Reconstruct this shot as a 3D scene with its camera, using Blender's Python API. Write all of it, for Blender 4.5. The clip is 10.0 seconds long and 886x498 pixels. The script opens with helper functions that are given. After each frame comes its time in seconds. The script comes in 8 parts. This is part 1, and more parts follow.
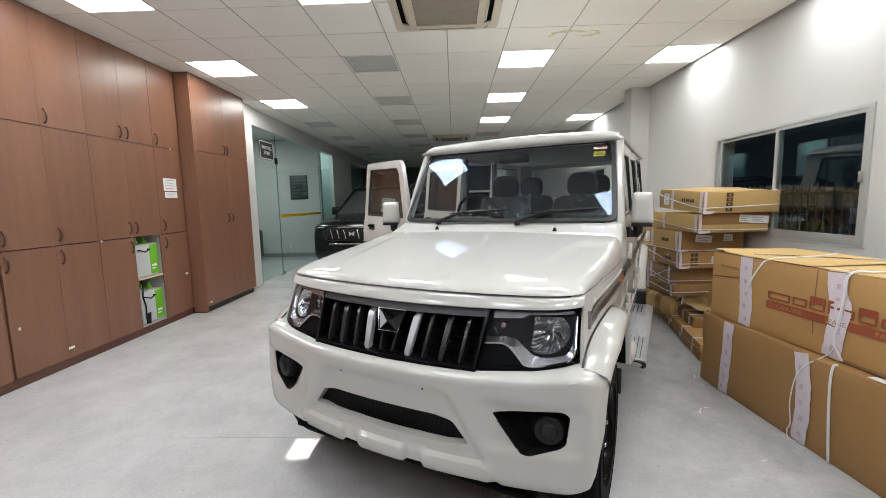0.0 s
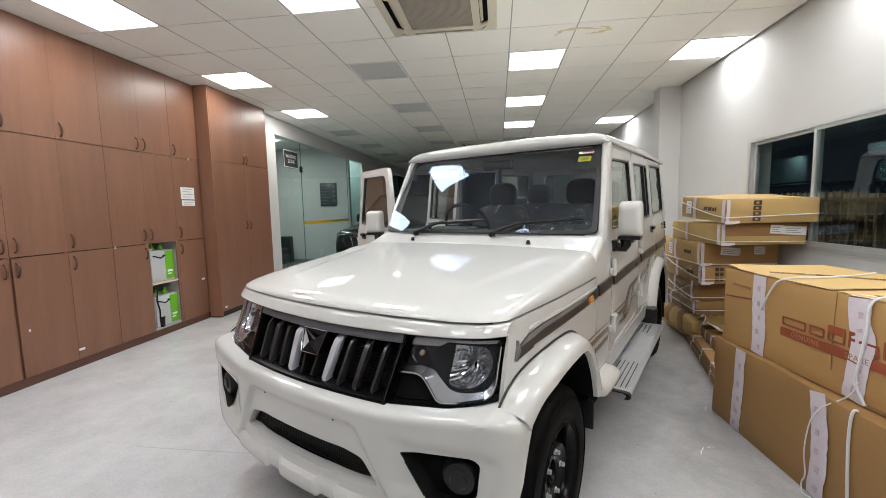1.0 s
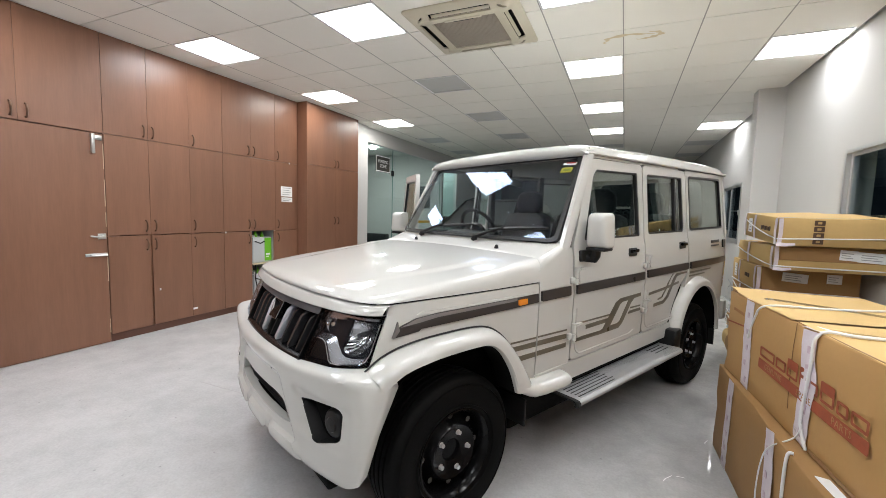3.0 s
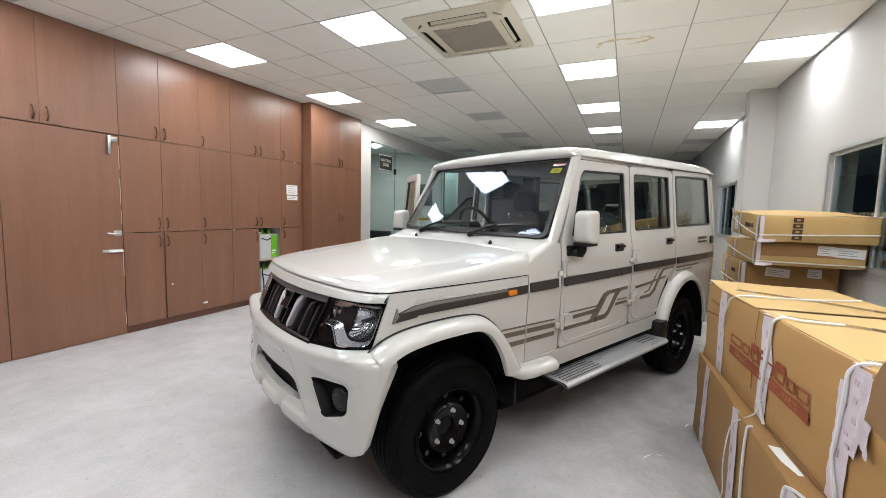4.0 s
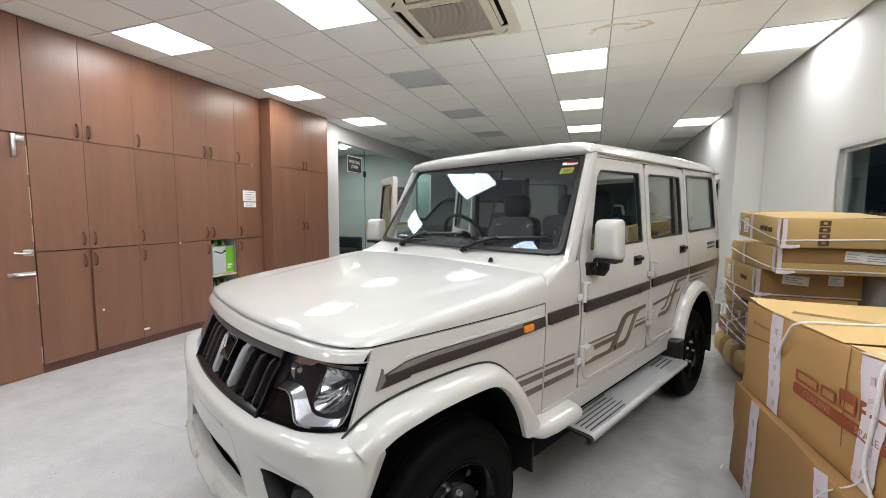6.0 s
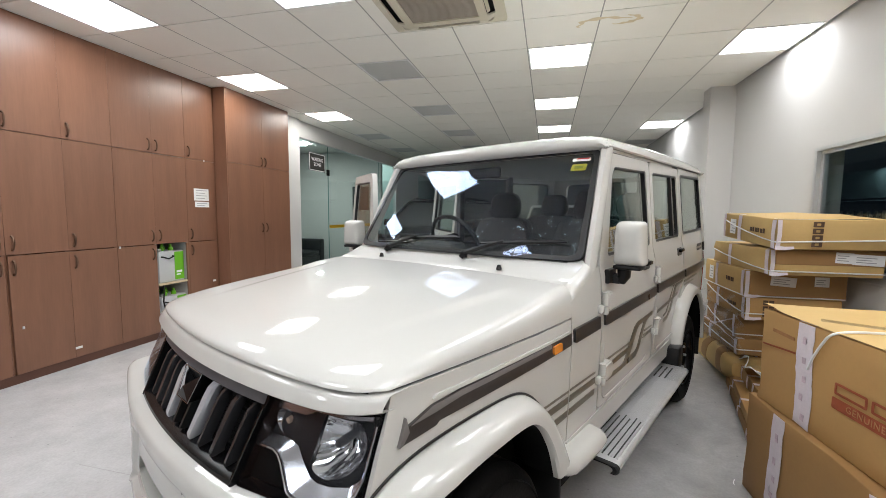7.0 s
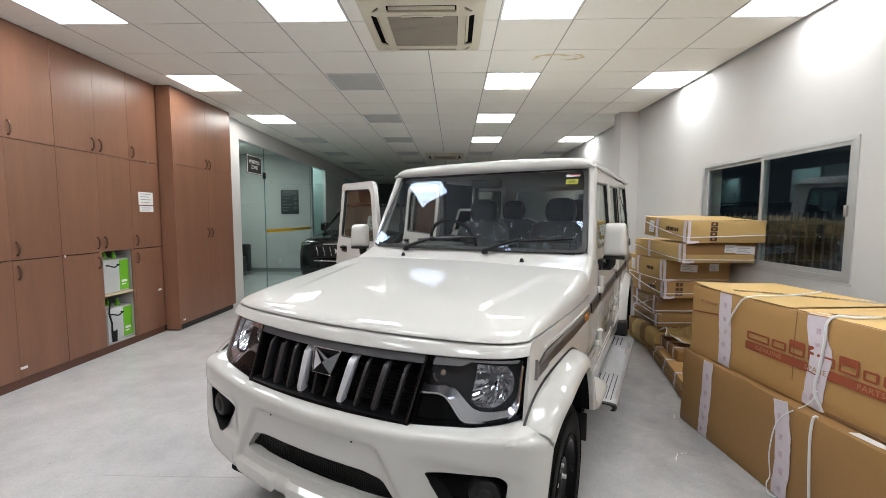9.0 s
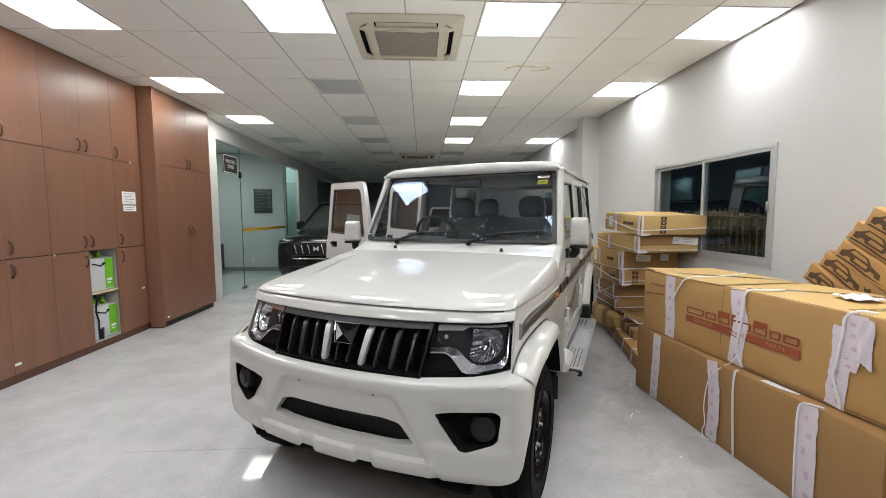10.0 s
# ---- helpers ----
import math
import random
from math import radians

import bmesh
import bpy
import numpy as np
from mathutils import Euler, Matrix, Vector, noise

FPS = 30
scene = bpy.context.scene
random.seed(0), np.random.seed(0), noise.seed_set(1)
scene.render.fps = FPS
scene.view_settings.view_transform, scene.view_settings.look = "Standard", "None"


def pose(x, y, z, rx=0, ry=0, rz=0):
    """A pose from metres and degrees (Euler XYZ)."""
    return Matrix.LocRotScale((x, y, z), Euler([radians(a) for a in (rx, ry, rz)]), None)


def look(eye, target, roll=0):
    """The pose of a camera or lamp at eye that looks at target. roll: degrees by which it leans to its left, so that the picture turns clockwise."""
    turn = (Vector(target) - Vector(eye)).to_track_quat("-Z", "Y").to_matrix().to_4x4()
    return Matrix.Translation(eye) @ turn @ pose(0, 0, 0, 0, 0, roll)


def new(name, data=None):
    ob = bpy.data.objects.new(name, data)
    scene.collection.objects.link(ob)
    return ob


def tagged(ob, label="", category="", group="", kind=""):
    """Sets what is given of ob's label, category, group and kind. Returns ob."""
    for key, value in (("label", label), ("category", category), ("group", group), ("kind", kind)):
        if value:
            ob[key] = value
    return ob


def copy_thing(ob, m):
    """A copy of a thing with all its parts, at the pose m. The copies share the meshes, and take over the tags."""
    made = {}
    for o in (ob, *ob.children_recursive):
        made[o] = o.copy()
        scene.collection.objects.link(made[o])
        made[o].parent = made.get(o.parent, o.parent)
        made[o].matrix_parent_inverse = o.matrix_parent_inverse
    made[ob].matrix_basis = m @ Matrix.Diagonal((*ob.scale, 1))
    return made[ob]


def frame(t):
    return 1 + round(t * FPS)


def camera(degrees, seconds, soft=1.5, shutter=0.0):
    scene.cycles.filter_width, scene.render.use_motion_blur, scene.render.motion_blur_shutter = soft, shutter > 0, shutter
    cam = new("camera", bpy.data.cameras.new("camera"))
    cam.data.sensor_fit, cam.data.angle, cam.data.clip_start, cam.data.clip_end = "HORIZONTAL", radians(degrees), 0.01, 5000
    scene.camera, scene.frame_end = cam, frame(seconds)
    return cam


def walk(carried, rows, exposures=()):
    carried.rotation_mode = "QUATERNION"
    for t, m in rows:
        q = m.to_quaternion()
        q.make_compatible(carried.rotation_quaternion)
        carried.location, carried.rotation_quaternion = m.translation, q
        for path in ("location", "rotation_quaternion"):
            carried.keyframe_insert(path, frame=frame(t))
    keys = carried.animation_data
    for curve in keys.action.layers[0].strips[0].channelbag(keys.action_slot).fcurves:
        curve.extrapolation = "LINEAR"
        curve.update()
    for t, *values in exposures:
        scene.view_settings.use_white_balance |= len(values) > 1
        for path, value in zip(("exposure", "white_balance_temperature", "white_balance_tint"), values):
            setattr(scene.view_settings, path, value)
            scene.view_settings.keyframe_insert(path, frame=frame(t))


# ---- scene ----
cam = camera(94.3, 10.0, soft=0.8)
PATH = [
    (0, (-0.018, -0.08, 1.368), (-0.076, 1.906, 1.139), -1.3),
    (0.5, (0.17, 0.055, 1.381), (0.015, 2.039, 1.181), -1.6),
    (1, (0.415, 0.113, 1.38), (0.148, 2.086, 1.185), -1.3),
    (1.5, (0.699, 0.121, 1.387), (0.282, 2.069, 1.2), -0.6),
    (2, (0.932, 0.242, 1.375), (0.36, 2.151, 1.207), 0.4),
    (2.5, (1.1, 0.227, 1.388), (0.391, 2.089, 1.211), 1.2),
    (2.7, (1.167, 0.167, 1.383), (0.402, 2.007, 1.212), 1.3),
    (3.8, (1.344, -0.075, 1.359), (0.523, 1.74, 1.18), 1.5),
    (4, (1.35, -0.084, 1.376), (0.539, 1.734, 1.192), 1.4),
    (4.5, (1.319, -0.021, 1.395), (0.543, 1.815, 1.228), 1.1),
    (5, (1.212, 0.081, 1.407), (0.487, 1.938, 1.244), 0.7),
    (5.2, (1.166, 0.123, 1.407), (0.455, 1.984, 1.235), 0.6),
    (6.3, (1.006, 0.431, 1.426), (0.365, 2.317, 1.25), 0.2),
    (6.5, (0.961, 0.48, 1.424), (0.362, 2.38, 1.244), 0.1),
    (7, (0.781, 0.55, 1.425), (0.29, 2.481, 1.255), 0.4),
    (7.5, (0.641, 0.515, 1.422), (0.24, 2.468, 1.258), 0.4),
    (8, (0.532, 0.332, 1.425), (0.276, 2.308, 1.257), 0.5),
    (8.5, (0.375, 0.19, 1.428), (0.225, 2.179, 1.271), 0.3),
    (9, (0.194, 0.062, 1.43), (0.141, 2.056, 1.276), 0.1),
    (9.5, (0.112, -0.097, 1.427), (0.131, 1.897, 1.279), -0.2),
    (10, (0.062, -0.28, 1.414), (0.161, 1.711, 1.253), -0.3),
]
walk(cam, [(t, look(eye, target, roll)) for t, eye, target, roll in PATH],
     [(0, 0.06), (1, 0.09), (2.5, 0.15), (4.5, 0.19), (5.2, 0.18), (6.5, 0.13), (8, 0.06), (10, 0.03)])

# ---- light and exposure ----
world = bpy.data.worlds.new("night")
scene.world = world
world.use_nodes = True
world.node_tree.nodes["Background"].inputs[0].default_value = (0.25, 0.35, 0.5, 1)
world.node_tree.nodes["Background"].inputs[1].default_value = 0.012
PANEL_POWER = 18.3

# ---- plan (metres) ----
CEIL = 3.008
GX, GY = -0.655, 3.5          # a corner of the 0.6 m ceiling grid
LEFT, RIGHT = -3.41, 2.97     # cupboard fronts, window wall
BACK, FAR = -3.7, 20.0
GLASS = -3.46                 # glass partition


# ---- materials ----
def nodes_of(name):
    m = bpy.data.materials.new(name)
    m.use_nodes = True
    return m, m.node_tree.nodes, m.node_tree.links, m.node_tree.nodes["Principled BSDF"]


def surface(name, color, rough=0.5, metal=0.0, var=0.08, scale=4.0, grain=80.0, bump=0.05, rvar=0.1, coat=0.0, stretch=(1, 1, 1), per_object=0.0, spec=0.5):
    """A procedural surface: two scales of colour and gloss variation and fine relief."""
    m, n, l, b = nodes_of(name)
    tc = n.new("ShaderNodeTexCoord")
    mp = n.new("ShaderNodeMapping")
    mp.inputs["Scale"].default_value = stretch
    l.new(tc.outputs["Object"], mp.inputs[0])
    big = n.new("ShaderNodeTexNoise")
    big.inputs["Scale"].default_value = scale
    big.inputs["Detail"].default_value = 6
    big.inputs["Roughness"].default_value = 0.6
    fine = n.new("ShaderNodeTexNoise")
    fine.inputs["Scale"].default_value = grain
    fine.inputs["Detail"].default_value = 3
    l.new(mp.outputs[0], big.inputs["Vector"])
    l.new(mp.outputs[0], fine.inputs["Vector"])
    mix = n.new("ShaderNodeMath")
    mix.operation = "MULTIPLY_ADD"
    l.new(fine.outputs["Fac"], mix.inputs[0])
    mix.inputs[1].default_value = 0.4
    l.new(big.outputs["Fac"], mix.inputs[2])
    rng = n.new("ShaderNodeMapRange")
    l.new(mix.outputs[0], rng.inputs[0])
    rng.inputs[1].default_value, rng.inputs[2].default_value = 0.35, 1.05
    rng.inputs[3].default_value, rng.inputs[4].default_value = 1 - var, 1 + var
    value = rng.outputs[0]
    if per_object:
        oi = n.new("ShaderNodeObjectInfo")
        r2 = n.new("ShaderNodeMapRange")
        l.new(oi.outputs["Random"], r2.inputs[0])
        r2.inputs[3].default_value, r2.inputs[4].default_value = 1 - per_object, 1 + per_object
        mu = n.new("ShaderNodeMath")
        mu.operation = "MULTIPLY"
        l.new(value, mu.inputs[0])
        l.new(r2.outputs[0], mu.inputs[1])
        value = mu.outputs[0]
    sc = n.new("ShaderNodeVectorMath")
    sc.operation = "SCALE"
    sc.inputs[0].default_value = color
    l.new(value, sc.inputs["Scale"])
    l.new(sc.outputs[0], b.inputs["Base Color"])
    rr = n.new("ShaderNodeMapRange")
    l.new(big.outputs["Fac"], rr.inputs[0])
    rr.inputs[1].default_value, rr.inputs[2].default_value = 0.3, 0.7
    rr.inputs[3].default_value, rr.inputs[4].default_value = max(0.02, rough * (1 - rvar)), min(1, rough * (1 + rvar))
    l.new(rr.outputs[0], b.inputs["Roughness"])
    b.inputs["Metallic"].default_value = metal
    b.inputs["Coat Weight"].default_value = coat
    b.inputs["Coat Roughness"].default_value = 0.04
    b.inputs["Specular IOR Level"].default_value = spec
    if bump:
        bp = n.new("ShaderNodeBump")
        bp.inputs["Strength"].default_value = bump
        bp.inputs["Distance"].default_value = 0.004
        l.new(fine.outputs["Fac"], bp.inputs["Height"])
        l.new(bp.outputs[0], b.inputs["Normal"])
    return m


def glass(name, tint, ior=1.45, gloss=0.0, sheen=(0.78, 0.87, 1.0)):
    """A thin pane: it lets light straight through and mirrors by Fresnel."""
    m, n, l, b = nodes_of(name)
    n.remove(b)
    tr = n.new("ShaderNodeBsdfTransparent")
    tr.inputs[0].default_value = (*tint, 1)
    gl = n.new("ShaderNodeBsdfGlossy")
    gl.inputs["Roughness"].default_value = gloss
    gl.inputs["Color"].default_value = (*sheen, 1)
    lw = n.new("ShaderNodeLayerWeight")
    lw.inputs["Blend"].default_value = 0.5
    pw = n.new("ShaderNodeMath")
    pw.operation = "POWER"
    l.new(lw.outputs["Facing"], pw.inputs[0])
    pw.inputs[1].default_value = 5.0
    f0 = ((ior - 1) / (ior + 1)) ** 2
    ma = n.new("ShaderNodeMath")
    ma.operation = "MULTIPLY_ADD"
    l.new(pw.outputs[0], ma.inputs[0])
    ma.inputs[1].default_value, ma.inputs[2].default_value = 1 - f0, f0
    mx = n.new("ShaderNodeMixShader")
    l.new(ma.outputs[0], mx.inputs[0])
    l.new(tr.outputs[0], mx.inputs[1])
    l.new(gl.outputs[0], mx.inputs[2])
    l.new(mx.outputs[0], n["Material Output"].inputs[0])
    return m


def lamp_material(name, color, strength):
    m, n, l, b = nodes_of(name)
    b.inputs["Base Color"].default_value = (0.8, 0.8, 0.8, 1)
    b.inputs["Emission Color"].default_value = (*color, 1)
    b.inputs["Emission Strength"].default_value = strength
    return m


def floor_material():
    m, n, l, b = nodes_of("floor_epoxy")
    tc = n.new("ShaderNodeTexCoord")
    a = n.new("ShaderNodeTexNoise")
    a.inputs["Scale"].default_value, a.inputs["Detail"].default_value, a.inputs["Roughness"].default_value = 2.3, 10, 0.72
    f = n.new("ShaderNodeTexNoise")
    f.inputs["Scale"].default_value, f.inputs["Detail"].default_value = 70, 6
    s = n.new("ShaderNodeTexNoise")
    s.inputs["Scale"].default_value, s.inputs["Detail"].default_value = 9, 6
    v = n.new("ShaderNodeTexVoronoi")
    v.inputs["Scale"].default_value = 9
    for q in (a, f, s, v):
        l.new(tc.outputs["Object"], q.inputs["Vector"])
    r = n.new("ShaderNodeValToRGB")
    e = r.color_ramp.elements
    e[0].position, e[0].color = 0.34, (0.46, 0.457, 0.46, 1)
    e[1].position, e[1].color = 0.68, (0.60, 0.595, 0.60, 1)
    mx = n.new("ShaderNodeMath")
    mx.operation = "MULTIPLY_ADD"
    l.new(f.outputs["Fac"], mx.inputs[0])
    mx.inputs[1].default_value = 0.36
    l.new(a.outputs["Fac"], mx.inputs[2])
    sub = n.new("ShaderNodeMath")
    sub.operation = "SUBTRACT"
    l.new(mx.outputs[0], sub.inputs[0])
    sub.inputs[1].default_value = 0.17
    l.new(sub.outputs[0], r.inputs[0])
    # small dark specks and chips
    sp = n.new("ShaderNodeMapRange")
    l.new(v.outputs["Distance"], sp.inputs[0])
    sp.inputs[1].default_value, sp.inputs[2].default_value = 0.03, 0.075
    sp.inputs[3].default_value, sp.inputs[4].default_value = 0.72, 1.0
    sc = n.new("ShaderNodeVectorMath")
    sc.operation = "SCALE"
    # blotchy aisle grime, also standing in for shade along the car's right side
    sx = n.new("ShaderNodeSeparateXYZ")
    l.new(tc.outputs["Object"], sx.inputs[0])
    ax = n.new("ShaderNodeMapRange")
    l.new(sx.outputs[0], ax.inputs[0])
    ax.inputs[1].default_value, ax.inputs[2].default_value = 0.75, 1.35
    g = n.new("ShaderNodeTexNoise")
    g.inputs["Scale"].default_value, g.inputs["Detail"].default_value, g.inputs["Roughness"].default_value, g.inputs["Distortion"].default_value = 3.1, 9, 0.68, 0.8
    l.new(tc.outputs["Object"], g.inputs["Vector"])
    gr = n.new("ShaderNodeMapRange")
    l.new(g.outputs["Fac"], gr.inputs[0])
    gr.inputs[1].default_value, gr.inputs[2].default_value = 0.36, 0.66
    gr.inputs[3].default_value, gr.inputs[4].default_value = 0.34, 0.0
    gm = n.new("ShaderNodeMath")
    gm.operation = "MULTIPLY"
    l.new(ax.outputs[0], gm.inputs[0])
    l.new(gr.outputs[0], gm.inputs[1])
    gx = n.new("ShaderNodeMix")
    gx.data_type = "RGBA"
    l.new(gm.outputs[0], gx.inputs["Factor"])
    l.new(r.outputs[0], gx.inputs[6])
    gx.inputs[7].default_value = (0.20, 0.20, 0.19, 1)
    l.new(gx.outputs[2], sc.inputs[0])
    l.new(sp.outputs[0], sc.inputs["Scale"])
    l.new(sc.outputs[0], b.inputs["Base Color"])
    rr = n.new("ShaderNodeMapRange")
    l.new(s.outputs["Fac"], rr.inputs[0])
    rr.inputs[1].default_value, rr.inputs[2].default_value = 0.3, 0.75
    rr.inputs[3].default_value, rr.inputs[4].default_value = 0.03, 0.10
    l.new(rr.outputs[0], b.inputs["Roughness"])
    bp = n.new("ShaderNodeBump")
    bp.inputs["Strength"].default_value, bp.inputs["Distance"].default_value = 0.02, 0.004
    l.new(s.outputs["Fac"], bp.inputs["Height"])
    l.new(bp.outputs[0], b.inputs["Normal"])
    return m


WALL = surface("wall_paint", (0.59, 0.585, 0.575), 0.75, var=0.03, scale=1.5, grain=140, bump=0.06, spec=0.12)
# end wall: the gloom of the unlit hall put into its colour
FARWALL = surface("unlit_wall_tone", (0.10, 0.105, 0.105), 0.6, var=0.1)
TILE = surface("ceiling_tile", (0.92, 0.905, 0.845), 0.8, var=0.03, scale=1.2, grain=160, bump=0.12)
TBAR = surface("ceiling_bar", (0.66, 0.655, 0.62), 0.5, var=0.04)
FLOOR = floor_material()
LAMINATE = surface("brown_laminate", (0.222, 0.105, 0.064), 0.34, var=0.2, scale=1.6, grain=26, bump=0.02, stretch=(1, 3, 0.25), per_object=0.05)
LAMINATE_DARK = surface("brown_plinth", (0.11, 0.047, 0.03), 0.45, var=0.1)
STEEL = surface("satin_steel", (0.6, 0.6, 0.58), 0.3, metal=1.0, var=0.05)
BRONZE = surface("dark_bronze", (0.16, 0.095, 0.065), 0.35, metal=0.9, var=0.1)
ALU = surface("window_aluminium", (0.55, 0.56, 0.56), 0.42, metal=0.6, var=0.06)
PANE = glass("clear_pane", (0.90, 0.96, 0.94))
NIGHTPANE = glass("night_pane", (0.86, 0.92, 0.92), 1.72)
PAPER = surface("white_paper", (0.82, 0.82, 0.82), 0.7, var=0.04)
INK = surface("dark_print", (0.03, 0.028, 0.025), 0.6, var=0.1)
DIMINK = surface("dim_print", (0.13, 0.135, 0.14), 0.6, var=0.1)
GREYINK = surface("grey_print", (0.35, 0.35, 0.36), 0.7, var=0.1)
LIT_SIDE = lamp_material("lit_panel_by_wall", (0.985, 0.988, 1.0), PANEL_POWER * 0.70)
LIT_NEAR = lamp_material("lit_panel_bright", (0.985, 0.985, 0.98), PANEL_POWER * 1.25)
LIT_BACK = lamp_material("lit_panel_dimmer", (0.94, 0.98, 1.02), PANEL_POWER * 0.88)
LIT = lamp_material("lit_panel_cool", (0.94, 0.98, 1.02), PANEL_POWER)
LIT_WARM = lamp_material("lit_panel_neutral", (1.0, 0.985, 0.93), PANEL_POWER)
UNLIT = surface("unlit_panel", (0.58, 0.585, 0.57), 0.35, var=0.03)
ACWHITE = surface("aged_white_plastic", (0.62, 0.575, 0.46), 0.45, var=0.05)
ACGRILLE = surface("dusty_filter_grille", (0.34, 0.30, 0.25), 0.7, var=0.12, grain=200, bump=0.2)
BLACK = surface("black_plastic", (0.009, 0.009, 0.0095), 0.42, var=0.15, grain=150, bump=0.05, spec=0.3)
GLOSSBLACK = surface("gloss_black", (0.004, 0.004, 0.0045), 0.2, var=0.1, bump=0.0, spec=0.14)
PAINT = surface("white_car_paint", (0.530, 0.523, 0.496), 0.5, var=0.012, scale=2, grain=60, bump=0.0, coat=0.9, spec=0.2)
CHROME = surface("chrome", (0.78, 0.78, 0.79), 0.08, metal=1.0, var=0.03, bump=0.0)
DARKCHROME = surface("smoked_chrome", (0.080, 0.080, 0.088), 0.42, var=0.06, bump=0.0, spec=0.3)
GRILLEBAR = surface("dark_satin_bar", (0.035, 0.035, 0.038), 0.24, metal=0.2, var=0.06, bump=0.0)
BRIGHTBAR = surface("bright_satin_bar", (0.55, 0.56, 0.60), 0.32, metal=0.35, var=0.04, bump=0.0)
MOULDTIP = surface("grey_tip_and_highlight", (0.16, 0.15, 0.145), 0.4, var=0.08)
REFLECTOR = surface("lamp_reflector", (0.86, 0.86, 0.89), 0.10, metal=0.92, var=0.03, bump=0.0)
SILVER = surface("silver_trim", (0.62, 0.62, 0.63), 0.3, metal=0.75, var=0.05, bump=0.0)
RUBBER = surface("tyre_rubber", (0.0028, 0.0027, 0.0027), 0.6, var=0.2, scale=6, grain=90, bump=0.25, spec=0.08)
# near-black for recesses, arches and underbody, their shade put into the colour
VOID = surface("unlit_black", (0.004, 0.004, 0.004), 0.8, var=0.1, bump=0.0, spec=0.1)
GASKET = surface("rubber_seal", (0.014, 0.014, 0.015), 0.38, var=0.1)
DOORSEAL = surface("door_gap_grey", (0.07, 0.068, 0.064), 0.6, var=0.1)
MOULD = surface("grey_side_moulding", (0.034, 0.030, 0.029), 0.3, var=0.1)
DECAL = surface("taupe_decal", (0.13, 0.115, 0.085), 0.3, var=0.05, bump=0.0, coat=0.5)
CARGLASS = glass("car_glass", (0.945, 0.965, 0.955), 1.5, 0.0, (0.52, 0.62, 0.86))
SIDEGLASS = glass("side_glass", (0.90, 0.94, 0.92), 2.0, 0.0, (0.92, 0.97, 0.93))
LENS = glass("lamp_lens", (0.93, 0.94, 0.95), 1.22)
AMBER = surface("amber_lens", (0.75, 0.25, 0.03), 0.15, var=0.05, bump=0.0, coat=0.8)
REDLENS = surface("red_lens", (0.30, 0.02, 0.015), 0.15, var=0.05, bump=0.0, coat=0.8)
SEATFILM = glass("seat_film", (0.97, 0.97, 0.97), 1.5, 0.04)
SEAT = surface("black_seat_vinyl", (0.012, 0.012, 0.013), 0.42, var=0.15, bump=0.15)
FILM = glass("plastic_film", (0.96, 0.96, 0.96), 1.25, 0.06)
CABIN = surface("cabin_trim", (0.075, 0.077, 0.078), 0.6, var=0.1)
CABINLIGHT = surface("cabin_headliner", (0.34, 0.34, 0.33), 0.8, var=0.06)
STEPALU = surface("step_aluminium", (0.50, 0.505, 0.515), 0.42, metal=0.6, var=0.12, scale=7)
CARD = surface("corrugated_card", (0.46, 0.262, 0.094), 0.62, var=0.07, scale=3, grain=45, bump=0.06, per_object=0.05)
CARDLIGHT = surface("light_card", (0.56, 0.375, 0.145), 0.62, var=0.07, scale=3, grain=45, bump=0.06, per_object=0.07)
# deep brown of the lower cartons; also the shade painted on carton ends
CARDDEEP = surface("dark_card_and_shade", (0.34, 0.185, 0.066), 0.62, var=0.09, scale=2.5, grain=45, bump=0.06)
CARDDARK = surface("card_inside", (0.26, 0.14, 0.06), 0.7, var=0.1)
TAPE = surface("printed_white_tape", (0.70, 0.62, 0.66), 0.3, var=0.08, scale=20, bump=0.1)
TAPEPRINT = surface("faded_tape_print", (0.60, 0.46, 0.53), 0.35, var=0.3, scale=30)
CORD = surface("white_strap", (0.80, 0.80, 0.80), 0.35, var=0.04)
REDPRINT = surface("red_print", (0.30, 0.066, 0.026), 0.6, var=0.2, scale=12)
BROWNPRINT = surface("brown_print", (0.10, 0.055, 0.03), 0.65, var=0.15, scale=14)
GREEN = surface("green_label", (0.16, 0.50, 0.02), 0.4, var=0.06)
TEAL = surface("pale_teal_wall", (0.52, 0.66, 0.64), 0.6, var=0.04)
YELLOW = surface("yellow_tape", (0.80, 0.48, 0.02), 0.4, var=0.06)
LEATHER = surface("black_leather", (0.02, 0.02, 0.022), 0.4, var=0.15, bump=0.2)
HEDGE = surface("hedge_leaf", (0.05, 0.09, 0.04), 0.6, var=0.3)
STAIN = surface("yellowed_stain", (0.76, 0.66, 0.47), 0.8, var=0.15, scale=9)


# ---- building helpers ----
def part(name, bm, material, parent=None, label="", smooth=35, kind=""):
    """One bmesh as one mesh object, under a thing or a part."""
    bmesh.ops.recalc_face_normals(bm, faces=bm.faces)
    me = bpy.data.meshes.new(name)
    bm.to_mesh(me)
    bm.free()
    me.materials.append(material)
    if smooth:
        me.shade_smooth()
        me.set_sharp_from_angle(angle=radians(smooth))
    ob = new(name, me)
    if parent is not None:
        ob.parent = parent
    return tagged(ob, label, kind=kind)


def thing(name, label, category, m=None, group="", kind=""):
    ob = new(name)
    if m is not None:
        ob.matrix_basis = m
    return tagged(ob, label, category, group, kind)


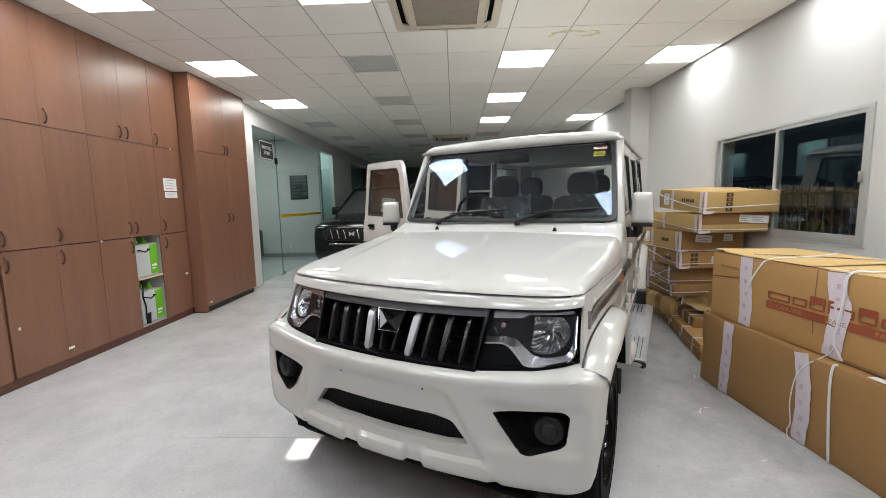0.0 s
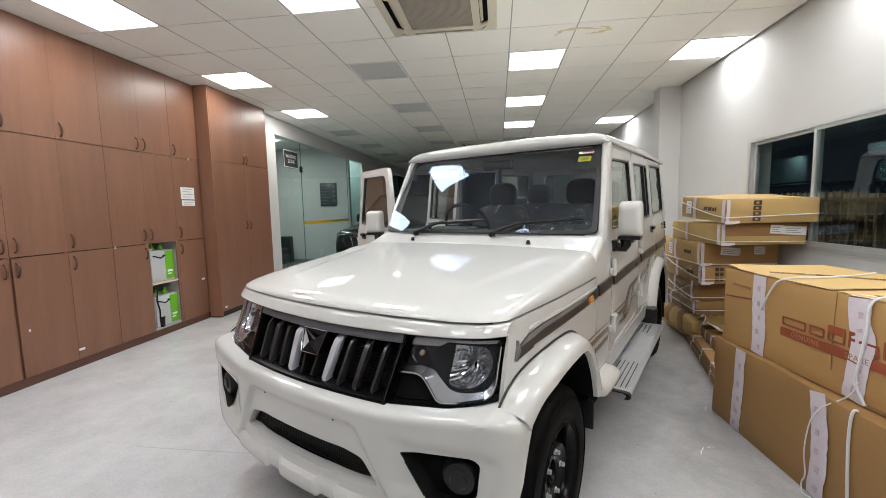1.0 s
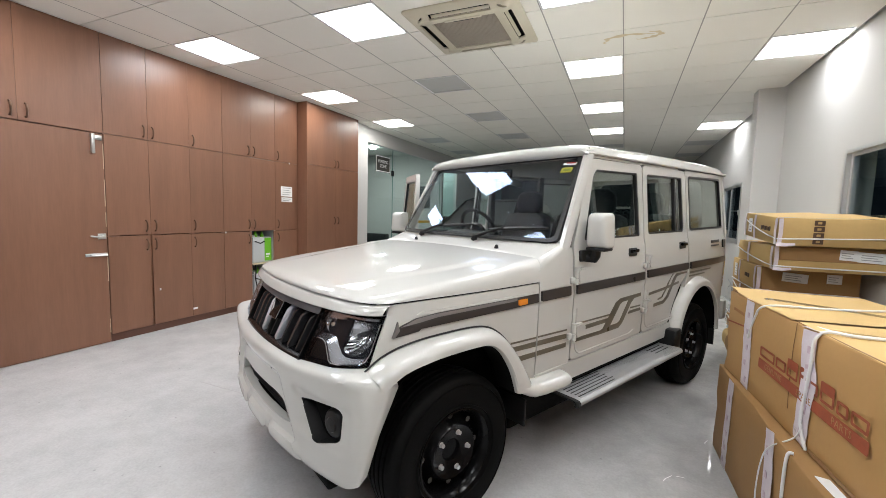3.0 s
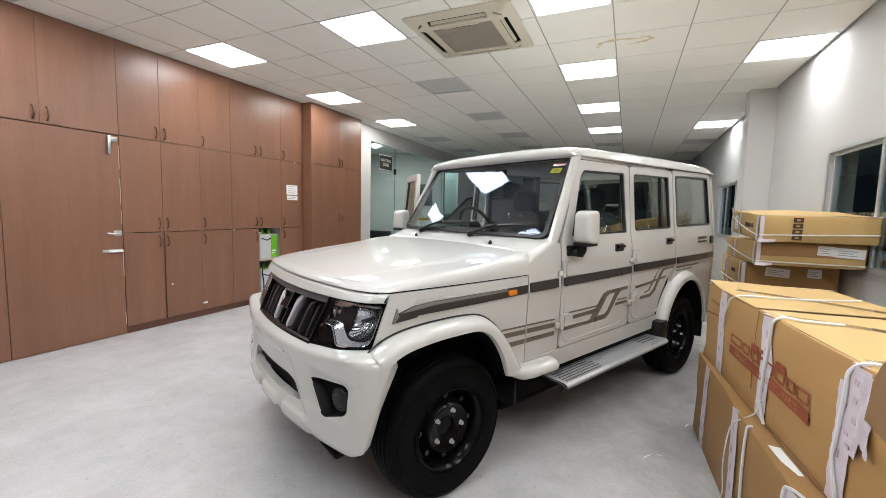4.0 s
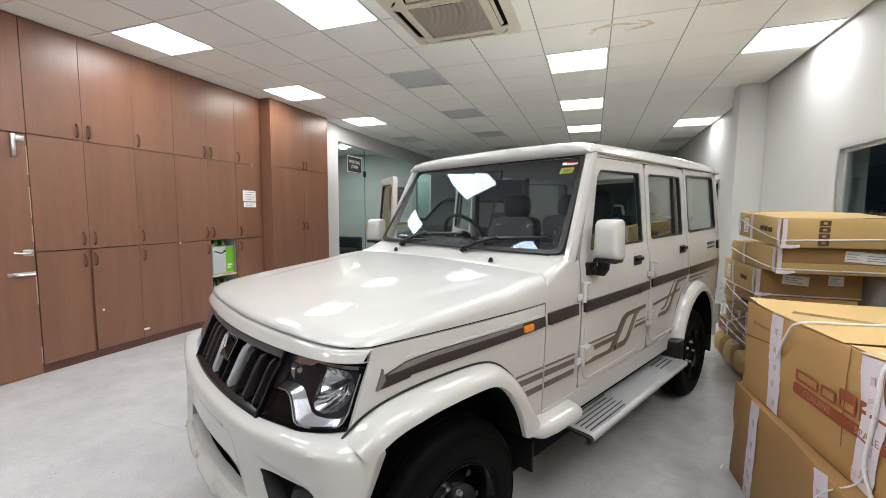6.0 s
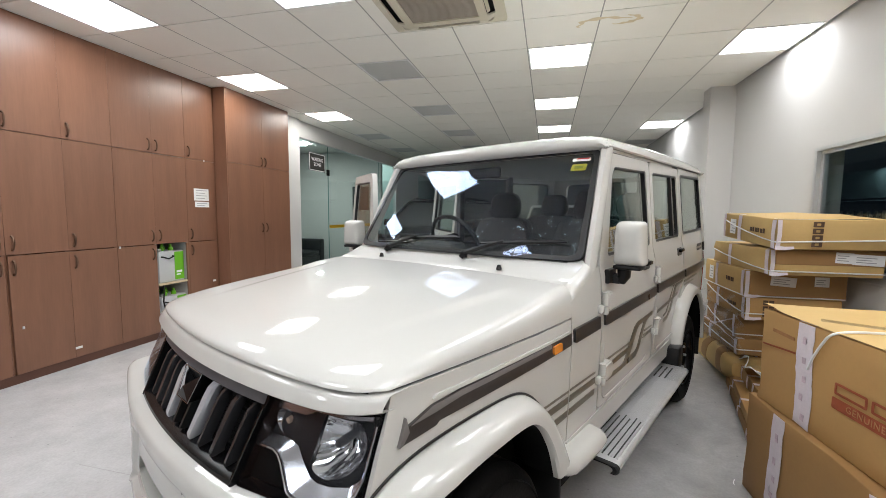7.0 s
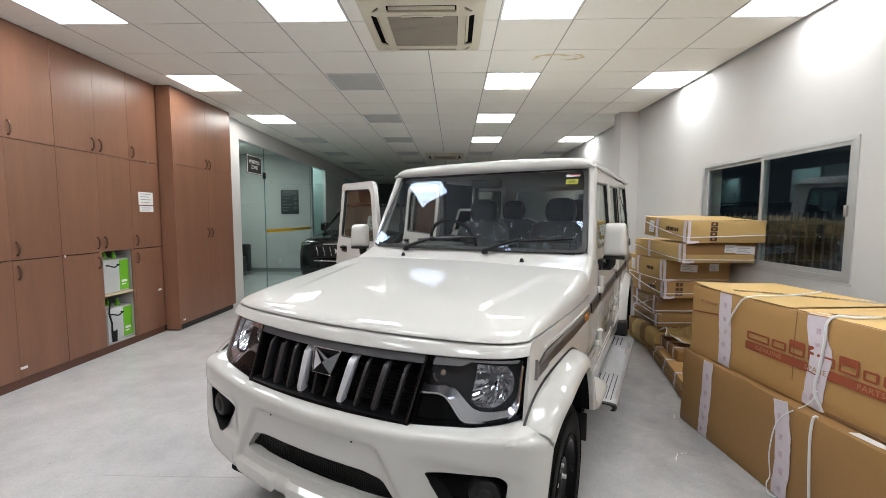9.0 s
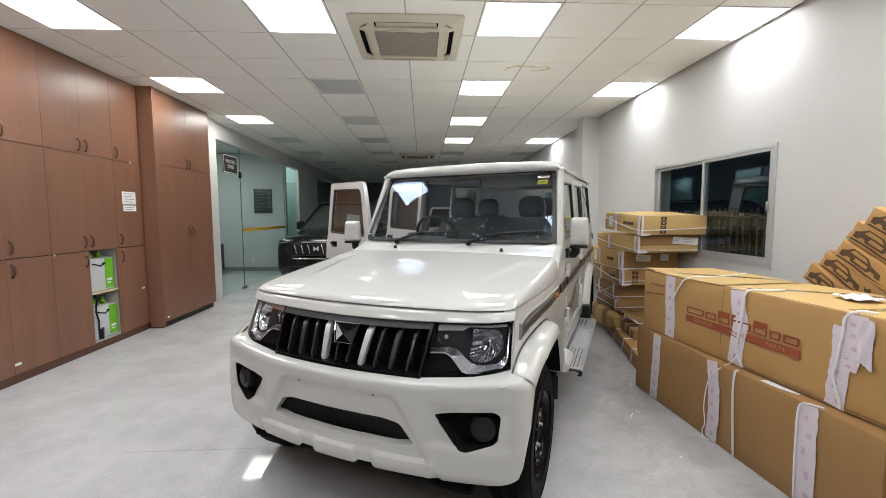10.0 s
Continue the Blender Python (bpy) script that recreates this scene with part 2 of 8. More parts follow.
def box(bm, x0, x1, y0, y1, z0, z1, bevel=0.0, seg=2):
    r = bmesh.ops.create_cube(bm, size=1.0, matrix=Matrix.Translation(((x0 + x1) / 2, (y0 + y1) / 2, (z0 + z1) / 2)) @ Matrix.Diagonal((abs(x1 - x0), abs(y1 - y0), abs(z1 - z0), 1)))
    if bevel:
        es = list({e for v in r["verts"] for e in v.link_edges})
        bmesh.ops.bevel(bm, geom=es, offset=bevel, segments=seg, affect="EDGES", profile=0.5)
    return bm


def bx(*a, **k):
    return box(bmesh.new(), *a, **k)


def loft(bm, rows, ring=False, caps=False):
    """Joins rows of points with quads."""
    vs = [[bm.verts.new(p) for p in r] for r in rows]
    for a, b in zip(vs, vs[1:]):
        k = len(a)
        for i in range(k if ring else k - 1):
            j = (i + 1) % k
            bm.faces.new((a[i], a[j], b[j], b[i]))
    if caps:
        bm.faces.new(vs[0])
        bm.faces.new(list(reversed(vs[-1])))
    return bm


def tube(bm, pts, r, n=8, closed=False):
    pts = [Vector(p) for p in pts]
    rows, side = [], None
    for i, p in enumerate(pts):
        d = (pts[min(i + 1, len(pts) - 1)] - pts[max(i - 1, 0)]).normalized()
        if side is None:
            side = d.orthogonal().normalized()
        side = (side - d * side.dot(d)).normalized()
        up = d.cross(side)
        rad = r[i] if isinstance(r, (list, tuple)) else r
        rows.append([p + (side * math.cos(a) + up * math.sin(a)) * rad for a in [2 * math.pi * k / n for k in range(n)]])
    return loft(bm, rows, ring=True, caps=True)


def lathe(bm, profile, m=Matrix(), n=40):
    """Turns a profile of (radius, height) about the local z axis of m."""
    rows = [[m @ Vector((r * math.cos(2 * math.pi * k / n), r * math.sin(2 * math.pi * k / n), h)) for k in range(n)] for r, h in profile]
    return loft(bm, rows, ring=True)


def rnd(pts, r, n=5):
    """A polygon with rounded corners."""
    out, k = [], len(pts)
    for i in range(k):
        p, a, b = Vector(pts[i]), Vector(pts[i - 1]), Vector(pts[(i + 1) % k])
        da, db = (a - p), (b - p)
        q = min(r, da.length * 0.45, db.length * 0.45)
        s, e = p + da.normalized() * q, p + db.normalized() * q
        for j in range(n + 1):
            t = j / n
            out.append(tuple(s * (1 - t) ** 2 + p * 2 * t * (1 - t) + e * t * t))
    return out


def sheet(loops, place, thick, cuts=(), cuts_a=()):
    """A plate with holes: 2D loops, laid into space by place(a, b, depth)."""
    from mathutils.geometry import tessellate_polygon
    flat = [p for q in loops for p in q]
    tris = tessellate_polygon([[Vector((a, b, 0)) for a, b in q] for q in loops])
    b2 = bmesh.new()
    vs = [b2.verts.new((a, b, 0)) for a, b in flat]
    for t in tris:
        try:
            b2.faces.new([vs[i] for i in t])
        except ValueError:
            pass
    for c in cuts:
        bmesh.ops.bisect_plane(b2, geom=b2.verts[:] + b2.edges[:] + b2.faces[:], plane_co=(0, c, 0), plane_no=(0, 1, 0))
    for c in cuts_a:
        bmesh.ops.bisect_plane(b2, geom=b2.verts[:] + b2.edges[:] + b2.faces[:], plane_co=(c, 0, 0), plane_no=(1, 0, 0))
    b2.verts.index_update()
    bm = bmesh.new()
    v1 = [bm.verts.new(place(v.co.x, v.co.y, 0.0)) for v in b2.verts]
    v2 = [bm.verts.new(place(v.co.x, v.co.y, thick)) for v in b2.verts]
    for f in b2.faces:
        i = [v.index for v in f.verts]
        bm.faces.new([v1[k] for k in i])
        bm.faces.new([v2[k] for k in reversed(i)])
    for e in b2.edges:
        if len(e.link_faces) == 1:
            a, b = (v.index for v in e.verts)
            bm.faces.new((v1[a], v1[b], v2[b], v2[a]))
    b2.free()
    return bm


def cut(ob, cutter):
    """Takes the bmesh cutter out of a mesh object."""
    me = bpy.data.meshes.new("cutter")
    bmesh.ops.recalc_face_normals(cutter, faces=cutter.faces)
    cutter.to_mesh(me)
    cutter.free()
    c = new("cutter", me)
    c.parent = ob.parent
    md = ob.modifiers.new("cut", "BOOLEAN")
    md.operation, md.object, md.solver = "DIFFERENCE", c, "EXACT"
    bpy.context.view_layer.update()
    made = bpy.data.meshes.new_from_object(ob.evaluated_get(bpy.context.evaluated_depsgraph_get()))
    ob.modifiers.remove(md)
    old, ob.data = ob.data, made
    bpy.data.meshes.remove(old)
    bpy.data.objects.remove(c)
    bpy.data.meshes.remove(me)
    made.shade_smooth()
    made.set_sharp_from_angle(angle=radians(35))
    return ob


def words(name, text, size, m, material, parent, label="", depth=0.0005, spacing=1.0):
    """Lettering in the built-in font, as a mesh."""
    cu = bpy.data.curves.new(name, "FONT")
    cu.body, cu.size, cu.align_x, cu.align_y, cu.extrude, cu.space_character = text, size, "CENTER", "CENTER", depth, spacing
    cu.resolution_u = 2
    tmp = new(name, cu)
    bpy.context.view_layer.update()
    me = bpy.data.meshes.new_from_object(tmp.evaluated_get(bpy.context.evaluated_depsgraph_get()))
    bpy.data.objects.remove(tmp)
    me.materials.clear()
    me.materials.append(material)
    ob = new(name, me)
    ob.parent = parent
    ob.matrix_basis = m
    return tagged(ob, label)


def on_left(y, z, x):
    """A pose whose plane faces +x (for things fixed on the left-hand walls)."""
    return pose(x, y, z, 90, 0, 90)


# ---- structure ----
def build_structure():
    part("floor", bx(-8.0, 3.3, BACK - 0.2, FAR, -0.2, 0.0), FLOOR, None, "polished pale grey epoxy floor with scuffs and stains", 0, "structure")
    part("floor_joint", bx(-1.75, -0.55, 2.186, 2.189, 0.0, 0.0006), surface("joint_line", (0.34, 0.332, 0.33), 0.45), None, "faint straight joint in the floor coating", 0, "structure")
    # ceiling: square tiles in a lay-in grid, one mesh
    bm = bmesh.new()
    panels = {}
    for r in range(-3, 10):
        for c in range(4):
            panels[(-4 + 3 * c, -1 + 3 * r)] = (r, c)
    g, d = 0.005, 0.007
    for i in range(-5, 6):
        for j in range(-12, 27):
            if (i, j) in panels and not (panels[(i, j)] == (2, 3)):
                continue
            x0, x1 = GX + 0.6 * i + g, GX + 0.6 * (i + 1) - g
            y0, y1 = GY + 0.6 * j + g, GY + 0.6 * (j + 1) - g
            x0, x1 = max(x0, -3.6), min(x1, 2.99)
            t = random.uniform(-0.0012, 0.0012)
            lo = [bm.verts.new((x, y, CEIL + t * s)) for x, y, s in ((x0, y0, 1), (x1, y0, -1), (x1, y1, 1), (x0, y1, -1))]
            hi = [bm.verts.new((v.co.x, v.co.y, CEIL + d + 0.004)) for v in lo]
            bm.faces.new(lo)
            for k in range(4):
                bm.faces.new((lo[k], lo[(k + 1) % 4], hi[(k + 1) % 4], hi[k]))
    part("ceiling", bm, TILE, None, "white square lay-in ceiling tiles", 0, "structure")
    part("ceiling_grid", bx(-8.0, 3.3, BACK - 0.2, FAR, CEIL + 0.04, CEIL + 0.25), TBAR, None, "white ceiling grid bars above the tiles", 0, "structure")
    bars = bmesh.new()
    for j in range(-12, 28):
        box(bars, -3.6, 2.99, GY + 0.6 * j - 0.012, GY + 0.6 * j + 0.012, CEIL + d + 0.0025, CEIL + d + 0.0045)
    part("ceiling_bars", bars, TBAR, None, "thin grey ceiling cross bars", 0, "structure")
    runs = bmesh.new()
    for i in range(-5, 8):
        box(runs, GX + 0.6 * i - 0.0050, GX + 0.6 * i + 0.0050, BACK, FAR, CEIL - 0.0008, CEIL + 0.004)
    part("ceiling_runners", runs, surface("dusty_ceiling_bar", (0.40, 0.395, 0.37), 0.6, var=0.12, scale=3), None, "dusty grey main bars of the ceiling grid", 0, "structure")
    # window wall with its opening, in one plate
    w = [[(BACK, 0.0), (FAR, 0.0), (FAR, CEIL + 0.1), (BACK, CEIL + 0.1)], [(2.99, 0.97), (4.76, 0.97), (4.76, 2.0), (2.99, 2.0)], [(8.2, 1.0), (9.6, 1.0), (9.6, 2.0), (8.2, 2.0)]]
    part("wall_east", sheet(w, lambda a, b, t: (RIGHT + t, a, b), 0.2), WALL, None, "white painted wall", 0, "structure")
    part("column", bx(2.685, RIGHT + 0.05, 6.42, 6.66, 0, CEIL + 0.05, bevel=0.006), WALL, None, "white painted square column", 0, "structure")
    part("wall_south", bx(-8.0, 3.3, BACK - 0.2, BACK, 0, CEIL + 0.1), WALL, None, "white painted wall", 0, "structure")
    part("wall_north", bx(-8.0, 3.3, FAR, FAR + 0.2, 0, CEIL + 0.1), FARWALL, None, "end wall toned dark for the unlit hall", 0, "structure")
    part("wall_west", bx(-8.2, -8.0, BACK - 0.2, FAR, 0, CEIL + 0.1), WALL, None, "white painted wall", 0, "structure")
    # return wall beside the tall cupboard, header over the glass
    part("wall_behind_cupboards", bx(-4.15, -3.98, BACK, 6.9, 0, CEIL + 0.1), WALL, None, "white painted wall", 0, "structure")
    part("wall_nib", bx(-3.98, -3.36, 6.36, 6.86, 0, CEIL + 0.02, bevel=0.004), WALL, None, "white painted wall end beside the glass", 0, "structure")
    part("glass_header", bx(GLASS - 0.06, GLASS + 0.06, 6.86, FAR, 2.73, CEIL + 0.02, bevel=0.003), WALL, None, "white painted beam over the glass partition", 0, "structure")
    part("waiting_room_wall", bx(-8.0, GLASS - 0.03, 10.68, 10.80, 0, CEIL + 0.02), WALL, None, "white wall of the waiting room", 0, "structure")
    part("skirting", bx(-8.0, GLASS - 0.04, 10.665, 10.68, 0, 0.1, bevel=0.003), surface("grey_skirting", (0.22, 0.23, 0.23), 0.5), None, "grey skirting tiles", 0, "structure")
    part("waiting_room_side_wall", bx(-6.2, -6.05, 6.9, 10.68, 0, CEIL + 0.02), WALL, None, "white wall of the waiting room", 0, "structure")
    part("office_wall", bx(GLASS - 0.05, GLASS + 0.05, 11.6, 13.65, 0, 2.73), surface("grey_office_wall", (0.60, 0.63, 0.62), 0.35), None, "grey panelled office wall", 0, "structure")
    part("office_back_wall", bx(-4.7, -4.6, 10.80, 11.7, 0, CEIL), TEAL, None, "pale teal office wall", 0, "structure")
    part("office_end_wall", bx(-8.0, GLASS - 0.05, 11.7, 11.8, 0, CEIL), TEAL, None, "pale teal office wall", 0, "structure")
    part("far_room_wall", bx(-4.5, -4.4, 11.8, FAR, 0, CEIL), TEAL, None, "pale wall of a lit room", 0, "structure")

    # sliding aluminium window
    def window(name, y0, y1, z0, z1, label):
        win = thing(name, label, "window", kind="structure")
        f = sheet([[(y0, z0), (y1, z0), (y1, z1), (y0, z1)], [(y0 + 0.035, z0 + 0.04), (y1 - 0.035, z0 + 0.04), (y1 - 0.035, z1 - 0.03), (y0 + 0.035, z1 - 0.03)]], lambda a, b, t: (RIGHT - 0.012 + t, a, b), 0.11)
        part("window_frame", f, ALU, win, "pale aluminium sliding window frame", 0)
        mid = (y0 + y1) / 2
        for k, (a, b, x) in enumerate(((y0 + 0.035, mid + 0.02, -0.004), (mid - 0.02, y1 - 0.035, 0.022))):
            s = sheet([[(a, z0 + 0.04), (b, z0 + 0.04), (b, z1 - 0.03), (a, z1 - 0.03)], [(a + 0.032, z0 + 0.075), (b - 0.032, z0 + 0.075), (b - 0.032, z1 - 0.058), (a + 0.032, z1 - 0.058)]], lambda p, q, t: (RIGHT + x + t, p, q), 0.022)
            sash = part("sash", s, ALU, win, "", 0)
            part("pane", bx(RIGHT + x + 0.008, RIGHT + x + 0.013, a + 0.026, b - 0.026, z0 + 0.07, z1 - 0.052), NIGHTPANE, sash, "", 0)
        part("latch", bx(RIGHT - 0.022, RIGHT - 0.003, y0 + 0.05, y0 + 0.07, z0 + 0.47, z0 + 0.55, bevel=0.004), STEEL, win, "steel sliding latch")
        part("window_sill", bx(RIGHT - 0.008, RIGHT + 0.2, y0 - 0.01, y1 + 0.01, z0 - 0.018, z0 - 0.001, bevel=0.003), WALL, win)
    window("window_1", 2.99, 4.76, 0.97, 2.0, "sliding aluminium window onto the dark yard")
    window("window_2", 8.2, 9.6, 1.0, 2.0, "dark aluminium window beyond the column")

    # ceiling light panels, lit and switched off; powers set apart to balance wall and car
    def lamp_of(r, c):
        # rows r < 0 are unseen; by the wall they are boosted for the car's side
        if c == 3:
            return LIT_SIDE if r >= 0 else LIT_NEAR
        return LIT_WARM if r > 0 else LIT_BACK if r < 0 else LIT
    lit = {(-2, 0), (-2, 1), (-2, 2), (-2, 3), (-1, 0), (-1, 1), (-1, 2), (-1, 3), (0, 0), (0, 1), (0, 2), (0, 3), (1, 0), (1, 2), (1, 3), (2, 0), (2, 2), (3, 2), (3, 3)}
    for (i, j), (r, c) in panels.items():
        if (r, c) == (2, 3):
            continue
        x0, y0 = GX + 0.6 * i, GY + 0.6 * j
        on = (r, c) in lit
        p = thing("ceiling_light", ("lit square white ceiling light panel" if on else "switched-off square ceiling light panel"), "ceiling light", pose(x0 + 0.3, y0 + 0.3, CEIL), "square ceiling light panels")
        fr = sheet([[(-0.297, -0.297), (0.297, -0.297), (0.297, 0.297), (-0.297, 0.297)], [(-0.28, -0.28), (0.28, -0.28), (0.28, 0.28), (-0.28, 0.28)]], lambda a, b, t: (a, b, -0.003 + t), 0.012)
        part("frame", fr, PAPER, p, "", 0)
        part("reflector_sides", sheet([[(-0.292, -0.292), (0.292, -0.292), (0.292, 0.292), (-0.292, 0.292)], [(-0.286, -0.286), (0.286, -0.286), (0.286, 0.286), (-0.286, 0.286)]], lambda a, b, t: (a, b, 0.008 + t), 0.03), PAPER, p, "", 0)
        part("diffuser", bx(-0.286, 0.286, -0.286, 0.286, 0.010, 0.018), (lamp_of(r, c) if on else UNLIT), p, "", 0)


build_structure()


# ---- air conditioner cassettes ----
def ac_cassette(m):
    ac = thing("ceiling_air_conditioner", "aged white ceiling cassette air conditioner with dusty grille", "air conditioner", m, "ceiling cassettes")
    h = 0.475
    outer = rnd([(-h, -h), (h, -h), (h, h), (-h, h)], 0.05)

    def dome(a, b, t):
        e = max(abs(a), abs(b))
        return (a, b, -0.008 - 0.042 * min(1, max(0, (h - e) / 0.13)) ** 0.8 + t)
    slots = []
    for k in range(4):
        ca, sa = math.cos(k * math.pi / 2), math.sin(k * math.pi / 2)
        q = rnd([(-0.262, 0.335), (0.262, 0.335), (0.262, 0.402), (-0.262, 0.402)], 0.012, 3)
        slots.append([(x * ca - y * sa, x * sa + y * ca) for x, y in q])
        q = [(0.318, 0.372), (0.345, 0.345), (0.372, 0.318), (0.386, 0.326), (0.360, 0.360), (0.326, 0.386)]
        slots.append([(x * ca - y * sa, x * sa + y * ca) for x, y in q])
    part("fascia", sheet([outer, rnd([(-0.272, -0.272), (0.272, -0.272), (0.272, 0.272), (-0.272, 0.272)], 0.008)] + slots, dome, 0.014, cuts=(-0.44, -0.40, -0.37, -0.345, 0.345, 0.37, 0.40, 0.44), cuts_a=(-0.44, -0.40, -0.37, -0.345, 0.345, 0.37, 0.40, 0.44)), ACWHITE, ac, "", 40)
    part("inner_body", bx(-0.45, 0.45, -0.45, 0.45, -0.006, -0.003), VOID, ac)
    gr = bmesh.new()
    for k in range(34):
        y = -0.262 + 0.0155 * k
        box(gr, -0.268, 0.268, y, y + 0.011, -0.046, -0.040)
    box(gr, -0.268, 0.268, -0.268, 0.268, -0.040, -0.034)
    part("intake_grille", gr, ACGRILLE, ac, "dusty brown-grey intake grille", 0)
    part("badge_tab", bx(-0.16, 0.16, -0.292, -0.262, -0.054, -0.046, bevel=0.003), ACWHITE, ac)
    part("badge", bx(-0.085, 0.085, -0.262, -0.246, -0.050, -0.046), BLACK, ac)
    for k in range(4):
        fl = bx(-0.25, 0.25, 0.338, 0.366, -0.036, -0.031, bevel=0.002)
        bmesh.ops.rotate(fl, verts=fl.verts, cent=(0, 0.342, -0.033), matrix=Matrix.Rotation(radians(35), 3, "X"))
        bmesh.ops.rotate(fl, verts=fl.verts, cent=(0, 0, 0), matrix=Matrix.Rotation(k * math.pi / 2, 3, "Z"))
        part("louvre", fl, ACWHITE, ac)
    return ac


cassette = ac_cassette(pose(-0.055, 3.59, CEIL))
copy_thing(cassette, pose(-0.05, 10.8, CEIL))


# ---- cupboards along the left-hand side ----
def pull(parent, y, z, x, tall=0.112):
    a = [(x, y, z - tall / 2), (x + 0.014, y, z - tall / 2 + 0.004), (x + 0.024, y, z - tall / 4), (x + 0.026, y, z), (x + 0.024, y, z + tall / 4), (x + 0.012, y, z + tall / 2 - 0.006), (x, y, z + tall / 2)]
    part("handle", tube(bmesh.new(), a, [0.010, 0.0075, 0.0075, 0.009, 0.0075, 0.0075, 0.010], 8), BRONZE, parent, "dark bronze bow handle")


def leaf(parent, y0, y1, z0, z1, x, handle=None, lift=0.0):
    g = 0.0009
    d = part("door", bx(x - 0.018, x + lift, y0 + g, y1 - g, z0 + g, z1 - g, bevel=0.0012, seg=1), LAMINATE, parent, "", 0)
    if handle:
        pull(d, handle[0], handle[1], x + lift)
    return d


def cupboards():
    X = LEFT
    cols = [(2.445, 2.852, "r"), (2.852, 3.303, "l"), (3.303, 3.735, "l"), (3.735, 4.163, "r"), (4.163, 4.585, "l"), (4.585, 5.03, "l")]
    for k, (a, b, side) in enumerate(cols):
        open_bay = k == 4
        c = thing("cupboard", "full-height brown laminate cupboard" + (" with an open lower bay" if open_bay else " with closed doors"), "cupboard", None, "wall of brown cupboards")
        t = 0.018
        body = bmesh.new()
        box(body, -3.95, X - 0.02, a + 0.001, a + t, 0.075, CEIL - 0.002)
        box(body, -3.95, X - 0.02, b - t, b - 0.001, 0.075, CEIL - 0.002)
        box(body, -3.95, -3.935, a + t, b - t, 0.075, CEIL - 0.002)
        for z in (0.075, 1.07, 2.05):
            box(body, -3.935, X - 0.022, a + t, b - t, z, z + 0.018)
        part("carcass", body, surface("bay_lining", (0.42, 0.41, 0.40), 0.6) if open_bay else LAMINATE, c, "", 0)
        part("plinth", bx(X - 0.03, X - 0.012, a, b, 0.0, 0.075), LAMINATE_DARK, c, "", 0)
        h = (b - 0.045) if side == "r" else (a + 0.045)
        lift = (0.0, 0.002, 0.0, 0.0015, 0.0, 0.001)[k]
        leaf(c, a, b, 2.065, CEIL - 0.004, X, (h, 2.15), lift)
        leaf(c, a, b, 1.07, 2.06, X, (h, 1.165), lift)
        if not open_bay:
            leaf(c, a + (0.012 if k == 1 else 0), b - (0.012 if k == 0 else 0), 0.078, 1.063, X, (h, 0.965), (0.004, 0.0, 0, 0.002, 0, 0)[k])
        else:
            part("shelf", bx(-3.93, X - 0.01, a + t, b - t, 0.595, 0.615), surface("raw_ply_edge", (0.55, 0.45, 0.30), 0.6), c, "pale plywood shelf")
            part("door_edge", bx(X - 0.018, X, b - 0.03, b - 0.002, 0.078, 1.063, bevel=0.001, seg=1), LAMINATE, c, "", 0)
    # chipped corner blocks: small pale dots left by fittings
    for y, z in ((3.76, 1.062), (4.86, 2.064), (3.33, 0.165), (2.93, 0.46)):
        tagged(part("door_tag", bx(X, X + 0.004, y - 0.028 if z < 0.2 else y - 0.008, y + 0.028 if z < 0.2 else y + 0.008, z - 0.011, z + 0.011, bevel=0.001), PAPER, None), "small white number tag stuck on a cupboard door", "tag", "cupboard tags")
    # flush door among the cupboards, and its overpanel
    d = thing("door_1", "closed flush brown laminate door with steel lever handle", "door", kind="structure")
    leafd = part("door_leaf", bx(X - 0.035, X, 1.545, 2.438, 0.006, 2.052, bevel=0.0015, seg=1), LAMINATE, d, "", 0)
    chip = bmesh.new()
    for z0, z1 in ((0.1, 0.24), (0.62, 0.86), (1.16, 1.30), (1.36, 1.62), (1.72, 1.96)):
        box(chip, X - 0.002, X + 0.0015, 2.432, 2.439, z0, z1)
    part("worn_edge", chip, surface("bare_ply_edge", (0.60, 0.44, 0.30), 0.7), leafd, "chipped pale edge")
    lever = bmesh.new()
    tube(lever, [(X, 2.395, 1.068), (X + 0.045, 2.395, 1.068), (X + 0.052, 2.385, 1.068), (X + 0.055, 2.33, 1.066), (X + 0.05, 2.28, 1.075)], [0.011, 0.011, 0.011, 0.009, 0.008], 10)
    box(lever, X, X + 0.006, 2.36, 2.43, 1.04, 1.095, bevel=0.002)
    part("lever_handle", lever, STEEL, leafd, "satin steel lever handle")
    low = bmesh.new()
    box(low, X, X + 0.008, 2.25, 2.435, 0.875, 0.905, bevel=0.002)
    tube(low, [(X, 2.29, 0.89), (X + 0.05, 2.29, 0.89), (X + 0.055, 2.31, 0.888), (X + 0.055, 2.41, 0.885)], 0.008, 8)
    part("lock_bar", low, STEEL, leafd, "satin steel lock bar")
    cl = bmesh.new()
    box(cl, X, X + 0.03, 2.33, 2.36, 1.86, 2.045, bevel=0.004)
    box(cl, X, X + 0.012, 2.365, 2.425, 1.99, 2.035, bevel=0.003)
    part("tower_bolt", cl, STEEL, leafd, "steel tower bolt")
    for a, b, hs in ((0.92, 1.83, 1.785), (1.83, 2.442, 1.885)):
        o = thing("overhead_cupboard", "brown laminate overhead cupboard above the door", "cupboard", None, "wall of brown cupboards")
        part("carcass", bx(-3.95, X - 0.02, a + 0.001, b - 0.001, 2.06, CEIL - 0.002), LAMINATE, o, "", 0)
        leaf(o, a, b, 2.062, CEIL - 0.004, X, (hs, 2.15))
    n = thing("cupboard", "full-height brown laminate cupboard beside the door", "cupboard", None, "wall of brown cupboards")
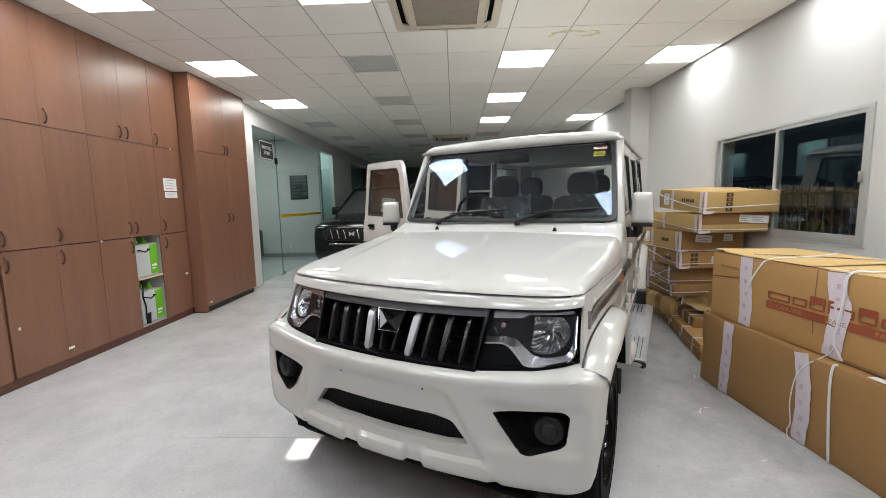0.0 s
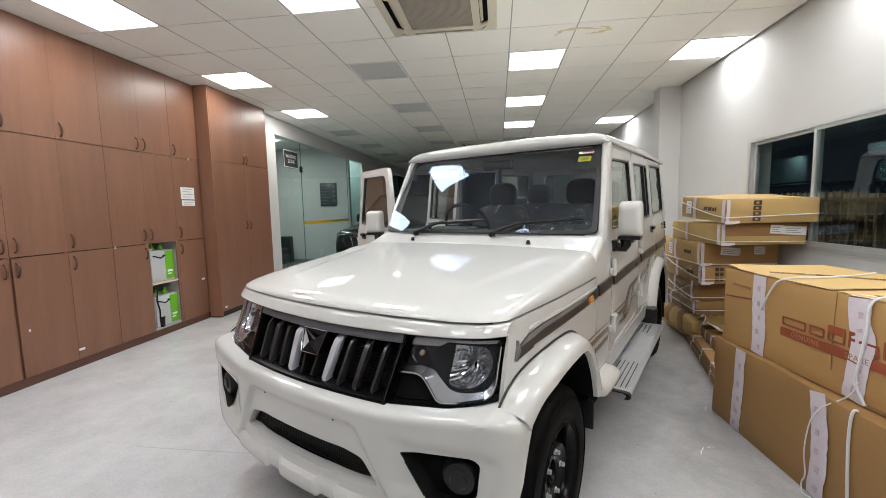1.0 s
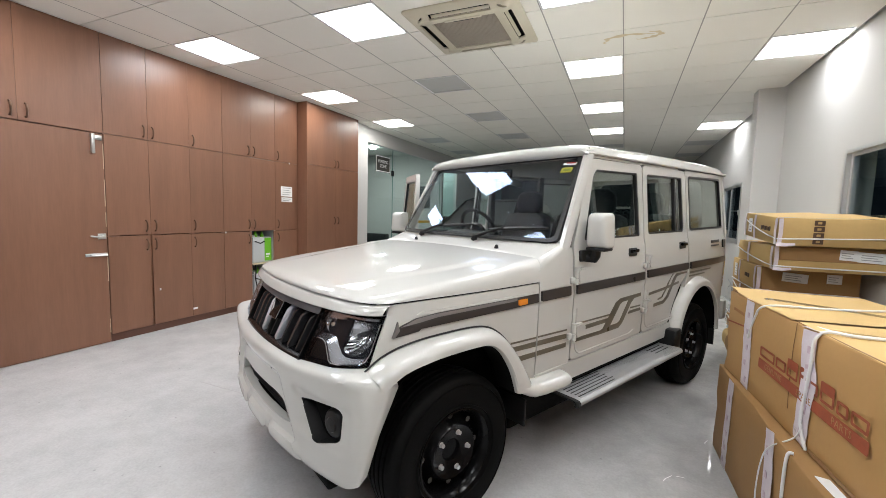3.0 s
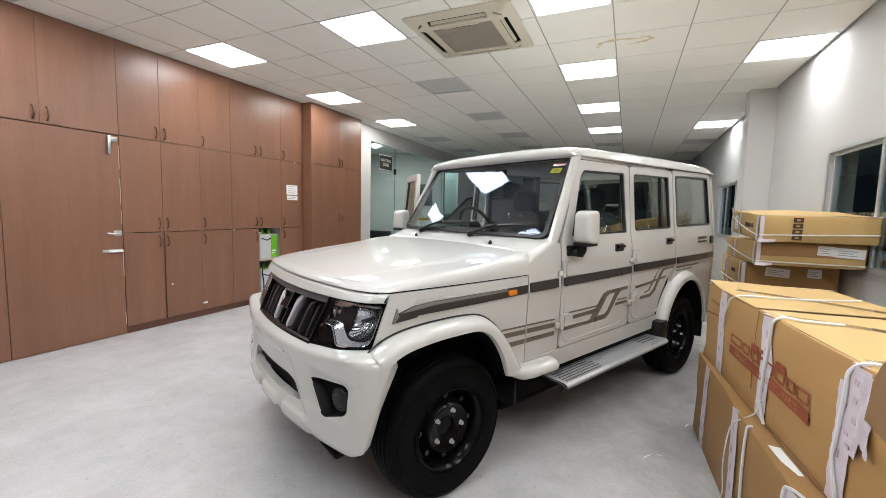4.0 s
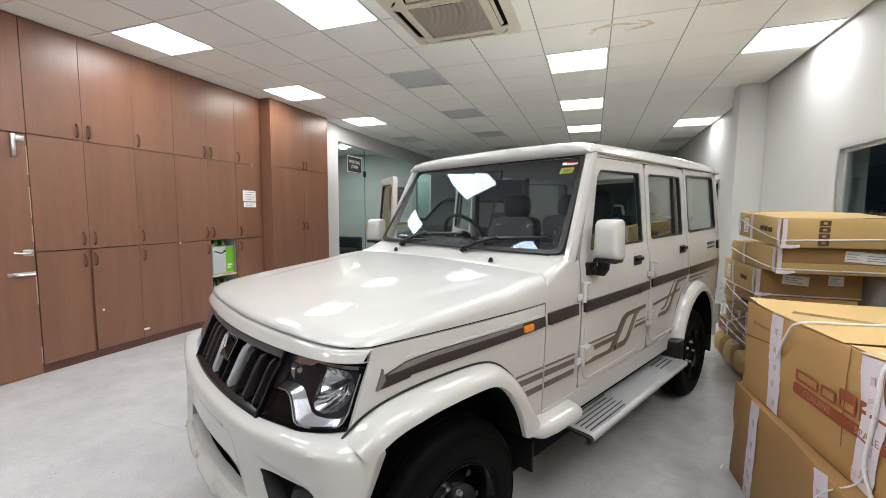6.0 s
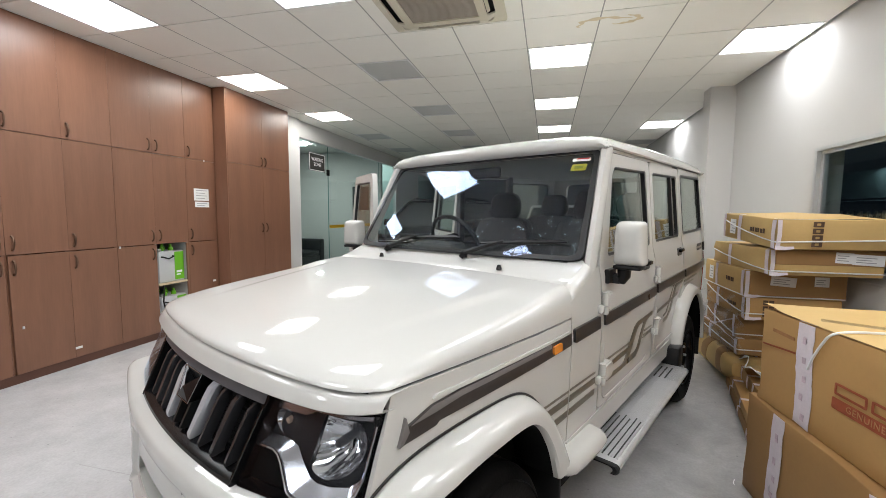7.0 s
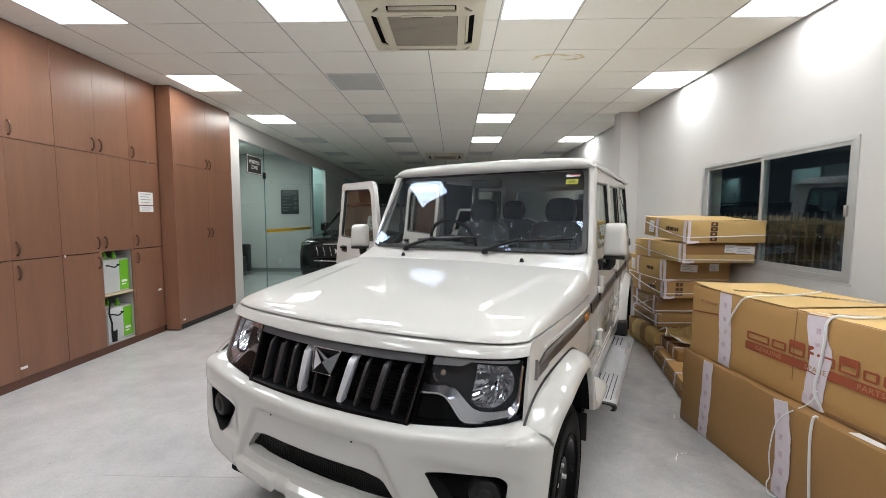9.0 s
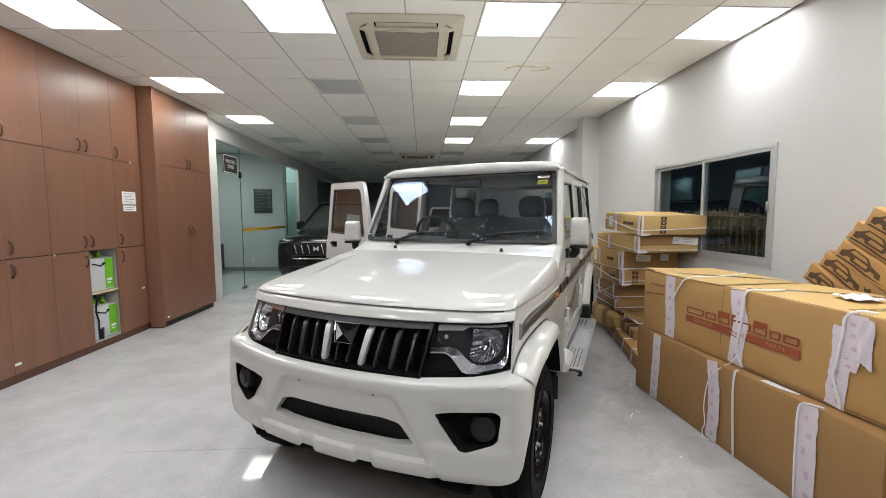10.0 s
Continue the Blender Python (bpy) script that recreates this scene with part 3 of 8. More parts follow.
    part("carcass", bx(-3.95, X - 0.02, BACK + 0.01, 0.915, 0.075, CEIL - 0.002), LAMINATE, n, "", 0)
    part("plinth", bx(X - 0.03, X - 0.012, BACK + 0.01, 0.915, 0, 0.075), LAMINATE_DARK, n, "", 0)
    for i in range(9):
        leaf(n, 0.915 - 0.5 * (i + 1), 0.915 - 0.5 * i, 0.078, 2.06, X, (0.915 - 0.5 * i - 0.45 * (i % 2 == 0) - 0.03, 1.1))
        leaf(n, 0.915 - 0.5 * (i + 1), 0.915 - 0.5 * i, 2.062, CEIL - 0.004, X, (0.915 - 0.5 * i - 0.45 * (i % 2 == 0) - 0.03, 2.15))
    part("side_panel", bx(-3.95, X, 0.918, 1.54, 0.006, 2.055), LAMINATE, n, "", 0)
    # deep tall cupboard
    T = -3.222
    c = thing("tall_cupboard", "deep tall two-door brown laminate cupboard", "cupboard", None)
    part("carcass", bx(-3.95, T - 0.02, 5.042, 6.345, 0.08, CEIL - 0.003), LAMINATE, c, "", 0)
    part("side_panel", bx(-3.4, T - 0.002, 5.033, 5.052, 0.02, CEIL - 0.003, bevel=0.001), LAMINATE, c, "", 0)
    part("plinth", bx(-3.9, T - 0.04, 5.06, 6.33, 0, 0.08), INK, c, "black recessed plinth", 0)
    ym = 5.72
    leaf(c, 5.052, ym, 2.075, CEIL - 0.004, T, (ym - 0.03, 2.15))
    leaf(c, ym, 6.345, 2.075, CEIL - 0.004, T, (ym + 0.045, 2.15))
    leaf(c, 5.052, ym, 0.08, 2.07, T, (ym - 0.04, 1.21))
    leaf(c, ym, 6.345, 0.08, 2.07, T, (ym + 0.05, 1.21))
    for y, z, x in ((5.10, 0.13, T), ):
        tagged(part("door_tag", bx(x, x + 0.004, y - 0.012, y + 0.03, z - 0.01, z + 0.012, bevel=0.001), PAPER, None), "small white number tag stuck on a cupboard door", "tag", "cupboard tags")
    tagged(part("door_tag", bx(X + 0.0, X + 0.004, 4.93, 4.98, 0.53, 0.555, bevel=0.001), PAPER, None), "small white number tag stuck on a cupboard door", "tag", "cupboard tags")
    # notices
    for (y0, y1, z0, z1, n) in ((4.69, 4.915, 1.568, 1.715, 4), (4.70, 4.915, 1.487, 1.555, 2)):
        p = thing("paper_notice", "white printed paper notice taped on the cupboard", "paper", None, "paper notices")
        part("paper", bx(X + 0.0005, X + 0.0018, y0, y1, z0, z1), PAPER, p, "", 0)
        for k in range(n):
            z = z1 - 0.022 - k * (z1 - z0 - 0.02) / n
            part("print_line", bx(X + 0.0018, X + 0.0023, y0 + 0.03, y1 - 0.03 - 0.03 * (k % 2), z - 0.004, z + 0.003), GREYINK, p, "", 0)


cupboards()


# ---- the white car ----
CAR = pose(-0.360, 1.418, 0, 0, 0, -27)
AXLE_F, AXLE_R, HUB = 0.662, 3.27, 0.341
RAKE = 0.022


def prof(y, z):
    """Half width of the body side."""
    w = float(np.interp(z, [0.40, 0.55, 0.95, 1.15, 1.22, 1.70, 1.80], [0.764, 0.774, 0.785, 0.772, 0.757, 0.712, 0.704]))
    c = float(np.interp(z, [0.80, 1.0], [0.028, 0.050]))
    return w - c * max(0.0, (1.1 - y) / 0.75) ** 1.6 - 0.03 * max(0.0, (y - 3.6) / 0.4) ** 2


def side(s):
    return lambda a, b, t: (s * (prof(a, b) - t), a, b)


def proud(s, d):
    return lambda a, b, t: (s * (prof(a, b) + d - t), a, b)


def car_part(name, bm, material, parent, label="", smooth=35):
    """A part of the raked body."""
    for v in bm.verts:
        v.co.z += RAKE * (v.co.y - 1.2)
    return part(name, bm, material, parent, label, smooth)


def arc(cy, cz, ry, rz, a0, a1, n=18):
    return [(cy + ry * math.cos(radians(a0 + (a1 - a0) * k / n)), cz + rz * math.sin(radians(a0 + (a1 - a0) * k / n))) for k in range(n + 1)]


ZC = (0.55, 0.75, 0.95, 1.05, 1.15, 1.185, 1.22, 1.45, 1.70)


def nose(x, z=1.0):
    """Plan of the leaning nose: y against x and z."""
    u = min(1.02, abs(x) / 0.733)
    return 0.203 + 0.085 * u * u + 0.055 * u ** 15 - 0.45 * (1.0 - z)


def glide(pts, n):
    """Resamples a polyline by length and softens its corners."""
    p = np.array(pts, dtype=float)
    d = np.concatenate([[0], np.cumsum(np.hypot(*np.diff(p, axis=0).T))])
    q = np.linspace(0, d[-1], n)
    out = np.stack([np.interp(q, d, p[:, 0]), np.interp(q, d, p[:, 1])], 1)
    for _ in range(3):
        out[1:-1] = (out[:-2] + 2 * out[1:-1] + out[2:]) / 4
    return [(float(a), float(b)) for a, b in out]


SEAM = glide([(0.235, 0.806), (0.255, 0.822), (0.30, 0.846), (0.369, 0.868), (0.45, 0.880), (0.538, 0.887), (0.66, 0.891), (0.766, 0.889), (0.835, 0.879), (0.894, 0.849), (0.959, 0.794), (1.039, 0.704), (1.11, 0.605), (1.169, 0.519)], 44)
ARCH = glide([(0.270, 0.748), (0.303, 0.773), (0.335, 0.795), (0.402, 0.815), (0.48, 0.825), (0.562, 0.829), (0.66, 0.830), (0.737, 0.829), (0.79, 0.823), (0.835, 0.800), (0.878, 0.762), (0.933, 0.684), (0.96, 0.63), (0.990, 0.548)], 44)


def build_wheel(car, x, y, s):
    w = new("wheel")
    w.parent = car
    w.matrix_basis = pose(x, y, HUB) @ pose(0, 0, 0, 0, 90 * s, 0)
    tagged(w, "black steel wheel with a treaded tyre")
    R = HUB
    tyre = bmesh.new()
    pr = [(0.190, -0.085), (0.200, -0.098), (0.237, -0.108), (0.288, -0.107), (0.311, -0.101), (0.325, -0.091)]
    half = pr + [(0.336, -0.078)]
    grooves = []
    for c in (-0.05, -0.018, 0.018, 0.05):
        grooves += [(R, c - 0.006), (R - 0.009, c - 0.004), (R - 0.009, c + 0.004), (R, c + 0.006)]
    outer = [(r, -h) for r, h in reversed(half)]
    lathe(tyre, half + grooves + outer, n=72)
    part("tyre", tyre, RUBBER, w, "black rubber tyre")
    for r0 in (0.212, 0.300):
        part("sidewall_ring", lathe(bmesh.new(), [(r0, 0.103), (r0 + 0.003, 0.1095), (r0 + 0.006, 0.103)], n=64), RUBBER, w)
    rim = bmesh.new()
    lathe(rim, [(0.196, -0.09), (0.176, -0.085), (0.168, 0.05), (0.173, 0.075), (0.182, 0.09), (0.191, 0.101), (0.197, 0.099), (0.197, 0.088)], n=56)
    rimo = part("rim", rim, GLOSSBLACK, w, "gloss black steel rim")
    disc = bmesh.new()
    lathe(disc, [(0.172, 0.026), (0.160, 0.032), (0.138, 0.046), (0.126, 0.072), (0.116, 0.082), (0.106, 0.078), (0.096, 0.072), (0.060, 0.070), (0.048, 0.062), (0.044, 0.050), (0.0, 0.050)], n=56)
    part("wheel_disc", disc, GLOSSBLACK, rimo)
    for k in range(8):
        a = 2 * math.pi * k / 8
        h = bmesh.new()
        lathe(h, [(0.0, 0.046), (0.010, 0.046), (0.013, 0.049)], Matrix.Translation((0.149 * math.cos(a), 0.149 * math.sin(a), 0)), 10)
        part("vent_hole", h, INK, rimo)
    for k in range(5):
        a = 2 * math.pi * k / 5 + 0.3
        b = bmesh.new()
        lathe(b, [(0.0, 0.083), (0.005, 0.083), (0.006, 0.088), (0.0092, 0.087), (0.0098, 0.083), (0.0098, 0.073), (0.014, 0.071)], Matrix.Translation((0.083 * math.cos(a), 0.083 * math.sin(a), 0)), 6)
        part("wheel_nut", b, SILVER, rimo, "bright wheel nut")
    part("brake_drum", lathe(bmesh.new(), [(0.0, 0.02), (0.14, 0.02), (0.16, 0.0), (0.16, -0.08), (0.0, -0.08)], n=40), BLACK, w)


def build_flare(car, s, cy, cz, ri, ro_, top_i, top_o, x_in, x_out, a0, a1, name="wheel_flare"):
    """A swelling wheel-arch lip."""
    bm = bmesh.new()
    rows, lining = [], []
    n = 30
    for k in range(n + 1):
        a = radians(a0 + (a1 - a0) * k / n)
        c, sn = math.cos(a), math.sin(a)

        def at(f, x):
            ry, rz = ri + (ro_ - ri) * f, top_i + (top_o - top_i) * f
            return (s * x, cy + ry * c, cz + rz * sn)
        rows.append([at(1.06, x_in - 0.012), at(1.0, x_in + 0.004), at(0.90, x_in + 0.40 * (x_out - x_in)), at(0.70, x_in + 0.80 * (x_out - x_in)), at(0.56, x_in + 0.95 * (x_out - x_in)), at(0.42, x_out), at(0.06, x_out), at(0.0, x_out - 0.010), at(0.01, x_out - 0.022)])
        lining.append([at(0.012, x_out - 0.020), at(0.02, x_out - 0.05), at(0.02, x_in - 0.06)])
    car_part("arch_lining", loft(bmesh.new(), lining), VOID, car, "black lining for the shaded inside of the arch", 50)
    loft(bm, rows)
    return car_part(name, bm, PAINT, car, "white painted wheel-arch flare", 50)


def build_front_flare(car, s):
    """The flat-topped front arch: from the body seam out to the lip."""
    bm = bmesh.new()
    rows, lining = [], []
    n = len(SEAM) - 1
    for k in range(n + 1):
        (ay, az), (by, bz) = SEAM[k], ARCH[k]
        xi = prof(ay, az) + 0.003
        xo = 0.832 + 0.018 * min(1.0, k / 9)
        if k:
            ty, tz = SEAM[k][0] - SEAM[k - 1][0], SEAM[k][1] - SEAM[k - 1][1]
            tl = math.hypot(ty, tz)
            up = (-tz / tl, ty / tl)
        else:
            up = (-0.4, 0.9)

        def at(f, x, lift=0.0):
            return (s * x, ay + (by - ay) * f + up[0] * lift, az + (bz - az) * f + up[1] * lift)
        w = xo - xi
        rows.append([at(0.0, xi - 0.012, -0.004), at(0.0, xi, 0.0), at(0.06, xi + 0.16 * w, 0.002), at(0.20, xi + 0.48 * w, 0.006), at(0.38, xi + 0.78 * w, 0.007), at(0.54, xi + 0.93 * w, 0.005), at(0.70, xo, 0.001), at(0.97, xo + 0.001), at(1.03, xo - 0.006), at(1.045, xo - 0.022)])
        lining.append([at(1.04, xo - 0.020), at(1.06, xo - 0.05), at(1.06, xi - 0.06)])
    car_part("arch_lining", loft(bmesh.new(), lining), VOID, car, "black lining for the shaded inside of the arch", 50)
    loft(bm, rows)
    return car_part("wheel_flare", bm, PAINT, car, "white painted wheel-arch flare", 40)


def build_door(car, s, outline, win, name, divider=None, handle=None, hinges=(), pivot=None, angle=0.0, strips=(), label=""):
    d = car_part(name, sheet([outline, win], side(s), 0.035, ZC), PAINT, car, label)
    # rubber seal that shows in the door gap, its grey standing for the gap's shade
    if not pivot:
        cy, cz = sum(p[0] for p in outline) / len(outline), sum(p[1] for p in outline) / len(outline)
        grow = lambda q: [(a + math.copysign(q, a - cy), b + math.copysign(q, b - cz)) for a, b in outline]
        car_part("door_seal", sheet([grow(0.005), grow(-0.02)], proud(s, -0.014), 0.012, ZC), DOORSEAL, d, "rubber door seal, grey for the gap's shade")
    y0, y1 = min(p[0] for p in outline), max(p[0] for p in outline)
    wy0, wy1 = min(p[0] for p in win), max(p[0] for p in win)
    glassloop = [(min(max(a, wy0 - 0.0), wy1 + 0.0), b) for a, b in win]
    car_part("window_pane", sheet([glassloop], lambda a, b, t: (s * (prof(a, b) - 0.016 - t), a, b), 0.004, (1.45,)), SIDEGLASS, d, "", 0)
    inner = [(wy0 + (a - wy0) * (wy1 - wy0 - 0.03) / (wy1 - wy0) + 0.015, 1.225 + (b - 1.225) * 0.95 + 0.012) for a, b in win]
    car_part("window_seal", sheet([win, inner], lambda a, b, t: (s * (prof(a, b) - 0.005 - t), a, b), 0.02, (1.45,)), GASKET, d, "black rubber window seal")
    car_part("inner_trim", sheet([rnd([(y0 + 0.06, 0.62), (y1 - 0.05, 0.62), (y1 - 0.05, 1.19), (y0 + 0.06, 1.19)], 0.04)], lambda a, b, t: (s * (prof(a, b) - 0.038 - t), a, b), 0.03), CABIN, d, "dark grey door trim")
    if divider:
        car_part("window_divider", sheet([[(divider, 1.225), (divider + 0.03, 1.225), (divider + 0.03, 1.665), (divider, 1.665)]], proud(s, -0.004), 0.02), GASKET, d)
    if handle:
        hy, hz = handle
        pocket = sheet([rnd([(hy - 0.055, hz - 0.026), (hy + 0.055, hz - 0.026), (hy + 0.055, hz + 0.026), (hy - 0.055, hz + 0.026)], 0.015)], proud(s, 0.004), 0.006)
        h = car_part("door_handle", pocket, BLACK, d, "black pull handle")
        grip = bmesh.new()
        x = prof(hy, hz)
        box(grip, s * (x + 0.004), s * (x + 0.024), hy - 0.045, hy + 0.045, hz - 0.002, hz + 0.02, bevel=0.006)
        car_part("grip", grip, GLOSSBLACK, h)
    for hy, hz in hinges:
        x = prof(hy, hz)
        hb = bmesh.new()
        lobe = rnd([(hy + 0.004, hz - 0.042), (hy + 0.096, hz - 0.034), (hy + 0.104, hz + 0.018), (hy + 0.084, hz + 0.040), (hy + 0.004, hz + 0.040)], 0.020)
        for q, d0, d1 in ((lobe, -0.004, 0.020), ([(hy + 0.050 + (u - hy - 0.050) * 0.86, hz + (v - hz) * 0.86) for u, v in lobe], 0.020, 0.027)):
            loft(hb, [[(s * (prof(u, v) + d), u, v) for u, v in q] for d in (d0, d1)], ring=True, caps=True)
        for za, zb, r in ((hz - 0.046, hz - 0.012, 0.015), (hz - 0.010, hz + 0.046, 0.0135)):
            tube(hb, [(s * (x + 0.016), hy - 0.004, za), (s * (x + 0.016), hy - 0.004, zb)], r, 12)
        box(hb, s * (x - 0.004), s * (x + 0.018), hy - 0.046, hy - 0.010, hz - 0.042, hz - 0.004, bevel=0.010, seg=3)
        car_part("hinge", hb, PAINT, d, "white painted strap hinge")
    for a, b, z0, z1 in strips:
        car_part("side_moulding", sheet([rnd([(a, z0), (b, z0), (b, z1), (a, z1)], 0.008)], proud(s, 0.011), 0.015, (z0 + 0.012, z1 - 0.012)), MOULD, d, "dark grey side moulding")
    groove = [(y0 + 0.032, 0.86)] + [(y0 + 0.107 - 0.075 * math.cos(q), 0.665 - 0.075 * math.sin(q)) for q in np.linspace(0, math.pi / 2, 9)] + [(y0 + 0.40, 0.592), (y0 + 0.66, 0.594), (y0 + 0.72, 0.612)]
    car_part("pressed_line", tube(bmesh.new(), [(s * (prof(a, b) - 0.001), a, b) for a, b in groove], 0.006, 6), PAINT, d)
    if pivot:
        px_, py_ = pivot
        d.matrix_basis = pose(px_, py_, 0) @ pose(0, 0, 0, 0, 0, angle) @ pose(-px_, -py_, 0)
    return d


def decal(car, s, loops, name="body_decal"):
    car_part(name, sheet(loops, proud(s, 0.0022), 0.002, (0.75, 0.95)), DECAL, car, "taupe graphic stripe", 0)


def build_car():
    car = thing("car", "white boxy off-road passenger car with its driver-side doors open", "car", CAR)
    # hood with a rounded nose and upright sides
    bm = bmesh.new()
    rows = []
    half_xs = [0, 0.2, 0.4, 0.55, 0.60, 0.62, 0.64, 0.66, 0.68, 0.70, 0.72, 0.74, 0.76, 0.78, 0.80, 0.84, 0.90, 0.93, 0.945, 0.96, 0.972, 0.982, 0.990, 0.996, 0.999, 1.0]
    xs = [-x for x in reversed(half_xs[1:])] + half_xs
    low = 1.043
    for f in [0.0, 0.002, 0.006, 0.012, 0.020, 0.030, 0.042, 0.056, 0.07, 0.10, 0.16, 0.20, 0.25, 0.3, 0.35, 0.4, 0.45, 0.5, 0.55, 0.6, 0.65, 0.7, 0.74, 0.78, 0.82, 0.86, 0.92, 0.97, 1.0]:
        row = []
        half = prof(0.335 + 0.86 * f, 1.04) - 0.001
        h = (1 - max(0.0, (0.07 - f) / 0.07) ** 2.3) ** (1 / 2.3)
        for x in xs:
            ax = abs(x)
            X = x * half
            y0 = nose(x * 0.733) - 0.008 + 0.012 * ax ** 30
            Y = y0 + (1.205 + 0.03 * (1 - x * x) - y0) * f
            crown = 1.066 + 0.13 * f ** 0.9 - 0.024 * f * f - 0.014 * ax * ax
            g = (1 - max(0.0, (ax - 0.925) / 0.075) ** 2.7) ** (1 / 2.7)
            ridge = -0.009 / (1 + math.exp(-(ax - 0.60 - 0.21 * f) / 0.009)) * min(1, 2.6 * max(0, f - 0.16)) * min(1, max(0, (0.84 - f) / 0.10))
            row.append((X, Y, low + (crown + ridge - low) * g * h))
        rows.append(row)
    rows = [[(p[0] * 0.985, p[1] + 0.02, p[2] - 0.001) for p in rows[0]]] + rows
    loft(bm, rows)
    hood = car_part("hood", bm, PAINT, car, "white painted hood", 60)
    for s in (-1, 1):
        edge = [(s * (prof(0.335 + 0.86 * f, 1.04) - 0.016), 0.38 + 0.82 * f, 1.0395) for f in np.linspace(0, 1, 12)]
        car_part("hood_gap", tube(bmesh.new(), edge, 0.0042, 6), VOID, hood)
    car_part("hood_gap", tube(bmesh.new(), [(x, nose(x) + 0.012, 1.040) for x in np.linspace(-0.69, 0.69, 33)], 0.0042, 6), VOID, hood)
    # fascia lip between hood and grille
    bm = bmesh.new()
    rows = []
    spread = [0.735 * math.sin(math.pi / 2 * q) for q in np.linspace(-1, 1, 49)]
    for f, o in ((1.02, 0.04), (1.0, 0.008), (0.93, 0.001), (0.7, -0.001), (0.3, -0.002), (0.08, -0.001), (0.0, 0.004), (-0.03, 0.04)):
        row = []
        for x in spread:
            zl = 0.988 + 0.014 * (x / 0.733) ** 2
            row.append((x, nose(x, 1.0) - 0.008 + o + 0.06 * (1 - f) * -0.4, zl + (1.0355 - zl) * f))
        rows.append(row)
    loft(bm, rows)
    car_part("front_fascia", bm, PAINT, car, "white painted lip under the hood", 50)
    # black blocks for the unlit space behind grille and lamps
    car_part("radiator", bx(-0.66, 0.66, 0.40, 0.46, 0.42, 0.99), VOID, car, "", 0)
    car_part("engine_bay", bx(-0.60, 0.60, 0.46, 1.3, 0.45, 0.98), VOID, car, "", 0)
    # chassis and floor pan, made low and wide to keep light from beneath
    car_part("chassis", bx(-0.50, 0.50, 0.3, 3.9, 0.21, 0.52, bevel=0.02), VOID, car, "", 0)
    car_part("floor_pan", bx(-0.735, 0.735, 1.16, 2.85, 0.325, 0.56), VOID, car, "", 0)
    # tray and rails added below to darken the floor under the car
    car_part("under_tray", bx(-0.60, 0.60, 0.16, 0.62, 0.30, 0.33, bevel=0.01), VOID, car, "black tray added to block light under the engine", 0)
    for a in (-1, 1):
        car_part("chassis_rail", bx(min(a * 0.40, a * 0.66), max(a * 0.40, a * 0.66), 1.14, 2.84, 0.235, 0.335, bevel=0.015), VOID, car, "dark rail added under the floor to block light")

    # grille
    lift = lambda x: 0.010 * (x / 0.42) ** 2
    grille = car_part("grille", loft(bmesh.new(), [[(x, nose(x, z) + 0.075, z) for x in np.linspace(-w, w, 15)] for z, w in ((0.775, 0.39), (0.99, 0.42))]), VOID, car, "black grille with vertical bars")
    rows = []
    for x in np.linspace(-0.412, 0.412, 25):
        zt, zb = 0.987 + lift(x), 0.952 + 0.5 * lift(x)
        rows.append([(x, nose(x, zt) + 0.05, zt), (x, nose(x, zt) - 0.002, zt), (x, nose(x, zt) - 0.010, zt - 0.006), (x, nose(x, zb) - 0.006, zb + 0.004), (x, nose(x, zb), zb), (x, nose(x, zb) + 0.05, zb + 0.004)])
    car_part("grille_top_bar", loft(bmesh.new(), rows, ring=True, caps=True), DARKCHROME, grille, "smoked chrome top bar")
    rows = []
    for x in np.linspace(-0.395, 0.395, 25):
        z = 0.776 + 0.3 * lift(x)
        rows.append([(x, nose(x, z) + 0.075, z + 0.022), (x, nose(x, z) + 0.006, z + 0.014), (x, nose(x, z) - 0.006, z + 0.010), (x, nose(x, z) - 0.008, z), (x, nose(x, z) + 0.05, z - 0.012)])
    car_part("grille_lower_bar", loft(bmesh.new(), rows, ring=True, caps=True), GLOSSBLACK, grille)
    for s in (-1, 1):
        rows = []
        for z, x in ((0.776, 0.386), (0.82, 0.391), (0.90, 0.400), (0.99, 0.412)):
            y = nose(x, z)
            rows.append([(s * (x + 0.004), y + 0.06, z), (s * (x + 0.006), y - 0.008, z), (s * (x - 0.008), y - 0.008, z), (s * (x - 0.018), y + 0.06, z)])
        car_part("grille_side_bar", loft(bmesh.new(), rows, ring=True, caps=True), GLOSSBLACK, grille)
        car_part("frame_bead", tube(bmesh.new(), [(s * (x + 0.002), nose(x, z) - 0.009, z) for z, x in ((0.779, 0.386), (0.88, 0.398), (0.952, 0.407))], 0.0016, 6), GRILLEBAR, grille)
    for x, mat_, w in ((0.116, BRIGHTBAR, 0.018), (0.186, GRILLEBAR, 0.008), (0.262, GRILLEBAR, 0.014), (0.340, GRILLEBAR, 0.008)):
        for s in (-1, 1):
            rows = []
            for z, o, f in ((0.956, 0.045, 1.0), (0.950, 0.022, 1.0), (0.928, 0.004, 1.0), (0.90, 0.002, 1.0), (0.85, 0.002, 0.9), (0.805, 0.002, 0.75), (0.790, 0.010, 0.66), (0.785, 0.04, 0.6)):
                X = s * (x - (0.95 - z) * 0.11)
                y = nose(X, z) + o
                rows.append([(X - w * f, y + 0.010, z), (X - w * 0.78 * f, y, z), (X + w * 0.78 * f, y, z), (X + w * f, y + 0.010, z), (X + w * 0.5 * f, y + 0.036, z), (X - w * 0.5 * f, y + 0.036, z)])
            car_part("grille_bar", loft(bmesh.new(), rows, ring=True, caps=True), mat_, grille, "bright chrome grille bar" if mat_ is BRIGHTBAR else "dark grille bar", 40)
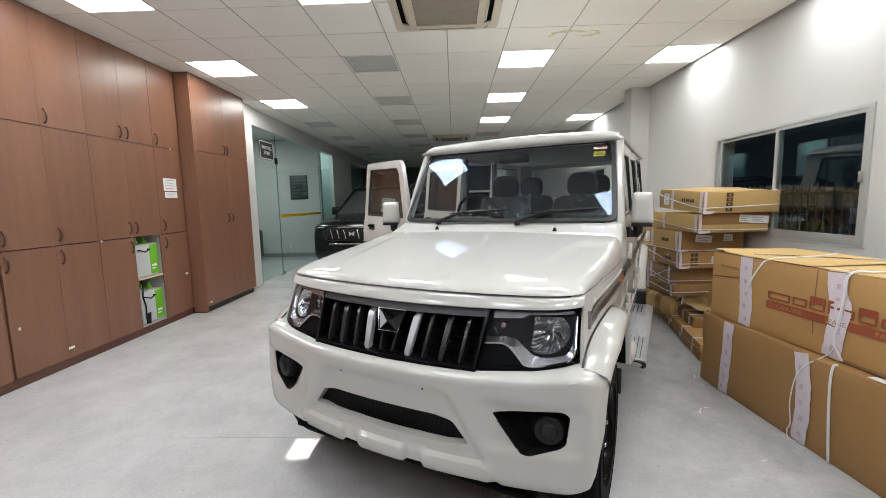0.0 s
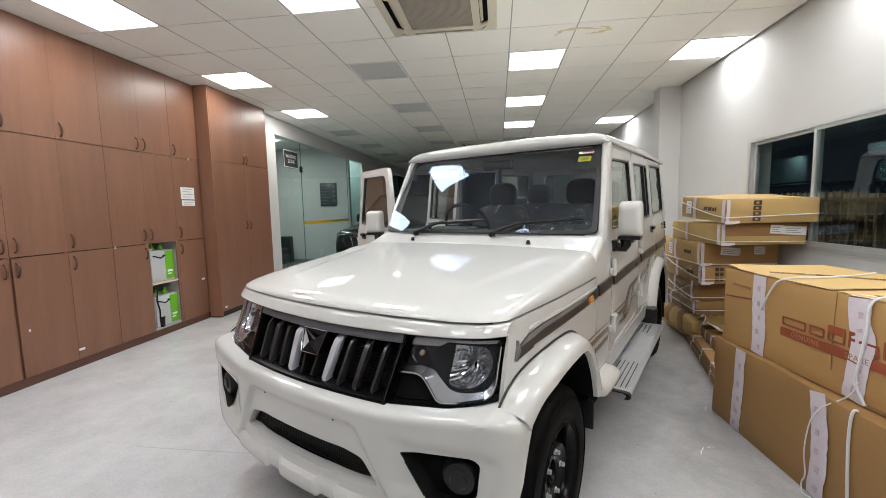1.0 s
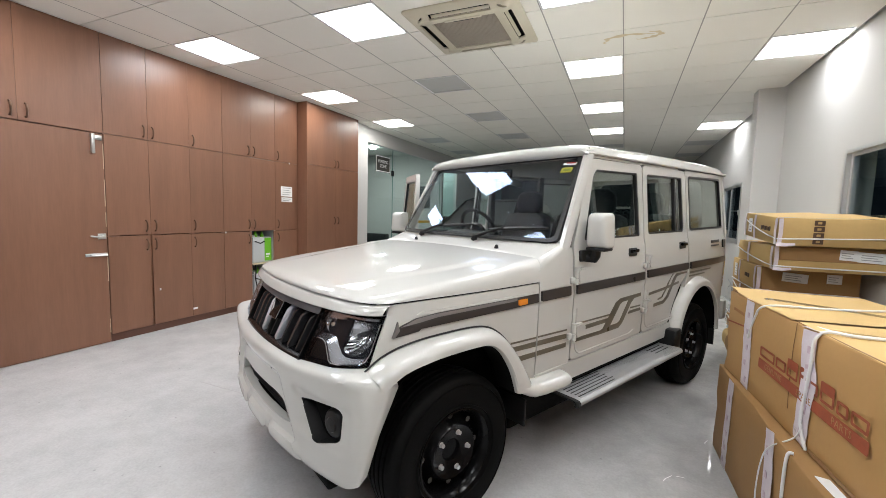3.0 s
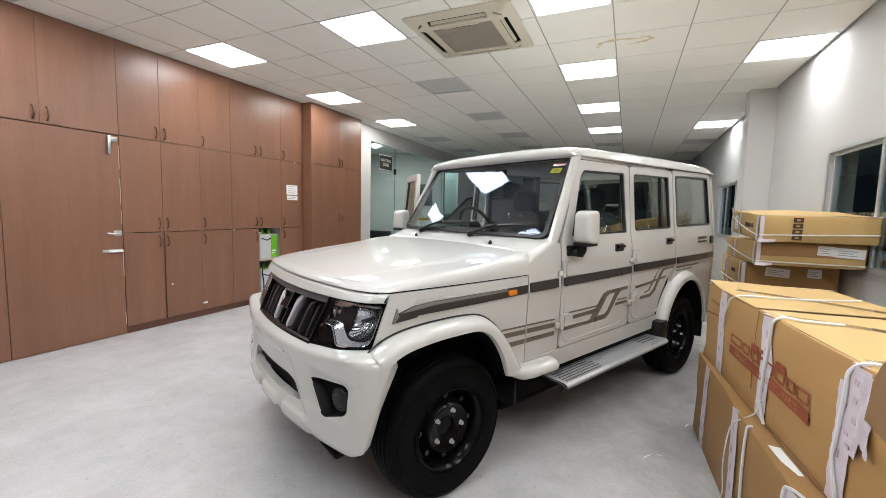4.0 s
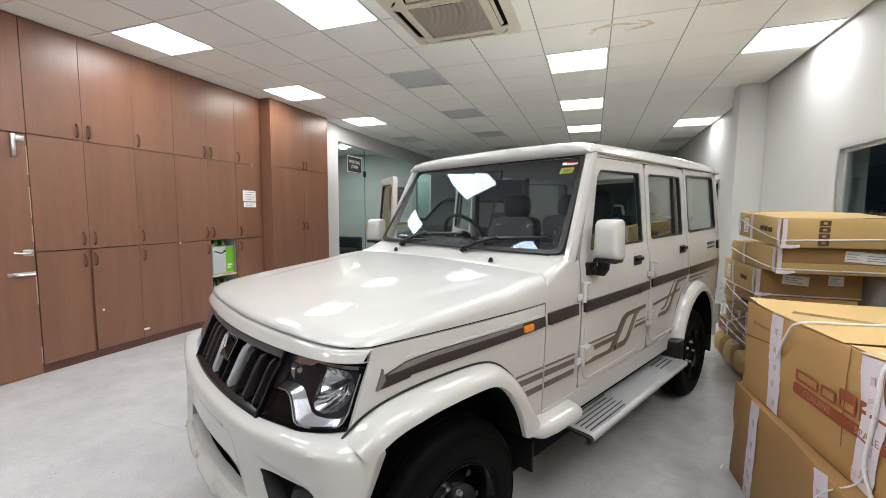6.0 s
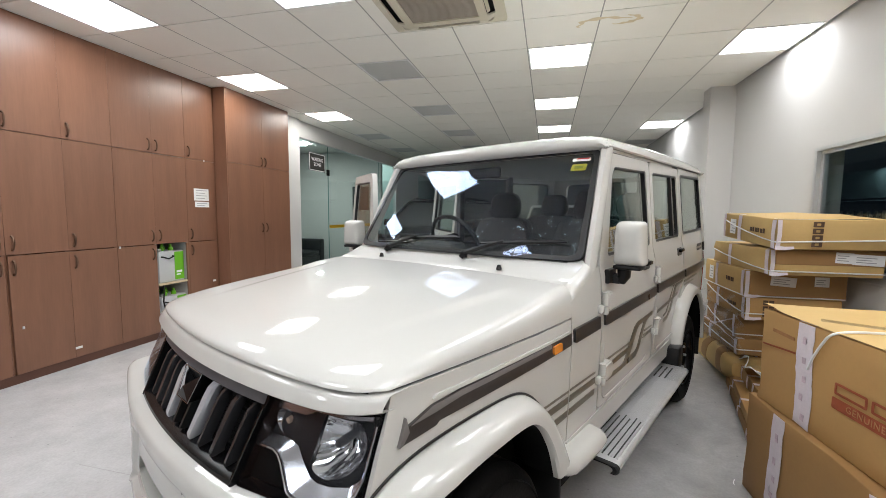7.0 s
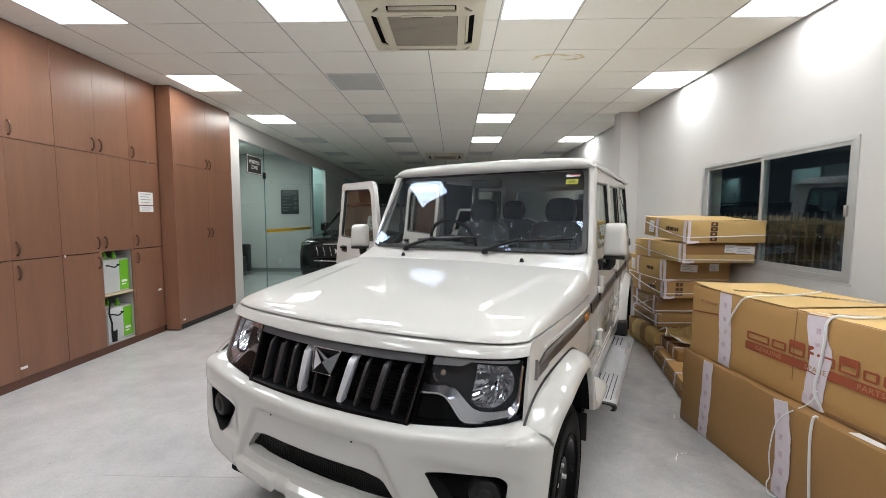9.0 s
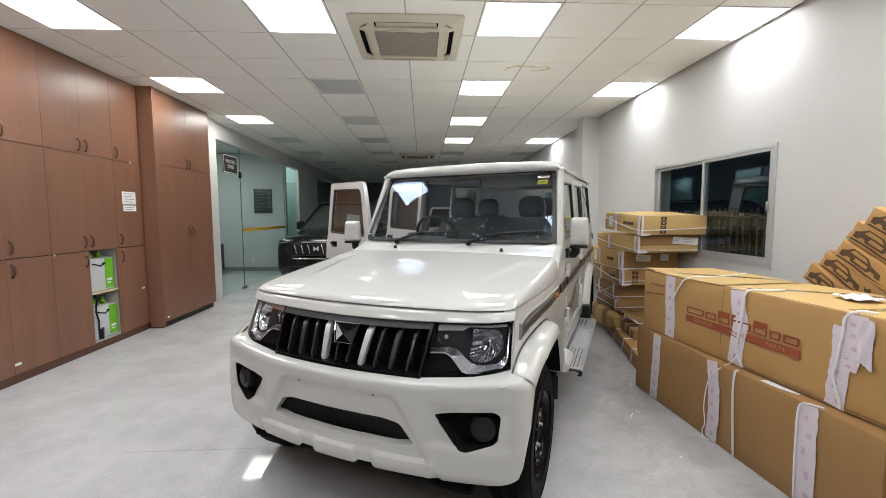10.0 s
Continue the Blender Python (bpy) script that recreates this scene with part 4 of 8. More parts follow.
    for s in (-1, 1):
        rows = [[(s * x - 0.006, nose(0, z) + o, z), (s * x + 0.006, nose(0, z) + o, z), (s * x + 0.006, nose(0, z) + o + 0.05, z), (s * x - 0.006, nose(0, z) + o + 0.05, z)] for z, x, o in ((0.88, 0.036, 0.004), (0.80, 0.029, 0.004), (0.786, 0.028, 0.03))]
        car_part("grille_bar", loft(bmesh.new(), rows, ring=True, caps=True), BLACK, grille)
    # fine horizontal fins behind the bars
    fins = bmesh.new()
    for k in range(15):
        z = 0.80 + 0.010 * k
        for a, b in ((-0.37, 0.0), (0.0, 0.37)):
            loft(fins, [[(x, nose(x, z) + 0.060 + dy, z + dz) for dy, dz in ((0, 0), (0, 0.004), (0.012, 0.006))] for x in np.linspace(a, b, 6)])
    car_part("radiator_screen", fins, VOID, grille, "fine black ribbed screen", 0)
    # plain emblem: dark shield with two bright facets
    sh = [(-0.068, 0.956), (0.068, 0.956), (0.046, 0.874), (-0.046, 0.874)]
    em = car_part("emblem", loft(bmesh.new(), [[(a * k, nose(0, b) - 0.010 + o, 0.915 + (b - 0.915) * k) for a, b in sh] for k, o in ((1.0, 0.06), (1.0, 0.002), (0.94, 0.0), (0.01, 0.002))], ring=True), GLOSSBLACK, grille, "dark emblem shield with bright facets", 20)
    for s in (-1, 1):
        f = bmesh.new()
        pts = ((s * 0.060, 0.950), (s * 0.004, 0.908), (s * 0.042, 0.878), (s * 0.028, 0.916), (s * 0.003, 0.878))
        a = [f.verts.new((x, nose(0, z) - (0.012 if i in (1, 3) else 0.0095) - (0.006 if i == 1 else 0), z)) for i, (x, z) in enumerate(pts)]
        for t3 in ((0, 1, 3), (1, 2, 3), (0, 3, 2), (1, 4, 2)):
            f.faces.new([a[i] for i in t3])
        car_part("emblem_facet", f, BRIGHTBAR, em, "", 0)
    car_part("emblem_rim", tube(bmesh.new(), [(x, nose(0, z) - 0.011, z) for x, z in sh + sh[:1]], 0.0018, 6), CHROME, em)

    # headlamps
    LAMPSILVER = surface("lamp_silver", (0.62, 0.62, 0.66), 0.18, metal=0.9, var=0.06, bump=0.0)
    LAMPBEZEL = surface("lamp_bezel", (0.022, 0.022, 0.025), 0.2, var=0.1, bump=0.0, coat=0.15, spec=0.3)
    for s in (-1, 1):
        outline = rnd([(0.418, 0.997), (0.724, 1.001), (0.730, 0.990), (0.742, 0.830), (0.737, 0.817), (0.60, 0.797), (0.394, 0.779)], 0.012)
        put = lambda d: (lambda a, b, t: (s * a, nose(a, b) + d + t, b))
        xa = (0.46, 0.52, 0.58, 0.62, 0.65, 0.68, 0.70, 0.715, 0.73, 0.74)
        lamp = car_part("headlamp", sheet([outline], put(0.11), 0.01, (), xa), VOID, car, "clear headlamp with a silver bracket and black housing", 30)
        car_part("lens_cover", sheet([outline], put(0.0), 0.003, (), xa), LENS, lamp, "clear outer lens", 50)
        rim = rnd([(0.424, 0.983), (0.718, 0.987), (0.723, 0.980), (0.731, 0.836), (0.726, 0.826), (0.60, 0.804), (0.402, 0.787)], 0.012)
        car_part("lamp_surround", sheet([outline, rim], put(0.004), 0.03, (), xa), GLOSSBLACK, lamp, "", 30)
        car_part("lamp_bucket", loft(bmesh.new(), [[(s * a, nose(a, b) + e, b) for a, b in outline] for e in (0.002, 0.05)], ring=True), GLOSSBLACK, lamp)
        # bezel with the round opening of the reflector
        ring = [(max(0.566, 0.613 + 0.078 * math.cos(q)), min(0.958, 0.903 + 0.069 * math.sin(q))) for q in [2 * math.pi * k / 36 for k in range(36)]]
        bez = [(0.410, 0.883), (0.478, 0.888), (0.514, 0.881), (0.542, 0.859), (0.579, 0.833), (0.606, 0.827), (0.680, 0.833), (0.696, 0.85), (0.704, 0.972), (0.56, 0.975), (0.535, 0.950), (0.418, 0.948)]
        car_part("bezel", sheet([bez, ring], put(0.046), 0.01, (), xa), LAMPBEZEL, lamp, "smoked inner bezel", 20)
        # stepped silver bracket: a bright edge with a satin face behind it
        edge = [(0.403, 0.868), (0.469, 0.872), (0.492, 0.866), (0.510, 0.853), (0.556, 0.809), (0.575, 0.803), (0.64, 0.807), (0.694, 0.816), (0.712, 0.834), (0.717, 0.86), (0.714, 0.965)]
        inner = [(0.403, 0.880), (0.476, 0.885), (0.512, 0.879), (0.540, 0.857), (0.577, 0.831), (0.604, 0.825), (0.64, 0.826), (0.680, 0.832), (0.695, 0.846), (0.702, 0.87), (0.702, 0.965)]
        car_part("silver_bracket", loft(bmesh.new(), [[(s * a, nose(a, b) + 0.014, b) for a, b in edge], [(s * a, nose(a, b) + 0.020, b) for a, b in edge], [(s * a, nose(a, b) + 0.046, b) for a, b in inner]]), LAMPSILVER, lamp, "satin silver daytime-lamp bracket", 30)
        car_part("bracket_edge", tube(bmesh.new(), [(s * a, nose(a, b) + 0.013, b) for a, b in edge], 0.0034, 6), CHROME, lamp, "bright bracket edge")
        # fluted bowl
        rows = []
        for r in (1.0, 0.97, 0.9, 0.8, 0.68, 0.54, 0.38, 0.2, 0.02):
            row = []
            for k in range(48):
                q = 2 * math.pi * k / 48
                a, b = 0.613 + 0.078 * r * math.cos(q), 0.903 + 0.069 * r * math.sin(q)
                dp = 0.050 + 0.058 * (1 - r ** 2.2) + 0.0028 * math.sin((a - 0.613) * 2 * math.pi / 0.013) * (1 if b < 0.895 else 0.25) * min(1, 6 * (1 - r))
                row.append((s * a, nose(a, 0.903) - 0.45 * (0.903 - b) * r + dp, b))
            rows.append(row)
        car_part("reflector", loft(bmesh.new(), rows, ring=True), REFLECTOR, lamp, "round bright fluted reflector bowl", 0)
        m = Matrix.Translation((s * 0.618, nose(0.618, 0.905) + 0.062, 0.905)) @ pose(0, 0, 0, 90, 0, s * 10)
        car_part("bulb_cap", lathe(bmesh.new(), [(0.0, 0.014), (0.010, 0.010), (0.012, -0.02), (0.010, -0.05)], m, 16), DARKCHROME, lamp)
        m = Matrix.Translation((s * 0.458, nose(0.458, 0.922) + 0.044, 0.922)) @ pose(0, 0, 0, 90, 0, s * 10)
        car_part("indicator_bowl", lathe(bmesh.new(), [(0.034, 0.012), (0.026, -0.012), (0.012, -0.022), (0.0, -0.022)], m, 20), REFLECTOR, lamp)
        car_part("indicator_bulb", lathe(bmesh.new(), [(0.0, 0.010), (0.008, 0.006), (0.010, -0.01), (0.010, -0.02)], m, 14), surface("smoked_bulb", (0.40, 0.30, 0.22), 0.2, var=0.05, bump=0.0, coat=0.6), lamp, "pale clear indicator bulb")
        car_part("upper_reflector", sheet([[(0.424, 0.950), (0.530, 0.956), (0.556, 0.970), (0.70, 0.972), (0.70, 0.981), (0.427, 0.978)]], put(0.022), 0.02, (), xa), LAMPSILVER, lamp, "", 30)
        car_part("lower_blank", sheet([[(0.402, 0.790), (0.60, 0.806), (0.560, 0.812), (0.512, 0.858), (0.490, 0.868), (0.408, 0.866)]], put(0.030), 0.02, (), xa), VOID, lamp, "", 30)

    # bumper: a lofted shell, with openings cut through
    def bump_y(x, z=0.62):
        a = min(abs(x), 0.83)
        back = float(np.interp(z, [0.40, 0.55, 0.66, 0.775], [0.022, 0.050, 0.085, 0.132]))
        q = max(0.0, (a - 0.69) / 0.14)
        return 0.05 + 0.12 * (a / 0.83) ** 2 + back * (1 - (1 - q ** 2.4) ** (1 / 2.4))

    def sm(v):
        v = min(1.0, max(0.0, v))
        return v * v * (3 - 2 * v)

    def skin(x, z, d=0.0):
        a = abs(x)
        o = 0.018 * sm((z - 0.515) / 0.03) * sm((0.715 - z) / 0.05) * sm((a - 0.40) / 0.09) * sm((0.80 - a) / 0.06)   # cheek hollow above its ledge
        cx = float(np.interp(z, [0.38, 0.70, 0.735], [0.485, 0.295, 0.16]))
        o += 0.017 * sm((cx - a) / 0.035 + 0.5) * sm((0.725 - z) / 0.04)                                              # sunk centre panel
        o -= 0.024 * sm((0.464 - z) / 0.022) * sm((0.485 - a) / 0.045) * (1.0 - 0.5 * sm((a - 0.105) / 0.02) * sm((0.205 - a) / 0.02))                                                   # chin lip
        o += 0.025 * max(0.0, (0.42 - z) / 0.05) ** 2
        return bump_y(x, z) + o + d
    xs = [-0.83, -0.8297, -0.828, -0.825, -0.82, -0.812, -0.802, -0.79] + [-0.775 + 0.0125 * k for k in range(62)] + [0]
    xs = xs + [-x for x in reversed(xs[:-1])]
    bm = bmesh.new()
    rows = []
    for x in xs:
        a = abs(x)
        top = float(np.interp(a, [0, 0.39, 0.60, 0.745, 0.79, 0.83], [0.776, 0.779, 0.797, 0.815, 0.800, 0.774]))
        crest = top - 0.026
        bot = 0.388 + 0.016 * sm((a - 0.105) / 0.018) * sm((0.205 - a) / 0.018) - 0.014 * sm((a - 0.42) / 0.06) + 0.035 * max(0, (a - 0.70) / 0.13) ** 2
        zs = [bot + (crest - bot) * f for f in [0.0, 0.012, 0.03, 0.06] + [0.095 + 0.0335 * k for k in range(26)] + [0.97, 1.0]]
        front = [(x, skin(x, z), z) for z in zs]
        yf = skin(x, crest)
        yb = max(yf + 0.02, nose(min(a, 0.75), top) + 0.012, float(np.interp(a, [0.72, 0.745, 0.83], [0.0, 0.275, 0.325])))
        for g, e in ((0.08, 0.45), (0.22, 0.72), (0.5, 0.90), (1.0, 1.0)):
            front.append((x, yf + (yb - yf) * g, crest + (top - crest) * e))
        back = [(x * 0.97, yb + 0.02, top - 0.03), (x * 0.965, skin(x, zs[16], 0.045), zs[16]), (x * 0.965, skin(x, zs[1], 0.045), zs[1] + 0.004)]
        row = []
        for X, y, z in front + back:
            w = float(np.interp(z, [0.40, 0.454, 0.60, 0.79], [0.785, 0.803, 0.824, 0.83])) / 0.83
            row.append((X * (1 - (1 - w) * min(1.0, (a / 0.83) ** 3)), y, z))
        rows.append(row)
    loft(bm, rows, ring=True, caps=True)
    bumper = car_part("front_bumper", bm, PAINT, car, "white painted front bumper with black fog-lamp pockets", 42)
    cutter = bmesh.new()
    fogs = {}
    for s in (-1, 1):
        o = rnd([(0.462, 0.648), (0.53, 0.662), (0.700, 0.680), (0.724, 0.662), (0.712, 0.562), (0.692, 0.542), (0.590, 0.510), (0.562, 0.518)], 0.014)
        fogs[s] = o
        loft(cutter, [[(s * a, -0.2, b - 0.022) for a, b in o], [(s * a, 0.42, b - 0.022) for a, b in o]], ring=True, caps=True)
    slot = rnd([(-0.315, 0.588), (-0.24, 0.602), (0.24, 0.602), (0.315, 0.588), (0.378, 0.508), (0.28, 0.496), (-0.28, 0.496), (-0.378, 0.508)], 0.018)
    loft(cutter, [[(a, -0.2, b - 0.022) for a, b in slot], [(a, 0.2, b - 0.022) for a, b in slot]], ring=True, caps=True)
    cut(bumper, cutter)
    for s in (-1, 1):
        car_part("fog_lamp_pocket", sheet([[(0.605 + (a - 0.605) * 1.12, 0.596 + (b - 0.596) * 1.12) for a, b in fogs[s]]], lambda a, b, t: (s * a, bump_y(a) + 0.062 + t, b), 0.02, (), (0.5, 0.55, 0.6, 0.65, 0.7)), VOID, bumper, "black fog-lamp blank")
        wall_ = bmesh.new()
        loft(wall_, [[(s * (0.61 + (a - 0.61) * q), skin(a, b) + e, 0.60 + (b - 0.60) * q) for a, b in fogs[s]] for q, e in ((1.012, 0.002), (0.975, 0.004), (0.955, 0.03), (0.95, 0.075))], ring=True)
        car_part("pocket_wall", wall_, BLACK, bumper)
        car_part("fog_lamp_cap", lathe(bmesh.new(), [(0.0, 0.030), (0.025, 0.028), (0.030, 0.022), (0.048, 0.018), (0.056, 0.008), (0.060, -0.02)], Matrix.Translation((s * 0.650, bump_y(0.655) + 0.046, 0.600)) @ pose(0, 0, 0, 90, 0, s * 12), 28), BLACK, bumper, "round black fog-lamp cap")
    mesh_ = bmesh.new()
    for k in range(13):
        z = 0.489 + 0.009 * k
        box(mesh_, -0.37, 0.37, 0.125, 0.13, z, z + 0.003)
    for k in range(75):
        x = -0.37 + 0.01 * k
        box(mesh_, x, x + 0.003, 0.127, 0.132, 0.487, 0.605)
    car_part("air_intake_mesh", mesh_, BLACK, bumper, "black mesh in the lower air intake", 0)
    car_part("intake_backing", bx(-0.42, 0.42, 0.17, 0.18, 0.44, 0.65), VOID, bumper, "", 0)
    car_part("bumper_beam", bx(-0.36, 0.36, 0.133, 0.16, 0.515, 0.55, bevel=0.008), BLACK, bumper)
    for s in (-1, 1):
        car_part("plate_hole", lathe(bmesh.new(), [(0.0, 0.003), (0.0045, 0.003), (0.0045, -0.01)], Matrix.Translation((s * 0.20, skin(0.20, 0.698) + 0.001, 0.698)) @ pose(0, 0, 0, 90, 0, 0), 10), INK, bumper)

    # sides
    for s in (1, -1):
        fender = [(0.347, 1.036), (0.5, 1.036), (0.8, 1.036), (1.188, 1.037), (1.188, 0.50), (1.172, 0.505)] + [(a + 0.002, b - 0.012) for a, b in reversed(SEAM[1:])] + [(0.258, 0.812), (0.337, 1.0)]
        fd = car_part("front_fender", sheet([fender], side(s), 0.012, (0.55, 0.75, 0.95), (0.30, 0.34, 0.38, 0.42, 0.46, 0.5, 0.57, 0.65, 0.72, 0.8, 0.95, 1.1)), PAINT, car, "white painted front fender")
        # tapered moulding with a wedge-shaped front tip, and the repeater
        car_part("side_moulding", sheet([[(0.352, 0.912), (0.372, 0.948), (0.46, 0.974), (0.56, 0.982), (0.85, 0.987), (1.18, 0.989), (1.18, 0.945), (0.82, 0.938), (0.478, 0.930), (0.468, 0.922)]], proud(s, 0.007), 0.012, (), (0.38, 0.42, 0.46, 0.5, 0.57, 0.65, 0.8, 0.95, 1.1)), MOULD, fd, "dark grey side moulding")
        # flat lighter strip: the highlight on the moulding's upper bevel, put into colour
        car_part("moulding_edge", sheet([[(0.388, 0.950), (0.46, 0.9725), (0.56, 0.9805), (0.85, 0.9855), (1.018, 0.987), (1.018, 0.974), (0.85, 0.972), (0.56, 0.966), (0.47, 0.956)]], proud(s, 0.0085), 0.004, (), (0.42, 0.46, 0.5, 0.57, 0.65, 0.8, 0.95)), MOULDTIP, fd, "lighter strip painted as the highlight along the moulding's top")
        car_part("moulding_tip", sheet([[(0.350, 0.912), (0.376, 0.972), (0.381, 0.938), (0.360, 0.914)]], proud(s, 0.010), 0.012), MOULDTIP, fd)
        car_part("fender_ridge", sheet([rnd([(0.462, 0.985), (1.17, 0.990), (1.17, 0.998), (0.48, 0.995)], 0.004)], proud(s, 0.006), 0.012, (), (0.5, 0.57, 0.65, 0.72, 0.8, 0.95, 1.1)), PAINT, fd)
        car_part("side_repeater", sheet([rnd([(1.026, 0.950), (1.086, 0.951), (1.086, 0.978), (1.026, 0.977)], 0.006)], proud(s, 0.014), 0.02), AMBER, fd, "amber side repeater")
        cowl = [(1.196, 0.47), (1.49, 0.47), (1.49, 1.20), (1.43, 1.19), (1.33, 1.155), (1.196, 1.10)]
        cw = car_part("cowl_side", sheet([cowl], side(s), 0.03, ZC), PAINT, car, "white painted cowl panel")
        car_part("side_moulding", sheet([rnd([(1.205, 0.945), (1.455, 0.945), (1.455, 0.997), (1.205, 0.997)], 0.008)], proud(s, 0.011), 0.015, (0.96, 0.985)), MOULD, cw, "dark grey side moulding")
        shoulder = loft(bmesh.new(), [[(s * (prof(y, zt - 0.03) - d), y, zt + e) for d, e in ((-0.001, -0.06), (0.0, -0.03), (0.006, -0.012), (0.02, -0.001), (0.045, 0.004), (0.10, 0.006))] for y, zt in ((1.192, 1.100), (1.204, 1.128), (1.23, 1.150), (1.28, 1.170), (1.33, 1.187), (1.40, 1.214), (1.46, 1.235))])
        car_part("cowl_shoulder", shoulder, PAINT, car, "", 60)
        # doors
        fo = rnd([(1.502, 0.565), (1.502, 1.19), (1.69, 1.665), (1.73, 1.704), (2.332, 1.706), (2.332, 0.565)], 0.035)
        fw = rnd([(1.615, 1.232), (1.726, 1.60), (1.765, 1.642), (2.268, 1.648), (2.285, 1.232)], 0.018)
        ro = rnd([(2.344, 0.565), (2.344, 1.706), (3.05, 1.708), (3.07, 0.93), (2.93, 0.83), (2.83, 0.70), (2.79, 0.565)], 0.05)
        rw = rnd([(2.40, 1.24), (2.40, 1.650), (2.99, 1.655), (3.005, 1.24)], 0.03)
        build_door(car, s, fo, fw, "front_door", None, (2.16, 1.135), ((1.50, 1.045), (1.50, 0.735)), (s * 0.78, 1.497) if s < 0 else None, 64.0, ((1.515, 2.315, 0.943, 0.994),), "white front door, standing wide open" if s < 0 else "white front door, closed")
        build_door(car, s, ro, rw, "rear_door", 2.85, (2.95, 1.14), ((2.342, 1.06), (2.342, 0.755)), (s * 0.78, 2.34) if s < 0 else None, 58.0, ((2.36, 3.055, 0.948, 0.999),), "white rear door, standing open" if s < 0 else "white rear door, closed")
        qa = [(a, b) for a, b in arc(AXLE_R, 0.40, 0.43, 0.43, 8, 130)]
        quarter = [(3.085, 0.945), (3.06, 1.712), (3.965, 1.72), (4.005, 1.22), (4.01, 0.50), (3.71, 0.50)] + qa
        qw = rnd([(3.115, 1.245), (3.105, 1.675), (3.845, 1.688), (3.905, 1.245)], 0.035)
        q = car_part("quarter_panel", sheet([quarter, qw], side(s), 0.03, ZC, (3.7, 3.85, 3.95)), PAINT, car, "white painted rear quarter")
        car_part("window_pane", sheet([qw], lambda a, b, t: (s * (prof(a, b) - 0.012 - t), a, b), 0.004, (1.45,)), SIDEGLASS, q, "", 0)
        qi = [(3.51 + (a - 3.51) * 0.955, 1.47 + (b - 1.47) * 0.93) for a, b in qw]
        car_part("window_seal", sheet([qw, qi], lambda a, b, t: (s * (prof(a, b) + 0.002 - t), a, b), 0.018, (1.45,)), GASKET, q)
        car_part("side_moulding", sheet([rnd([(3.10, 0.945), (3.96, 0.942), (3.96, 0.994), (3.10, 0.998)], 0.008)], proud(s, 0.011), 0.015, (0.96, 0.985), (3.7, 3.85)), MOULD, q, "dark grey side moulding")
        car_part("fuel_catch", sheet([rnd([(3.86, 1.075), (3.955, 1.075), (3.955, 1.145), (3.86, 1.145)], 0.012)], proud(s, 0.012), 0.016, (), (3.9,)), BLACK, q, "black corner cover")
        bars = bmesh.new()
        for k in range(8):
            xx = 3.55 + 0.026 * k
            for z0, z1 in ((1.128, 1.150), (1.098, 1.112)):
                b2 = sheet([[(xx, z0), (xx + 0.018, z0), (xx + 0.022, z1), (xx + 0.004, z1)]], proud(s, 0.004), 0.004)
                me = bpy.data.meshes.new("t")
                b2.to_mesh(me)
                b2.free()
                bars.from_mesh(me)
                bpy.data.meshes.remove(me)
        car_part("model_badge", bars, DARKCHROME, q, "small dark model badge", 0)
        car_part("tail_lamp", loft(bmesh.new(), [[(s * (prof(y, z) + 0.004), y, z) for y in (3.955, 3.985, 4.02)] + [(s * (prof(4.0, z) - 0.09), 4.035, z)] for z in (0.70, 0.78, 0.95, 1.05)]), REDLENS, q, "red corner tail lamp")
        car_part("roof_rail", sheet([[(1.69, 1.708), (3.965, 1.712), (3.955, 1.735), (1.68, 1.735)]], side(s), 0.03), PAINT, car)
        car_part("sill", sheet([rnd([(1.19, 0.455), (2.84, 0.455), (2.80, 0.56), (1.19, 0.56)], 0.012)], proud(s, 0.004), 0.06, (0.5,)), PAINT, car, "white painted sill")
        # A-pillar
        car_part("windscreen_pillar", loft(bmesh.new(), [[(s * (x + dx), y + dy, z) for dx, dy in ((0.012, -0.012), (0.024, 0.02), (0.018, 0.052), (-0.02, 0.05), (-0.022, 0.0), (-0.010, -0.014))] for x, y, z in ((0.745, 1.410, 1.19), (0.727, 1.538, 1.45), (0.704, 1.672, 1.715), (0.70, 1.685, 1.745))], ring=True, caps=True), PAINT, car, "white windscreen pillar", 50)
        # flares, foot, flap, step
        build_front_flare(car, s)
        car_part("arch_seam", tube(bmesh.new(), [(s * (prof(a, b) + 0.002), a - 0.001, b + 0.004) for a, b in SEAM[:36]], 0.004, 6), GASKET, car, "black seam over the arch")
        build_flare(car, s, AXLE_R, 0.39, 0.395, 0.475, 0.40, 0.48, 0.775, 0.835, -4, 186)
        foot = bmesh.new()
        rows = []
        for y, w, z0, z1 in ((0.985, 0.849, 0.552, 0.60), (1.03, 0.851, 0.528, 0.588), (1.08, 0.853, 0.502, 0.562), (1.12, 0.855, 0.487, 0.547), (1.2, 0.858, 0.478, 0.540), (1.34, 0.860, 0.475, 0.536), (1.40, 0.858, 0.475, 0.534), (1.420, 0.850, 0.478, 0.530), (1.432, 0.830, 0.486, 0.522), (1.436, 0.80, 0.496, 0.512)):
            h = z1 - z0
            rows.append([(s * 0.74, y, z1 + 0.010), (s * (w - 0.060), y, z1 + 0.008), (s * (w - 0.030), y, z1 + 0.003), (s * (w - 0.012), y, z1 - 0.16 * h), (s * (w - 0.003), y, z1 - 0.34 * h), (s * w, y, z1 - 0.55 * h), (s * (w - 0.004), y, z0 + 0.18 * h), (s * (w - 0.014), y, z0 + 0.05 * h), (s * (w - 0.06), y, z0), (s * 0.74, y, z0)])
        loft(foot, rows, ring=True, caps=True)
        car_part("flare_foot", foot, PAINT, car, "", 50)
